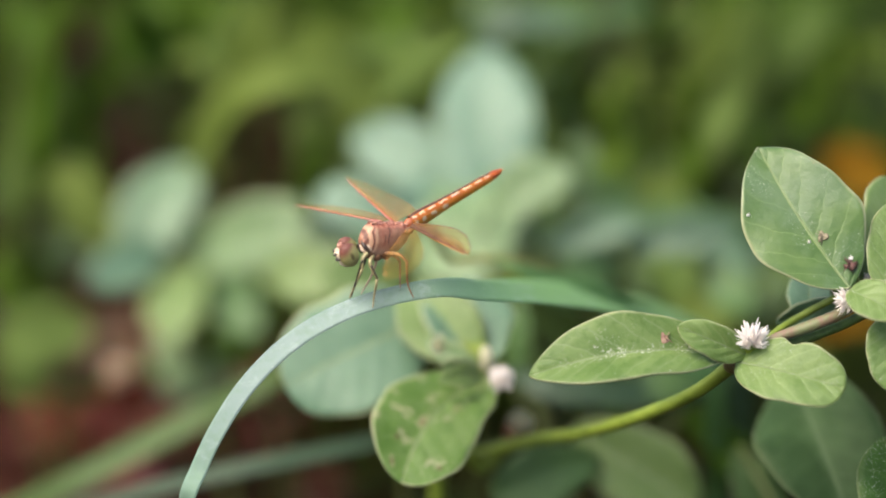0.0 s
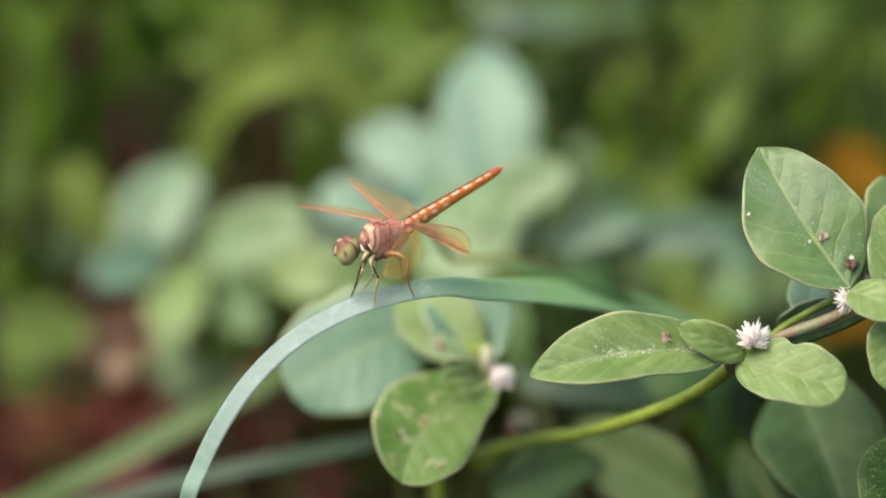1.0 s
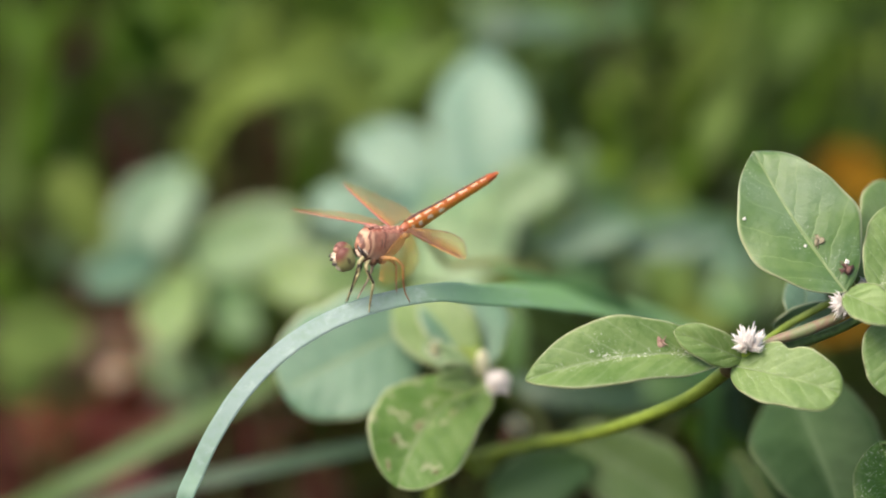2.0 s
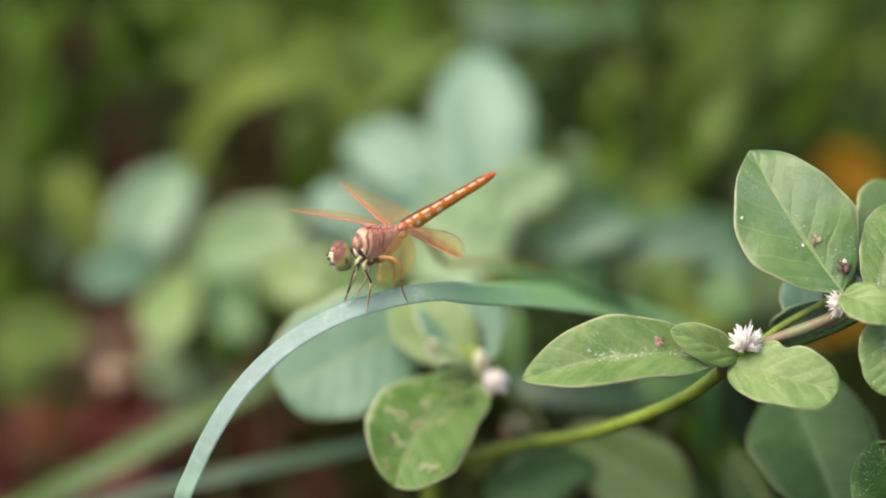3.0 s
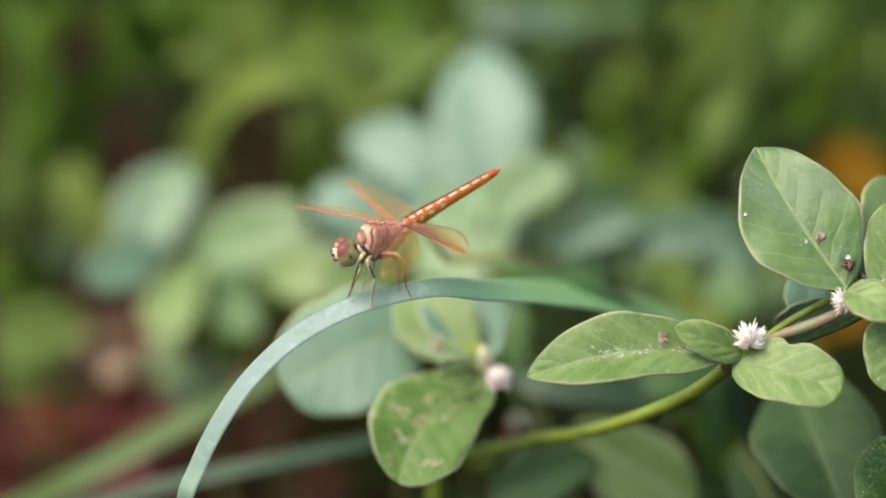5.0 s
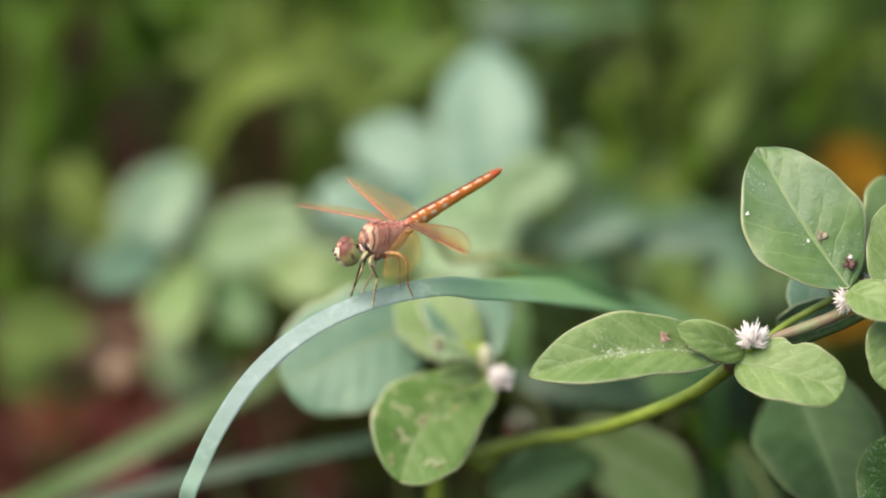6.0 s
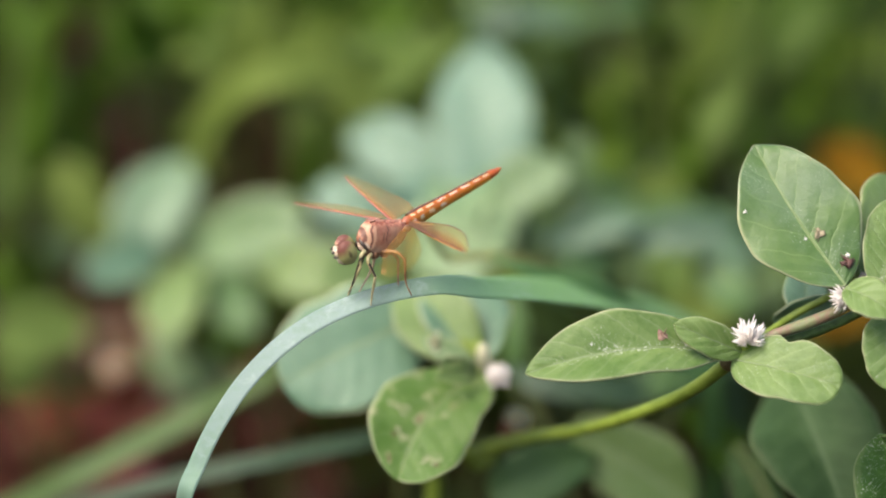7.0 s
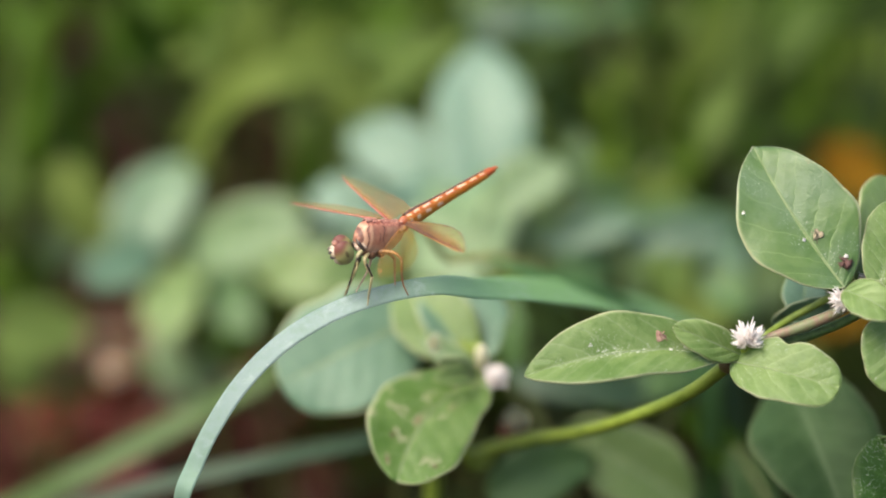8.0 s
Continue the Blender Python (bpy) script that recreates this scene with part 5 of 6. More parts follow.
def make_tall_grass():
    """A stand of taller, lush grass and narrow leaves at the back, with gaps between its clumps."""
    rng = random.Random(17)
    bm = bmesh.new()
    for i in range(2600):
        x, y = rng.uniform(-0.34, 0.34), rng.uniform(0.27, 0.62)
        bare = any(((x - a) / r) ** 2 + ((y - 0.47) / 0.18) ** 2 < 1 for a, r in ((-0.095, 0.045), (0.05, 0.010), (0.078, 0.014), (0.106, 0.012)))
        if bare or noise.noise((x * 26, y * 10, 2.7)) < (0.0 if x > -0.11 else 0.34):
            continue
        h = rng.uniform(0.45, 1.0) * (0.115 + 0.02 * noise.noise((x * 11, y * 11, 8.0)))
        grass_blade_mesh(bm, (x, y, rough_ground(x, y) - 0.003), h, h * rng.uniform(0.15, 0.7), rng.uniform(0.004, 0.010), rng.uniform(0, 6.28))
    tagged(part("tall_grass", bm, GRASS_LUSH), "lush green grass standing behind the weeds", "grass", kind="stuff")


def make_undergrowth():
    """A low carpet of small leaves added between the weeds, near-black to deepen the shade."""
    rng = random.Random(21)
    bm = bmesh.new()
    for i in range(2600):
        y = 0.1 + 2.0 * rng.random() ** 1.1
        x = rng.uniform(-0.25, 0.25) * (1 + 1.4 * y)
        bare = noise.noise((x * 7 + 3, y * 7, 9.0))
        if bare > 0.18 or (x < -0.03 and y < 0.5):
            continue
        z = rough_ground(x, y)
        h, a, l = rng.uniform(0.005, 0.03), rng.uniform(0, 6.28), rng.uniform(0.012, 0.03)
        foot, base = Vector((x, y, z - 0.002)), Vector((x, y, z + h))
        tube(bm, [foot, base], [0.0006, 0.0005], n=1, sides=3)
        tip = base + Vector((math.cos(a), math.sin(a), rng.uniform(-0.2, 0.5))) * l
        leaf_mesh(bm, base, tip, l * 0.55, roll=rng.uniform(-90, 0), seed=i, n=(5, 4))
    tagged(part("undergrowth", bm, UNDERGROWTH_SHADE), "low leaves carpeting the soil, coloured near-black for shade", "undergrowth", kind="stuff")


def make_litter():
    rng = random.Random(12)
    bm = bmesh.new()
    for i in range(420):
        y = 0.05 + 1.5 * rng.random()
        x = rng.uniform(-0.3, 0.3) * (1 + y)
        z = rough_ground(x, y) + 0.003
        a, l = rng.uniform(0, 6.28), rng.uniform(0.012, 0.035)
        d = Vector((math.cos(a), math.sin(a), rng.uniform(-0.1, 0.25)))
        leaf_mesh(bm, Vector((x, y, z)), Vector((x, y, z)) + d * l, l * rng.uniform(0.35, 0.6), roll=rng.uniform(-60, 60), arch=0.1, fold=0.3, seed=i, n=(6, 4))
    tagged(part("leaf_litter", bm, LITTER), "dry reddish-brown fallen leaves on the soil", "leaf litter", kind="stuff")


bush((-0.1002, 0.2041), "tall olive-green weed with long soft leaves", [
    ((-0.1024, 0.2074, 0.1031), (-0.0977, 0.2177, 0.1343), 0.0076, -5),
    ((-0.1103, 0.2026, 0.0869), (-0.1016, 0.2139, 0.1062), 0.0079, -13),
    ((-0.0921, 0.2053, 0.0855), (-0.0973, 0.2131, 0.1039), 0.0072, 18),
    ((-0.1044, 0.2215, 0.1212), (-0.1069, 0.2275, 0.1348), 0.0067, -12),
    ((-0.0970, 0.1968, 0.0974), (-0.0919, 0.1989, 0.1060), 0.0035, 19),
    ((-0.1002, 0.1948, 0.1065), (-0.0993, 0.1979, 0.1149), 0.0057, -1),
    ((-0.1096, 0.2031, 0.1088), (-0.1147, 0.2062, 0.1174), 0.0040, -24),
    ((-0.1263, 0.2051, 0.1173), (-0.1179, 0.2088, 0.1273), 0.0052, 1),
    ((-0.1373, 0.2356, 0.1044), (-0.1301, 0.2393, 0.1177), 0.0044, -16),
    ((-0.0994, 0.1955, 0.0967), (-0.0941, 0.2060, 0.1227), 0.0090, 10),
    ((-0.0852, 0.1958, 0.0828), (-0.0892, 0.2046, 0.1040), 0.0092, -10),
], [LEAF_FAR, LEAF_GAP_SHADE, LEAF_GAP_SHADE])
bush((-0.0667, 0.2219), "mid-green weed with soft oval leaves", [
    ((-0.0794, 0.2122, 0.1191), (-0.0712, 0.2222, 0.1380), 0.0138, -2),
    ((-0.0561, 0.2141, 0.1186), (-0.0552, 0.2237, 0.1361), 0.0082, -7),
    ((-0.0550, 0.2299, 0.1211), (-0.0474, 0.2336, 0.1341), 0.0080, 2),
    ((-0.0746, 0.2189, 0.1141), (-0.0612, 0.2253, 0.1231), 0.0080, -20),
    ((-0.0625, 0.2252, 0.1228), (-0.0652, 0.2295, 0.1375), 0.0093, -4),
    ((-0.0910, 0.2212, 0.1088), (-0.0764, 0.2250, 0.1162), 0.0067, 14),
    ((-0.0767, 0.2303, 0.1134), (-0.0708, 0.2349, 0.1261), 0.0049, -16),
    ((-0.0866, 0.2148, 0.1292), (-0.0910, 0.2162, 0.1361), 0.0048, -8),
    ((-0.0709, 0.2315, 0.1224), (-0.0601, 0.2348, 0.1257), 0.0060, 19),
    ((-0.0465, 0.2283, 0.1284), (-0.0535, 0.2314, 0.1340), 0.0044, -20),
    ((-0.0744, 0.2356, 0.1132), (-0.0671, 0.2383, 0.1208), 0.0055, 18),
], [LEAF_FAR, LEAF_FAR, LEAF_GAP_SHADE, LEAF_FAR])
bush((-0.0438, 0.2025), "yellow-green weed with arching leaves", [
    ((-0.0629, 0.2075, 0.0945), (-0.0569, 0.2177, 0.1081), 0.0093, 1),
    ((-0.0577, 0.2062, 0.1055), (-0.0483, 0.2108, 0.1183), 0.0081, -16),
    ((-0.0532, 0.2041, 0.1144), (-0.0382, 0.2074, 0.1206), 0.0075, 14),
    ((-0.0400, 0.2043, 0.1179), (-0.0152, 0.2111, 0.1131), 0.0094, -15),
    ((-0.0265, 0.1948, 0.1182), (-0.0123, 0.1924, 0.1085), 0.0089, 4),
    ((-0.0342, 0.1949, 0.0980), (-0.0310, 0.2034, 0.1124), 0.0078, 6),
    ((-0.0584, 0.1986, 0.0905), (-0.0583, 0.2046, 0.1011), 0.0065, 21),
    ((-0.0629, 0.2084, 0.1145), (-0.0704, 0.2122, 0.1251), 0.0056, 5),
    ((-0.0138, 0.2046, 0.0983), (-0.0219, 0.2064, 0.1060), 0.0045, -7),
    ((-0.0529, 0.1967, 0.1206), (-0.0641, 0.2003, 0.1274), 0.0035, 0),
    ((-0.0597, 0.2069, 0.1133), (-0.0512, 0.2125, 0.1229), 0.0058, -16),
    ((-0.0395, 0.2190, 0.1116), (-0.0436, 0.2202, 0.1206), 0.0052, -1),
    ((-0.0480, 0.1991, 0.1213), (-0.0234, 0.2040, 0.1317), 0.0102, -10),
    ((-0.0513, 0.2025, 0.1158), (-0.0427, 0.2113, 0.1371), 0.0097, 8),
    ((-0.0328, 0.2157, 0.0879), (-0.0194, 0.2255, 0.1090), 0.0094, 5),
], [LEAF_LIME, LEAF_LIME, LEAF_OLIVE])
bush((-0.0132, 0.2208), "grey-green weed with soft leaves", [
    ((-0.0442, 0.2209, 0.1168), (-0.0189, 0.2264, 0.1202), 0.0100, 7),
    ((-0.0378, 0.2187, 0.1312), (-0.0175, 0.2215, 0.1330), 0.0050, 18),
    ((-0.0188, 0.2061, 0.1229), (-0.0069, 0.2138, 0.1352), 0.0091, -3),
    ((-0.0093, 0.2235, 0.1093), (-0.0031, 0.2284, 0.1256), 0.0094, -8),
    ((-0.0234, 0.2287, 0.1322), (-0.0082, 0.2295, 0.1317), 0.0053, -3),
    ((-0.0178, 0.2060, 0.1196), (-0.0038, 0.2041, 0.1116), 0.0072, 1),
    ((-0.0050, 0.2239, 0.1251), (-0.0160, 0.2263, 0.1315), 0.0057, -14),
    ((0.0037, 0.2385, 0.1183), (0.0163, 0.2435, 0.1234), 0.0060, 19),
    ((0.0046, 0.2357, 0.1048), (0.0052, 0.2395, 0.1151), 0.0056, -2),
    ((0.0016, 0.2268, 0.1065), (0.0061, 0.2308, 0.1148), 0.0049, -4),
    ((-0.0065, 0.2210, 0.1052), (-0.0065, 0.2256, 0.1150), 0.0048, -16),
], [LEAF_OLIVE, LEAF_FAR, LEAF_FAR])
bush((0.0207, 0.2255), "bluish-green weed with broad far leaves", [
    ((0.0094, 0.2235, 0.1268), (0.0385, 0.2243, 0.1291), 0.0113, -1),
    ((0.0218, 0.2140, 0.1300), (0.0047, 0.2174, 0.1335), 0.0079, 14),
    ((0.0335, 0.2245, 0.1034), (0.0306, 0.2293, 0.1194), 0.0067, 12),
    ((0.0247, 0.2231, 0.0937), (0.0299, 0.2288, 0.1120), 0.0081, -10),
    ((0.0366, 0.2221, 0.1289), (0.0518, 0.2259, 0.1334), 0.0080, -2),
    ((0.0474, 0.2411, 0.1227), (0.0544, 0.2448, 0.1356), 0.0054, -3),
    ((0.0157, 0.2173, 0.1126), (0.0273, 0.2183, 0.1185), 0.0045, -8),
    ((0.0068, 0.2472, 0.1190), (0.0199, 0.2526, 0.1249), 0.0043, 1),
    ((0.0134, 0.2277, 0.1267), (0.0191, 0.2308, 0.1321), 0.0040, -18),
    ((0.0086, 0.2269, 0.1158), (0.0173, 0.2295, 0.1199), 0.0058, 10),
], [LEAF_TEAL, LEAF_TEAL, LEAF_FAR])
bush((0.0410, 0.1996), "lime-green weed with upright leaves", [
    ((0.0386, 0.1887, 0.1012), (0.0411, 0.1973, 0.1222), 0.0070, -24),
    ((0.0411, 0.2060, 0.0817), (0.0514, 0.2122, 0.0988), 0.0099, -6),
    ((0.0379, 0.1909, 0.0898), (0.0331, 0.1961, 0.1014), 0.0065, -7),
    ((0.0547, 0.2165, 0.0989), (0.0609, 0.2205, 0.1156), 0.0064, 5),
    ((0.0380, 0.1915, 0.0943), (0.0368, 0.1955, 0.1084), 0.0064, -18),
    ((0.0508, 0.1848, 0.0965), (0.0609, 0.1908, 0.1071), 0.0077, 14),
    ((0.0450, 0.1969, 0.1122), (0.0436, 0.2041, 0.1231), 0.0058, 3),
    ((0.0467, 0.2131, 0.0806), (0.0413, 0.2158, 0.0880), 0.0052, -7),
    ((0.0345, 0.2278, 0.1007), (0.0236, 0.2298, 0.1091), 0.0051, 25),
    ((0.0269, 0.1885, 0.1038), (0.0206, 0.1917, 0.1155), 0.0033, 0),
    ((0.0600, 0.2081, 0.0875), (0.0572, 0.2115, 0.0996), 0.0040, 5),
    ((0.0457, 0.1991, 0.0831), (0.0446, 0.2033, 0.0918), 0.0045, 10),
], [LEAF_LIME, LEAF_FAR, LEAF_OLIVE])
bush((0.0655, 0.2033), "green weed with long slanting leaves", [
    ((0.0617, 0.2113, 0.1225), (0.0733, 0.2172, 0.1418), 0.0104, 0),
    ((0.0779, 0.2137, 0.1174), (0.0932, 0.2208, 0.1341), 0.0105, 0),
    ((0.0600, 0.1978, 0.1031), (0.0725, 0.2060, 0.1256), 0.0080, 24),
    ((0.0730, 0.2190, 0.1174), (0.0841, 0.2280, 0.1334), 0.0093, 2),
    ((0.0471, 0.2186, 0.1249), (0.0624, 0.2225, 0.1328), 0.0092, 11),
    ((0.0764, 0.1977, 0.1087), (0.0923, 0.2028, 0.1168), 0.0091, 20),
    ((0.0712, 0.1943, 0.0991), (0.0748, 0.2021, 0.1119), 0.0065, 15),
    ((0.0593, 0.1920, 0.0988), (0.0644, 0.1986, 0.1111), 0.0058, 5),
    ((0.0839, 0.2124, 0.0964), (0.0975, 0.2169, 0.1000), 0.0080, -1),
    ((0.0740, 0.2232, 0.1026), (0.0618, 0.2264, 0.1084), 0.0055, 0),
    ((0.0852, 0.2047, 0.0986), (0.0908, 0.2081, 0.1050), 0.0034, 21),
    ((0.0863, 0.1941, 0.1046), (0.0766, 0.1967, 0.1086), 0.0045, -7),
    ((0.0647, 0.1981, 0.1126), (0.0730, 0.2028, 0.1226), 0.0057, 23),
    ((0.0682, 0.2037, 0.1074), (0.0572, 0.2052, 0.1116), 0.0038, -6),
    ((0.0519, 0.1960, 0.1128), (0.0703, 0.2070, 0.1401), 0.0089, 8),
    ((0.0663, 0.2013, 0.1126), (0.0744, 0.2101, 0.1338), 0.0078, -8),
], [LEAF_FAR, LEAF_OLIVE, LEAF_LIME, LEAF_FAR, LEAF_OLIVE, LEAF_GAP_SHADE, LEAF_FAR, LEAF_FAR, LEAF_GAP_SHADE, LEAF_FAR, LEAF_GAP_SHADE, LEAF_GAP_SHADE, LEAF_FAR, LEAF_FAR, LEAF_LIME, LEAF_OLIVE])
bush((0.0987, 0.2349), "green weed with leaves darkened for shade", [
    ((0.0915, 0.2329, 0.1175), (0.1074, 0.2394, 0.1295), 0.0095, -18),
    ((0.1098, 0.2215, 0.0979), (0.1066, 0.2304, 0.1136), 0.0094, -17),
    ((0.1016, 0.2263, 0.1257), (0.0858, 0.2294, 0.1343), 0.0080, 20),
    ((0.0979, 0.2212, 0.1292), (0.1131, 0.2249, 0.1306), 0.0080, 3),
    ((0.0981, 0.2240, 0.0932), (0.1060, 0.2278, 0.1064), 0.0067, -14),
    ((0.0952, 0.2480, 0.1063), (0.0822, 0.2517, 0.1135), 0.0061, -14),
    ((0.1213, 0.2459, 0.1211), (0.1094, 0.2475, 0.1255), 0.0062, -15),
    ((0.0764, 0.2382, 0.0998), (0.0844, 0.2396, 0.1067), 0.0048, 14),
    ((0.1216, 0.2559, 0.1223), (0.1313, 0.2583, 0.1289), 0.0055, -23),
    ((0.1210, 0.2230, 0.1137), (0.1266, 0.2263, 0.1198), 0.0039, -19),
], [LEAF_FAR, LEAF_GAP_SHADE])
bush((0.0488, 0.1795), "green weed with pale soft leaves", [
    ((0.0552, 0.1713, 0.0712), (0.0823, 0.1738, 0.0780), 0.0154, 0),
    ((0.0543, 0.1713, 0.0975), (0.0639, 0.1655, 0.0815), 0.0095, -14),
    ((0.0487, 0.1686, 0.0812), (0.0673, 0.1653, 0.0751), 0.0102, 20),
    ((0.0418, 0.1834, 0.0722), (0.0613, 0.1758, 0.0630), 0.0078, 16),
    ((0.0743, 0.1997, 0.0791), (0.0772, 0.2053, 0.0945), 0.0080, -20),
    ((0.0182, 0.1709, 0.0700), (0.0354, 0.1761, 0.0785), 0.0090, 17),
    ((0.0758, 0.1834, 0.0575), (0.0924, 0.1795, 0.0526), 0.0092, -20),
    ((0.0657, 0.1956, 0.0676), (0.0779, 0.2028, 0.0759), 0.0094, -18),
    ((0.0375, 0.1719, 0.0757), (0.0303, 0.1745, 0.0800), 0.0046, 13),
    ((0.0802, 0.1860, 0.0706), (0.0793, 0.1889, 0.0786), 0.0040, -10),
    ((0.0827, 0.1748, 0.0660), (0.0712, 0.1762, 0.0699), 0.0045, 4),
    ((0.0518, 0.1889, 0.0786), (0.0531, 0.1953, 0.0902), 0.0043, -5),
    ((0.0543, 0.1704, 0.0715), (0.0505, 0.1713, 0.0798), 0.0043, 25),
    ((0.0125, 0.1868, 0.0843), (0.0420, 0.1854, 0.0805), 0.0118, 5),
    ((0.0061, 0.1732, 0.0763), (0.0249, 0.1755, 0.0827), 0.0090, 5),
    ((0.0495, 0.1791, 0.0778), (0.0595, 0.1850, 0.0942), 0.0130, 0),
    ((0.0510, 0.1869, 0.0846), (0.0562, 0.1936, 0.1030), 0.0105, 5),
    ((0.0256, 0.1536, 0.0956), (0.0425, 0.1620, 0.1042), 0.0121, 0),
    ((0.0380, 0.1592, 0.0963), (0.0559, 0.1672, 0.1038), 0.0109, 0),
    ((0.0580, 0.1544, 0.0830), (0.0708, 0.1630, 0.0922), 0.0116, 0),
    ((0.0348, 0.1472, 0.0925), (0.0504, 0.1506, 0.0872), 0.0101, 0),
    ((0.0296, 0.1758, 0.1126), (0.0397, 0.1652, 0.0983), 0.0120, 0),
    ((0.0487, 0.1420, 0.0783), (0.0689, 0.1459, 0.0890), 0.0150, 0),
    ((0.0518, 0.1659, 0.0856), (0.0440, 0.1695, 0.0954), 0.0090, 0),
], [LEAF_SAGE, LEAF_TEAL, LEAF_LIME, LEAF_MID], toward=(-0.1, -0.84, 0.54))
bush((0.0420, 0.1250), "soft bluish-green weed with slender spreading leaves", [
    ((0.0204, 0.1203, 0.1064), (0.0421, 0.1173, 0.1127), 0.0085),
    ((0.0377, 0.1203, 0.1064), (0.0622, 0.1171, 0.1123), 0.0092),
    ((0.0462, 0.1113, 0.0964), (0.0504, 0.1156, 0.1081), 0.0100),
    ((0.0365, 0.1191, 0.1030), (0.0238, 0.1132, 0.1014), 0.0085),
    ((0.0544, 0.1191, 0.1030), (0.0645, 0.1107, 0.0947), 0.0095),
], [LEAF_BLUE_GREEN, LEAF_BLUE_GREEN, LEAF_OLIVE, LEAF_TEAL, LEAF_TEAL], outline=(0.8, 0.8), toward=(-0.1, -0.84, 0.54))
bush((-0.0396, 0.1814), "low green weed with shaded leaves", [
    ((-0.0594, 0.1913, 0.0499), (-0.0417, 0.1920, 0.0607), 0.0112, -23),
    ((-0.0546, 0.1873, 0.0421), (-0.0700, 0.1874, 0.0481), 0.0072, -13),
    ((-0.0389, 0.1894, 0.0710), (-0.0224, 0.1842, 0.0628), 0.0104, -23),
    ((-0.0365, 0.1734, 0.0681), (-0.0515, 0.1764, 0.0763), 0.0095, 5),
    ((-0.0227, 0.1804, 0.0816), (-0.0376, 0.1842, 0.0860), 0.0089, 23),
    ((-0.0519, 0.1858, 0.0495), (-0.0594, 0.1876, 0.0544), 0.0037, -25),
    ((-0.0594, 0.1860, 0.0472), (-0.0640, 0.1903, 0.0591), 0.0050, 5),
    ((-0.0254, 0.1790, 0.0513), (-0.0303, 0.1824, 0.0607), 0.0049, 14),
    ((-0.0434, 0.1733, 0.0562), (-0.0470, 0.1784, 0.0642), 0.0049, 2),
    ((-0.0264, 0.1753, 0.0588), (-0.0316, 0.1782, 0.0666), 0.0040, 4),
], [LEAF_FAR, LEAF_MID, LEAF_FAR])
bush((-0.1007, 0.1887), "low dull green weed near bare soil", [
    ((-0.1076, 0.1752, 0.0613), (-0.0852, 0.1793, 0.0640), 0.0141, 0),
    ((-0.1091, 0.2025, 0.0575), (-0.1059, 0.2145, 0.0728), 0.0107, 20),
    ((-0.1094, 0.1782, 0.0520), (-0.0934, 0.1782, 0.0490), 0.0078, 18),
    ((-0.0948, 0.1931, 0.0403), (-0.0830, 0.1945, 0.0443), 0.0053, -14),
    ((-0.0965, 0.1703, 0.0567), (-0.0956, 0.1743, 0.0648), 0.0054, -2),
    ((-0.1109, 0.2094, 0.0560), (-0.1149, 0.2136, 0.0676), 0.0036, -21),
    ((-0.0969, 0.1875, 0.0571), (-0.1029, 0.1905, 0.0625), 0.0034, 20),
    ((-0.1141, 0.1874, 0.0597), (-0.1153, 0.1944, 0.0732), 0.0047, -15),
    ((-0.1169, 0.1977, 0.0619), (-0.1149, 0.2029, 0.0702), 0.0034, -10),
], [LEAF_OLIVE, LEAF_FAR])
bush((0.0258, 0.0860), "green weed with leaves darkened for deep shade", [
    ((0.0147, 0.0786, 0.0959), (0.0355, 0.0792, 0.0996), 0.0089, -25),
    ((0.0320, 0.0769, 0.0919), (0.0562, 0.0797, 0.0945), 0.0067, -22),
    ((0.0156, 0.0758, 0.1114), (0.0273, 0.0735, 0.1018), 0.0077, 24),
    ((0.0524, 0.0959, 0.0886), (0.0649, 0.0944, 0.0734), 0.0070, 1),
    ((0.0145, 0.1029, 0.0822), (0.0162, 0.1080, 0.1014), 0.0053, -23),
], [LEAF_GAP_SHADE, LEAF_TEAL, LEAF_GAP_SHADE])


def loose_blade(points, widths, material, label):
    foot = Vector(points[0])
    ob = thing("grass_blade", (foot.x, foot.y, 0.0), label, "grass", "grass blades")
    part("blade", ribbon(bmesh.new(), points, widths, n=40, fold=0.2), material, ob)
    part("midrib", tube(bmesh.new(), points, [0.0003, 0.0004, 0.0003, 0.0001], n=40, sides=6), material, ob)


def ground_at(p, q=(0.0, 0.0)):
    """The place on the soil under p, moved by q."""
    x, y = p[0] + q[0], p[1] + q[1]
    return (x, y, rough_ground(x, y) - 0.003)


loose_blade([ground_at((-0.1217, 0.0867, 0.0491), (-0.02, 0.0)), ground_at((-0.1217, 0.0867, 0.0491), (-0.015, 0.0))[:2] + (0.035,), (-0.1078, 0.0828, 0.0531), (-0.0919, 0.0806, 0.0618), (-0.0755, 0.0879, 0.0672), (-0.0616, 0.0904, 0.0739), (-0.0501, 0.0925, 0.0796), (-0.0388, 0.0973, 0.0841), (-0.0282, 0.0968, 0.0916), (-0.0219, 0.1135, 0.0936)], [0.0022, 0.003, 0.0035, 0.0042, 0.0048, 0.0052, 0.0052, 0.0045, 0.003, 0.0006], LEAF_PALE_GRASS, "pale green grass blade leaning over the soil")
loose_blade([ground_at((-0.1006, 0.0676, 0.0639), (-0.01, 0.0)), ground_at((-0.1006, 0.0676, 0.0639), (-0.005, 0.0))[:2] + (0.045,), (-0.0864, 0.0637, 0.0678), (-0.0705, 0.0624, 0.0731), (-0.0525, 0.0604, 0.0794), (-0.0383, 0.0597, 0.0833), (-0.0243, 0.0625, 0.0851), (-0.0114, 0.0671, 0.0861), (-0.0004, 0.0758, 0.0864)], [0.002, 0.0024, 0.0028, 0.0030, 0.0032, 0.0034, 0.0033, 0.0025, 0.0006], LEAF_BLUE_GRASS, "bluish-green grass blade low over the soil")
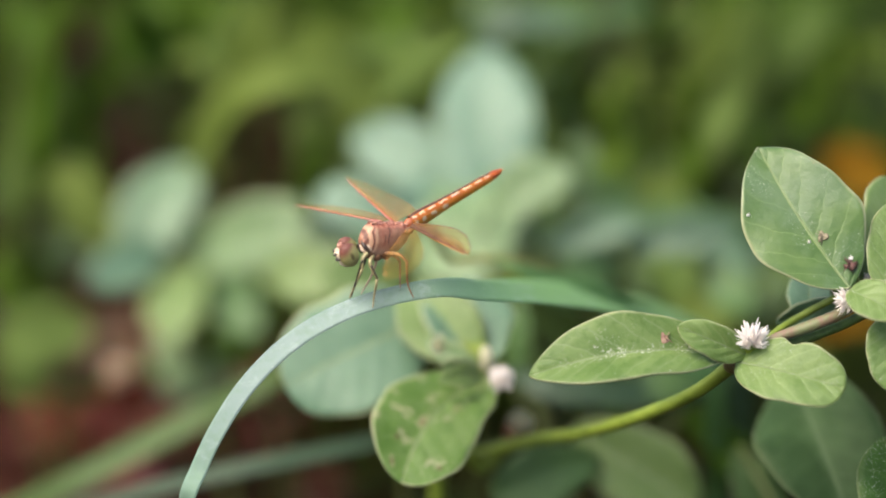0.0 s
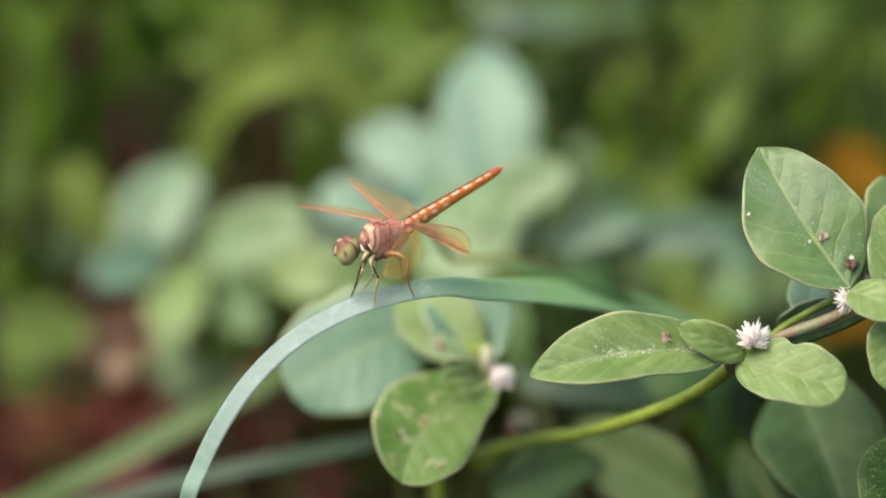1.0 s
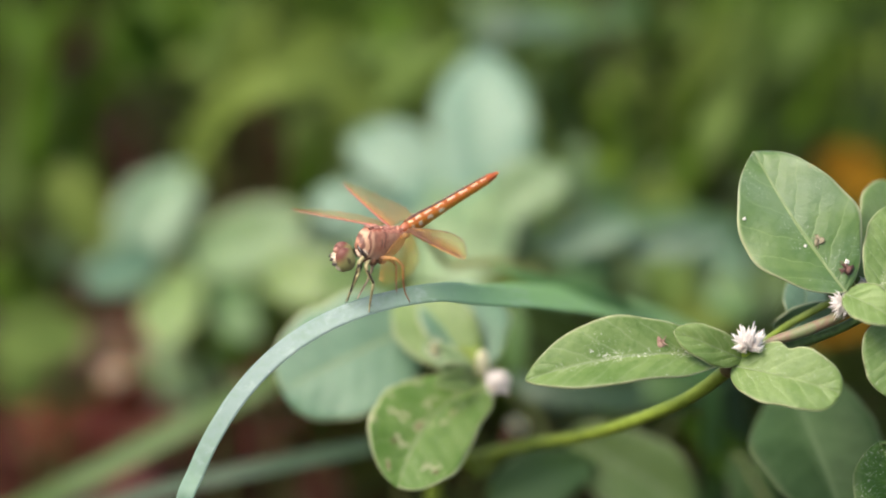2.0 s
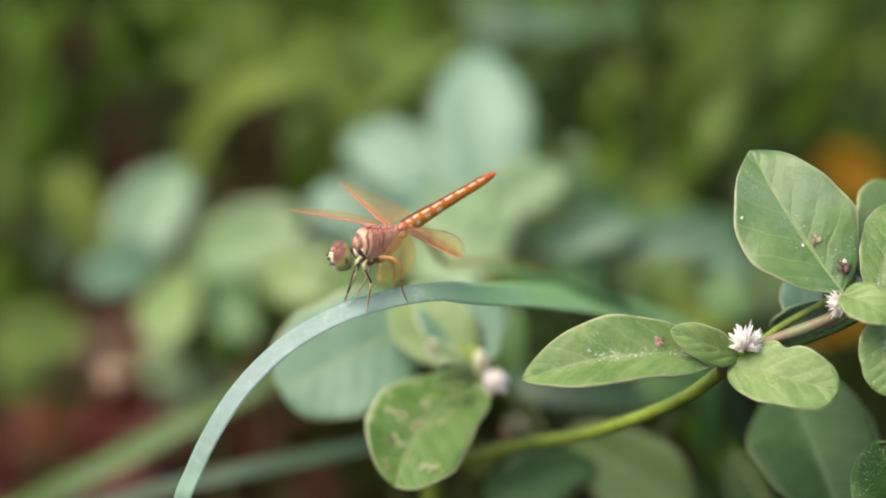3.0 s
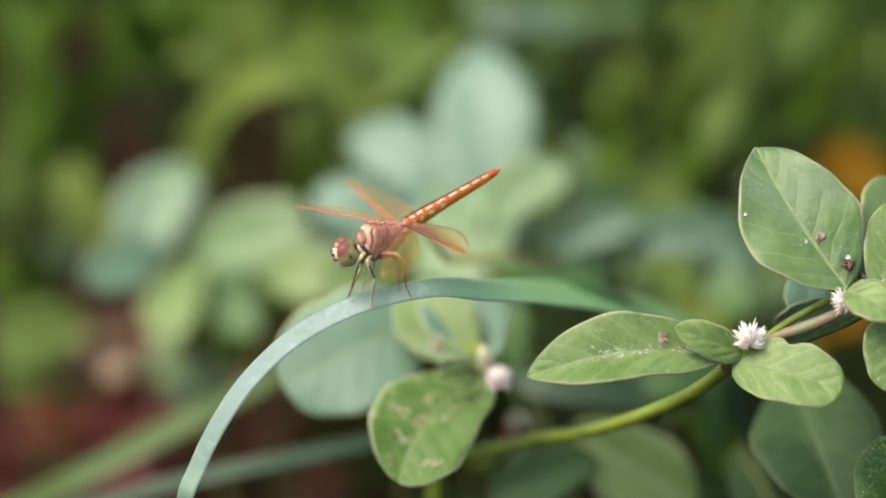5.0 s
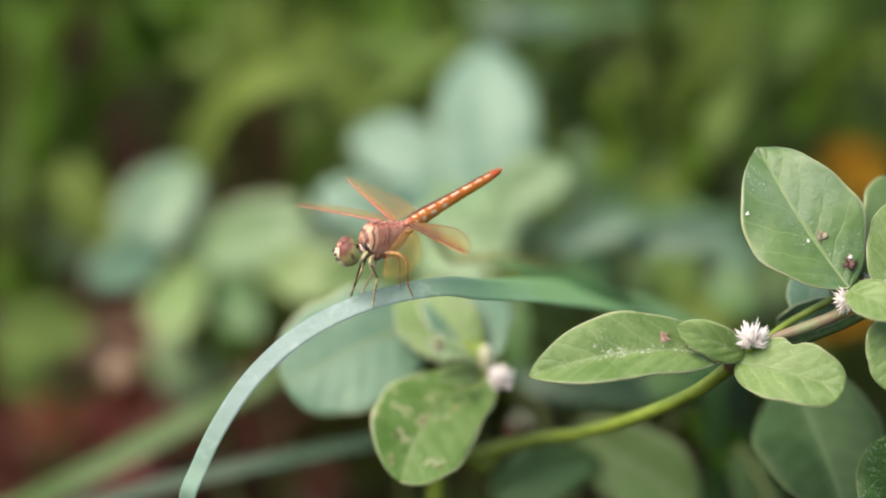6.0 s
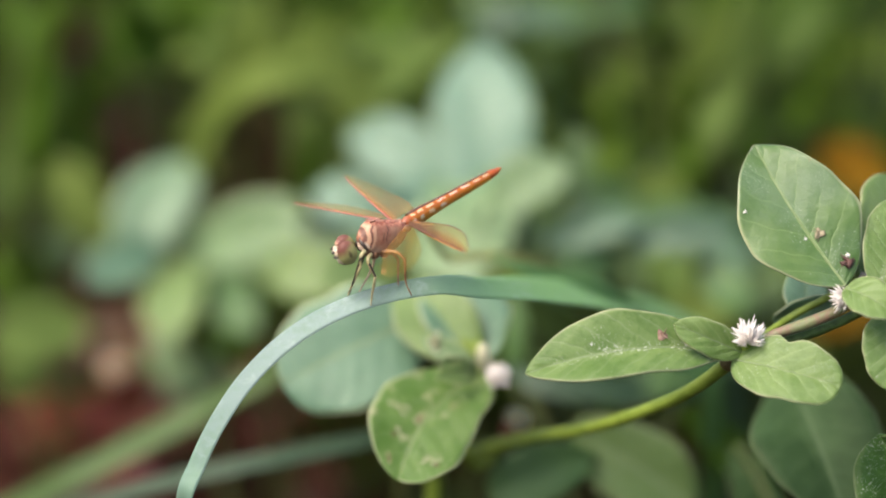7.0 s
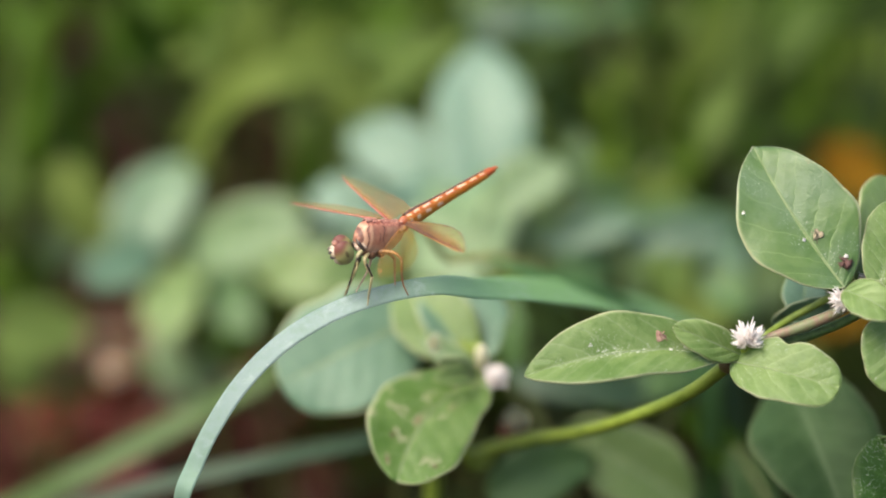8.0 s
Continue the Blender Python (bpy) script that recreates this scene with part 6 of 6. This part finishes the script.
loose_blade([ground_at((0.0627, 0.0905, 0.0830)), (0.0580, 0.0825, 0.0902), (0.0463, 0.0775, 0.0911), (0.0326, 0.0729, 0.0931), (0.0194, 0.0733, 0.0941), (0.0129, 0.0791, 0.0953)], [0.003, 0.0045, 0.006, 0.006, 0.005, 0.001], LEAF_BLUE_GRASS, "dark bluish-green grass blade in the shade")
loose_blade([ground_at((0.0512, 0.0937, 0.0916)), (0.0521, 0.0661, 0.0890), (0.0440, 0.0626, 0.1057), (0.0304, 0.0492, 0.1215), (0.0199, 0.0449, 0.1271), (0.0127, 0.0438, 0.1301), (0.0089, 0.0462, 0.1307)], [0.003, 0.004, 0.005, 0.0046, 0.0032, 0.0016, 0.0004], LEAF_GREEN_GRASS, "soft green grass blade rising behind the arched one")
loose_blade([ground_at((-0.0096, 0.0992, 0.1067)), (-0.0066, 0.0531, 0.1264), (0.0016, 0.0517, 0.1284), (0.0109, 0.0538, 0.1281), (0.0184, 0.0579, 0.1248), (0.0239, 0.0614, 0.1199)], [0.001, 0.0014, 0.0015, 0.0014, 0.0012, 0.0005], TWIG, "thin brownish withered grass stalk")

# long blades standing behind the weeds
loose_blade([ground_at((-0.0668, 0.2517, 0.0698), (0.0, 0.02)), (-0.0668, 0.2517, 0.0698), (-0.0589, 0.1811, 0.1040), (-0.0499, 0.1677, 0.1226), (-0.0384, 0.1622, 0.1308), (-0.0253, 0.1662, 0.1303), (-0.0121, 0.1666, 0.1196)], [0.0042, 0.0042, 0.0072, 0.0085, 0.0085, 0.0085, 0.0025], LEAF_LIME, "long yellow-green grass blade arching over behind the weeds")
loose_blade([ground_at((-0.0653, 0.2594, 0.0910), (0.0, 0.02)), (-0.0653, 0.2594, 0.0910), (-0.0576, 0.1879, 0.1227), (-0.0516, 0.1780, 0.1363), (-0.0448, 0.1693, 0.1504)], [0.0032, 0.0032, 0.0055, 0.0064, 0.0019], LEAF_OLIVE, "olive-green grass blade standing behind the weeds")
loose_blade([ground_at((-0.1090, 0.2501, 0.0655), (0.0, 0.02)), (-0.1090, 0.2501, 0.0655), (-0.0960, 0.1798, 0.1002), (-0.0928, 0.1750, 0.1251), (-0.0850, 0.1693, 0.1504)], [0.0033, 0.0033, 0.0057, 0.0067, 0.0020], LEAF_FAR, "dark green grass blade standing behind the weeds")
loose_blade([ground_at((-0.1193, 0.2637, 0.0443), (0.0, 0.02)), (-0.1193, 0.2637, 0.0443), (-0.1055, 0.1941, 0.0810), (-0.1013, 0.1891, 0.1084), (-0.0951, 0.1848, 0.1345)], [0.0031, 0.0031, 0.0052, 0.0061, 0.0018], LEAF_OLIVE, "olive-green grass blade standing behind the weeds")
loose_blade([ground_at((0.0427, 0.2392, 0.0647), (0.0, 0.02)), (0.0427, 0.2392, 0.0647), (0.0375, 0.1690, 0.0998), (0.0385, 0.1615, 0.1171), (0.0380, 0.1528, 0.1342)], [0.0027, 0.0027, 0.0045, 0.0053, 0.0016], LEAF_FRESH, "yellow-green grass blade standing behind the weeds")
loose_blade([ground_at((0.0488, 0.2481, 0.0599), (0.0, 0.02)), (0.0488, 0.2481, 0.0599), (0.0430, 0.1780, 0.0953), (0.0360, 0.1701, 0.1117), (0.0324, 0.1607, 0.1267)], [0.0019, 0.0019, 0.0033, 0.0039, 0.0012], LEAF_LIME, "yellow-green grass blade standing behind the weeds")
loose_blade([ground_at((0.0664, 0.2392, 0.0647), (0.0, 0.02)), (0.0664, 0.2392, 0.0647), (0.0584, 0.1690, 0.0998), (0.0548, 0.1615, 0.1171), (0.0549, 0.1528, 0.1342)], [0.0027, 0.0027, 0.0045, 0.0053, 0.0016], LEAF_FRESH, "yellow-green grass blade standing behind the weeds")
loose_blade([ground_at((0.0664, 0.2512, 0.0684), (0.0, 0.02)), (0.0664, 0.2512, 0.0684), (0.0585, 0.1807, 0.1027), (0.0663, 0.1748, 0.1245), (0.0716, 0.1680, 0.1469)], [0.0039, 0.0039, 0.0066, 0.0077, 0.0023], LEAF_OLIVE, "olive-green grass blade standing behind the weeds")
loose_blade([ground_at((-0.0373, 0.2564, 0.0536), (0.0, 0.02)), (-0.0373, 0.2564, 0.0536), (-0.0329, 0.1865, 0.0895), (-0.0311, 0.1773, 0.1052), (-0.0242, 0.1694, 0.1214)], [0.0031, 0.0031, 0.0053, 0.0063, 0.0019], LEAF_FAR, "dark green grass blade standing behind the weeds")
loose_blade([ground_at((-0.0929, 0.2685, 0.0574), (0.0, 0.02)), (-0.0929, 0.2685, 0.0574), (-0.0822, 0.1983, 0.0926), (-0.0851, 0.1910, 0.1106), (-0.0802, 0.1830, 0.1296)], [0.0024, 0.0024, 0.0041, 0.0048, 0.0014], LEAF_FAR, "dark green grass blade standing behind the weeds")
loose_blade([ground_at((0.0247, 0.2496, 0.0641), (0.0, 0.02)), (0.0247, 0.2496, 0.0641), (0.0218, 0.1793, 0.0990), (0.0244, 0.1719, 0.1166), (0.0220, 0.1633, 0.1338)], [0.0018, 0.0018, 0.0031, 0.0036, 0.0011], LEAF_OLIVE, "olive-green grass blade standing behind the weeds")
loose_blade([ground_at((0.0956, 0.2722, 0.0676), (0.0, 0.02)), (0.0956, 0.2722, 0.0676), (0.0845, 0.2016, 0.1016), (0.0870, 0.1933, 0.1169), (0.0945, 0.1857, 0.1370)], [0.0027, 0.0027, 0.0045, 0.0053, 0.0016], LEAF_FAR, "dark green grass blade standing behind the weeds")
loose_blade([ground_at((-0.0205, 0.2664, 0.0809), (0.0, 0.02)), (-0.0205, 0.2664, 0.0809), (-0.0181, 0.1953, 0.1136), (-0.0065, 0.1862, 0.1266), (0.0059, 0.1751, 0.1371)], [0.0039, 0.0039, 0.0067, 0.0078, 0.0024], LEAF_OLIVE, "olive-green grass blade standing behind the weeds")
loose_blade([ground_at((-0.0301, 0.2804, 0.0902), (0.0, 0.02)), (-0.0301, 0.2804, 0.0902), (-0.0266, 0.2088, 0.1216), (-0.0140, 0.1975, 0.1286), (0.0001, 0.1835, 0.1310)], [0.0028, 0.0028, 0.0048, 0.0056, 0.0017], LEAF_OLIVE, "olive-green grass blade standing behind the weeds")
loose_blade([ground_at((0.0086, 0.2729, 0.0988), (0.0, 0.02)), (0.0086, 0.2729, 0.0988), (0.0076, 0.2010, 0.1294), (0.0173, 0.1899, 0.1369), (0.0304, 0.1761, 0.1398)], [0.0046, 0.0046, 0.0078, 0.0092, 0.0027], LEAF_BLUE_GRASS, "bluish-green grass blade arching behind the weeds")
loose_blade([ground_at((-0.0740, 0.2700, 0.0909), (0.0, 0.02)), (-0.0740, 0.2700, 0.0909), (-0.0653, 0.1985, 0.1224), (-0.0703, 0.1881, 0.1349), (-0.0724, 0.1791, 0.1480)], [0.0039, 0.0039, 0.0067, 0.0078, 0.0024], LEAF_FAR, "dark green grass blade standing behind the weeds")
loose_blade([ground_at((0.0614, 0.2807, 0.0909), (0.0, 0.02)), (0.0614, 0.2807, 0.0909), (0.0543, 0.2091, 0.1223), (0.0511, 0.1978, 0.1323), (0.0467, 0.1888, 0.1456)], [0.0033, 0.0033, 0.0057, 0.0067, 0.0020], LEAF_FAR, "dark green grass blade standing behind the weeds")
loose_blade([ground_at((0.0335, 0.2351, 0.0535), (0.0, 0.02)), (0.0335, 0.2351, 0.0535), (0.0295, 0.1654, 0.0900), (0.0396, 0.1548, 0.0989), (0.0529, 0.1407, 0.1009)], [0.0032, 0.0032, 0.0054, 0.0063, 0.0019], LEAF_MID, "bluish-green grass blade arching behind the weeds")
loose_blade([ground_at((-0.0565, 0.2879, 0.0522), (0.0, 0.02)), (-0.0565, 0.2879, 0.0522), (-0.0502, 0.2177, 0.0875), (-0.0477, 0.2078, 0.1011), (-0.0507, 0.1981, 0.1127)], [0.0017, 0.0017, 0.0028, 0.0033, 0.0010], LEAF_FAR, "dark green grass blade standing behind the weeds")
loose_blade([ground_at((0.0414, 0.1969, 0.0829), (0.0, 0.03)), (0.0414, 0.1969, 0.0829), (0.0394, 0.1717, 0.1016), (0.0366, 0.1706, 0.1129), (0.0360, 0.1693, 0.1241)], [0.0028, 0.0034, 0.0056, 0.0056, 0.0016799999999999999], LEAF_FRESH, "soft yellow-green grass blade behind the weeds")
loose_blade([ground_at((0.0478, 0.2147, 0.0735), (0.0, 0.03)), (0.0478, 0.2147, 0.0735), (0.0455, 0.1898, 0.0926), (0.0438, 0.1883, 0.1031), (0.0454, 0.1876, 0.1159)], [0.002, 0.0024, 0.004, 0.004, 0.0012], LEAF_OLIVE, "soft olive-green grass blade behind the weeds")
loose_blade([ground_at((0.0667, 0.2276, 0.0796), (0.0, 0.03)), (0.0667, 0.2276, 0.0796), (0.0635, 0.2025, 0.0984), (0.0617, 0.2013, 0.1096), (0.0607, 0.2000, 0.1206)], [0.0024, 0.0029, 0.0048, 0.0048, 0.0014399999999999999], LEAF_FRESH, "soft yellow-green grass blade behind the weeds")
loose_blade([ground_at((0.0721, 0.1695, 0.0807), (0.0, 0.03)), (0.0721, 0.1695, 0.0807), (0.0683, 0.1444, 0.0996), (0.0491, 0.1414, 0.1059), (0.0292, 0.1408, 0.1042)], [0.0031, 0.0037, 0.0062, 0.0062, 0.0018599999999999999], LEAF_TEAL, "soft bluish grass blade lying over behind the weeds")
loose_blade([ground_at((-0.0613, 0.2296, 0.0851), (0.0, 0.03)), (-0.0613, 0.2296, 0.0851), (-0.0584, 0.2044, 0.1036), (-0.0497, 0.2038, 0.1167), (-0.0357, 0.2037, 0.1308)], [0.0015, 0.0018, 0.003, 0.003, 0.0009], LEAF_OLIVE, "thin soft grass stem behind the weeds")
loose_blade([ground_at((-0.0370, 0.2068, 0.0809), (0.0, 0.03)), (-0.0370, 0.2068, 0.0809), (-0.0351, 0.1817, 0.0996), (-0.0346, 0.1823, 0.1161), (-0.0372, 0.1843, 0.1360)], [0.0011, 0.0013, 0.0022, 0.0022, 0.00066], LEAF_OLIVE, "thin soft grass stem behind the weeds")


def fallen_leaf(place, length, turn, material, label, lift=0.004):
    x, y = place
    z = rough_ground(x, y) + lift
    d = Vector((math.cos(turn), math.sin(turn), 0.1)) * length / 2
    ob = thing("fallen_leaf", (x, y, z - lift), label, "leaf", "fallen leaves")
    bm = leaf_mesh(bmesh.new(), Vector((x, y, z)) - d, Vector((x, y, z)) + d, length * 0.6, roll=-60, arch=0.12, fold=0.35, seed=int(1000 * x) + 50, n=(14, 8))
    low = min(v.co.z for v in bm.verts)
    bmesh.ops.translate(bm, vec=(0, 0, rough_ground(x, y) - low - 0.001), verts=bm.verts)
    part("blade", bm, material, ob)


rng = random.Random(31)
for i, (x, y) in enumerate(((-0.0959, 0.1973), (-0.0518, 0.1968), (-0.0253, 0.1762), (-0.1024, 0.1771), (-0.0430, 0.2363), (-0.1186, 0.5386), (-0.1089, 0.5699), (-0.1340, 0.5903), (0.0794, 0.5879), (-0.0767, 0.6982), (-0.0129, 0.1776), (-0.1097, 0.2384), (-0.0931, 0.2178), (-0.0794, 0.2074), (-0.0942, 0.1762), (-0.1087, 0.1973), (-0.0811, 0.1862), (-0.0646, 0.1963), (-0.0982, 0.3015), (-0.1002, 0.2812), (-0.0809, 0.2389), (-0.0483, 0.2064), (-0.1083, 0.2595), (-0.0915, 0.2389), (-0.0722, 0.2280), (-0.1063, 0.2180), (-0.0637, 0.2168), (-0.1036, 0.2703), (-0.0802, 0.2600), (-0.1019, 0.3380), (-0.0905, 0.3300), (-0.0778, 0.3241), (-0.0850, 0.3050), (-0.0560, 0.3063), (-0.1065, 0.3100), (-0.0700, 0.2900))):
    for n in range(3):
        kind = rng.choice((0, 0, 0, 1, 1, 2) if y < 0.304 else (1, 2, 2))
        fallen_leaf((x + rng.uniform(-0.016, 0.016), y + rng.uniform(-0.02, 0.02)), rng.uniform(0.012, 0.024), rng.uniform(0, 6.28), (DEAD_RED, DEAD_BROWN, DEAD_GREY)[kind], ("dry dark red fallen leaf on the soil", "dry dusty brown fallen leaf on the soil", "withered grey-brown fallen leaf on the soil")[kind])

bush((0.1010, 0.1900), "withering weed with yellow-orange dying leaves", [
    ((0.1085, 0.1905, 0.0945), (0.0907, 0.1988, 0.1028), 0.0125, -10), ((0.1124, 0.1992, 0.0894), (0.0986, 0.2002, 0.0920), 0.0085, 15), ((0.0801, 0.1323, 0.0809), (0.0983, 0.1381, 0.0823), 0.0050, 0),
], DEAD_ORANGE)
make_grass()
make_tall_grass()
make_undergrowth()
make_litter()


# ---- what moves ----


def shifted(ob, rows, turn=(0, 0, 0)):
    x, y, z = ob.location
    return [(t, pose(x + dx, y + dy, z + dz, *turn)) for t, dx, dy, dz in rows]


def motions():
    walk(weed, shifted(weed, [
        (0.0, -0.00005, 0.00002, 0.00007),
        (0.5, -0.00000, 0.00002, 0.00005),
        (1.0, -0.00003, -0.00001, -0.00002),
        (1.5, -0.00002, 0.00002, 0.00006),
        (3.0, -0.00019, 0.00002, 0.00006),
        (3.5, 0.00009, -0.00003, -0.00008),
        (4.0, 0.00000, 0.00000, 0.00000),
        (4.5, -0.00005, -0.00001, -0.00002),
        (6.0, 0.00002, -0.00003, -0.00008),
        (6.5, -0.00014, -0.00007, -0.00019),
        (7.0, -0.00013, -0.00001, -0.00002),
        (7.5, -0.00017, -0.00004, -0.00011),
        (8.0, -0.00005, -0.00006, -0.00016)]))
    walk(blade, shifted(blade, [
        (0.0, 0.00002, 0.00001, 0.00002),
        (0.5, 0.00007, 0.00000, 0.00001),
        (1.0, 0.00003, 0.00000, 0.00001),
        (1.5, 0.00001, -0.00001, -0.00004),
        (3.0, 0.00004, -0.00002, -0.00004),
        (3.5, -0.00005, 0.00001, 0.00003),
        (4.0, 0.00000, 0.00000, 0.00000),
        (4.5, 0.00006, 0.00000, 0.00001),
        (6.0, 0.00011, 0.00000, 0.00001),
        (6.5, 0.00014, 0.00007, 0.00020),
        (7.0, 0.00012, -0.00001, -0.00001),
        (7.5, 0.00012, 0.00001, 0.00004),
        (8.0, -0.00005, 0.00004, 0.00010)]))
    walk(fly, shifted(fly, [
        (0.0, 0.00002, 0.00001, 0.00002),
        (0.5, -0.00000, -0.00001, -0.00003),
        (1.0, 0.00003, 0.00000, 0.00000),
        (1.5, 0.00001, -0.00000, -0.00001),
        (3.0, 0.00004, -0.00002, -0.00004),
        (3.5, -0.00005, 0.00001, 0.00003),
        (4.0, 0.00000, 0.00000, 0.00000),
        (4.5, 0.00006, 0.00000, 0.00001),
        (6.0, 0.00011, -0.00002, -0.00006),
        (6.5, -0.00004, 0.00007, 0.00019),
        (7.0, 0.00022, -0.00003, -0.00008),
        (7.5, 0.00012, -0.00003, -0.00009),
        (8.0, -0.00005, 0.00004, 0.00010)], (0, 11.7, 219.4)))
    # the head rests tilted, turns upright for half a second and tilts back
    hx, hy, hz = HEAD.location
    rest, up = (-8, 9, -33), (4, 8, -58)
    walk(HEAD, [(t, pose(hx + (0.0003 if a[2] < -50 else 0.0), hy, hz, *a)) for t, a in (
        (0.0, rest), (0.4, rest), (0.8, (-7, 9, -31)), (0.9, up), (1.2, (4, 8, -60)), (1.4, up), (1.5, (-4, 9, -40)), (1.7, (-7, 9, -31)), (2.8, rest), (5.0, rest), (8.0, rest))])
    ax, ay, az = ABDOMEN.location
    walk(ABDOMEN, [(t, pose(ax, ay, az, 0, a, 0)) for t, a in ((0.0, -0.19), (0.5, -0.51), (1.0, 0.88), (1.5, 0.75), (3.0, 0.43), (3.5, -0.00), (4.0, -0.00), (4.5, -0.00), (6.0, 0.01), (6.5, 0.43), (7.0, -0.85), (7.5, -0.62), (8.0, 0.01))])


motions()
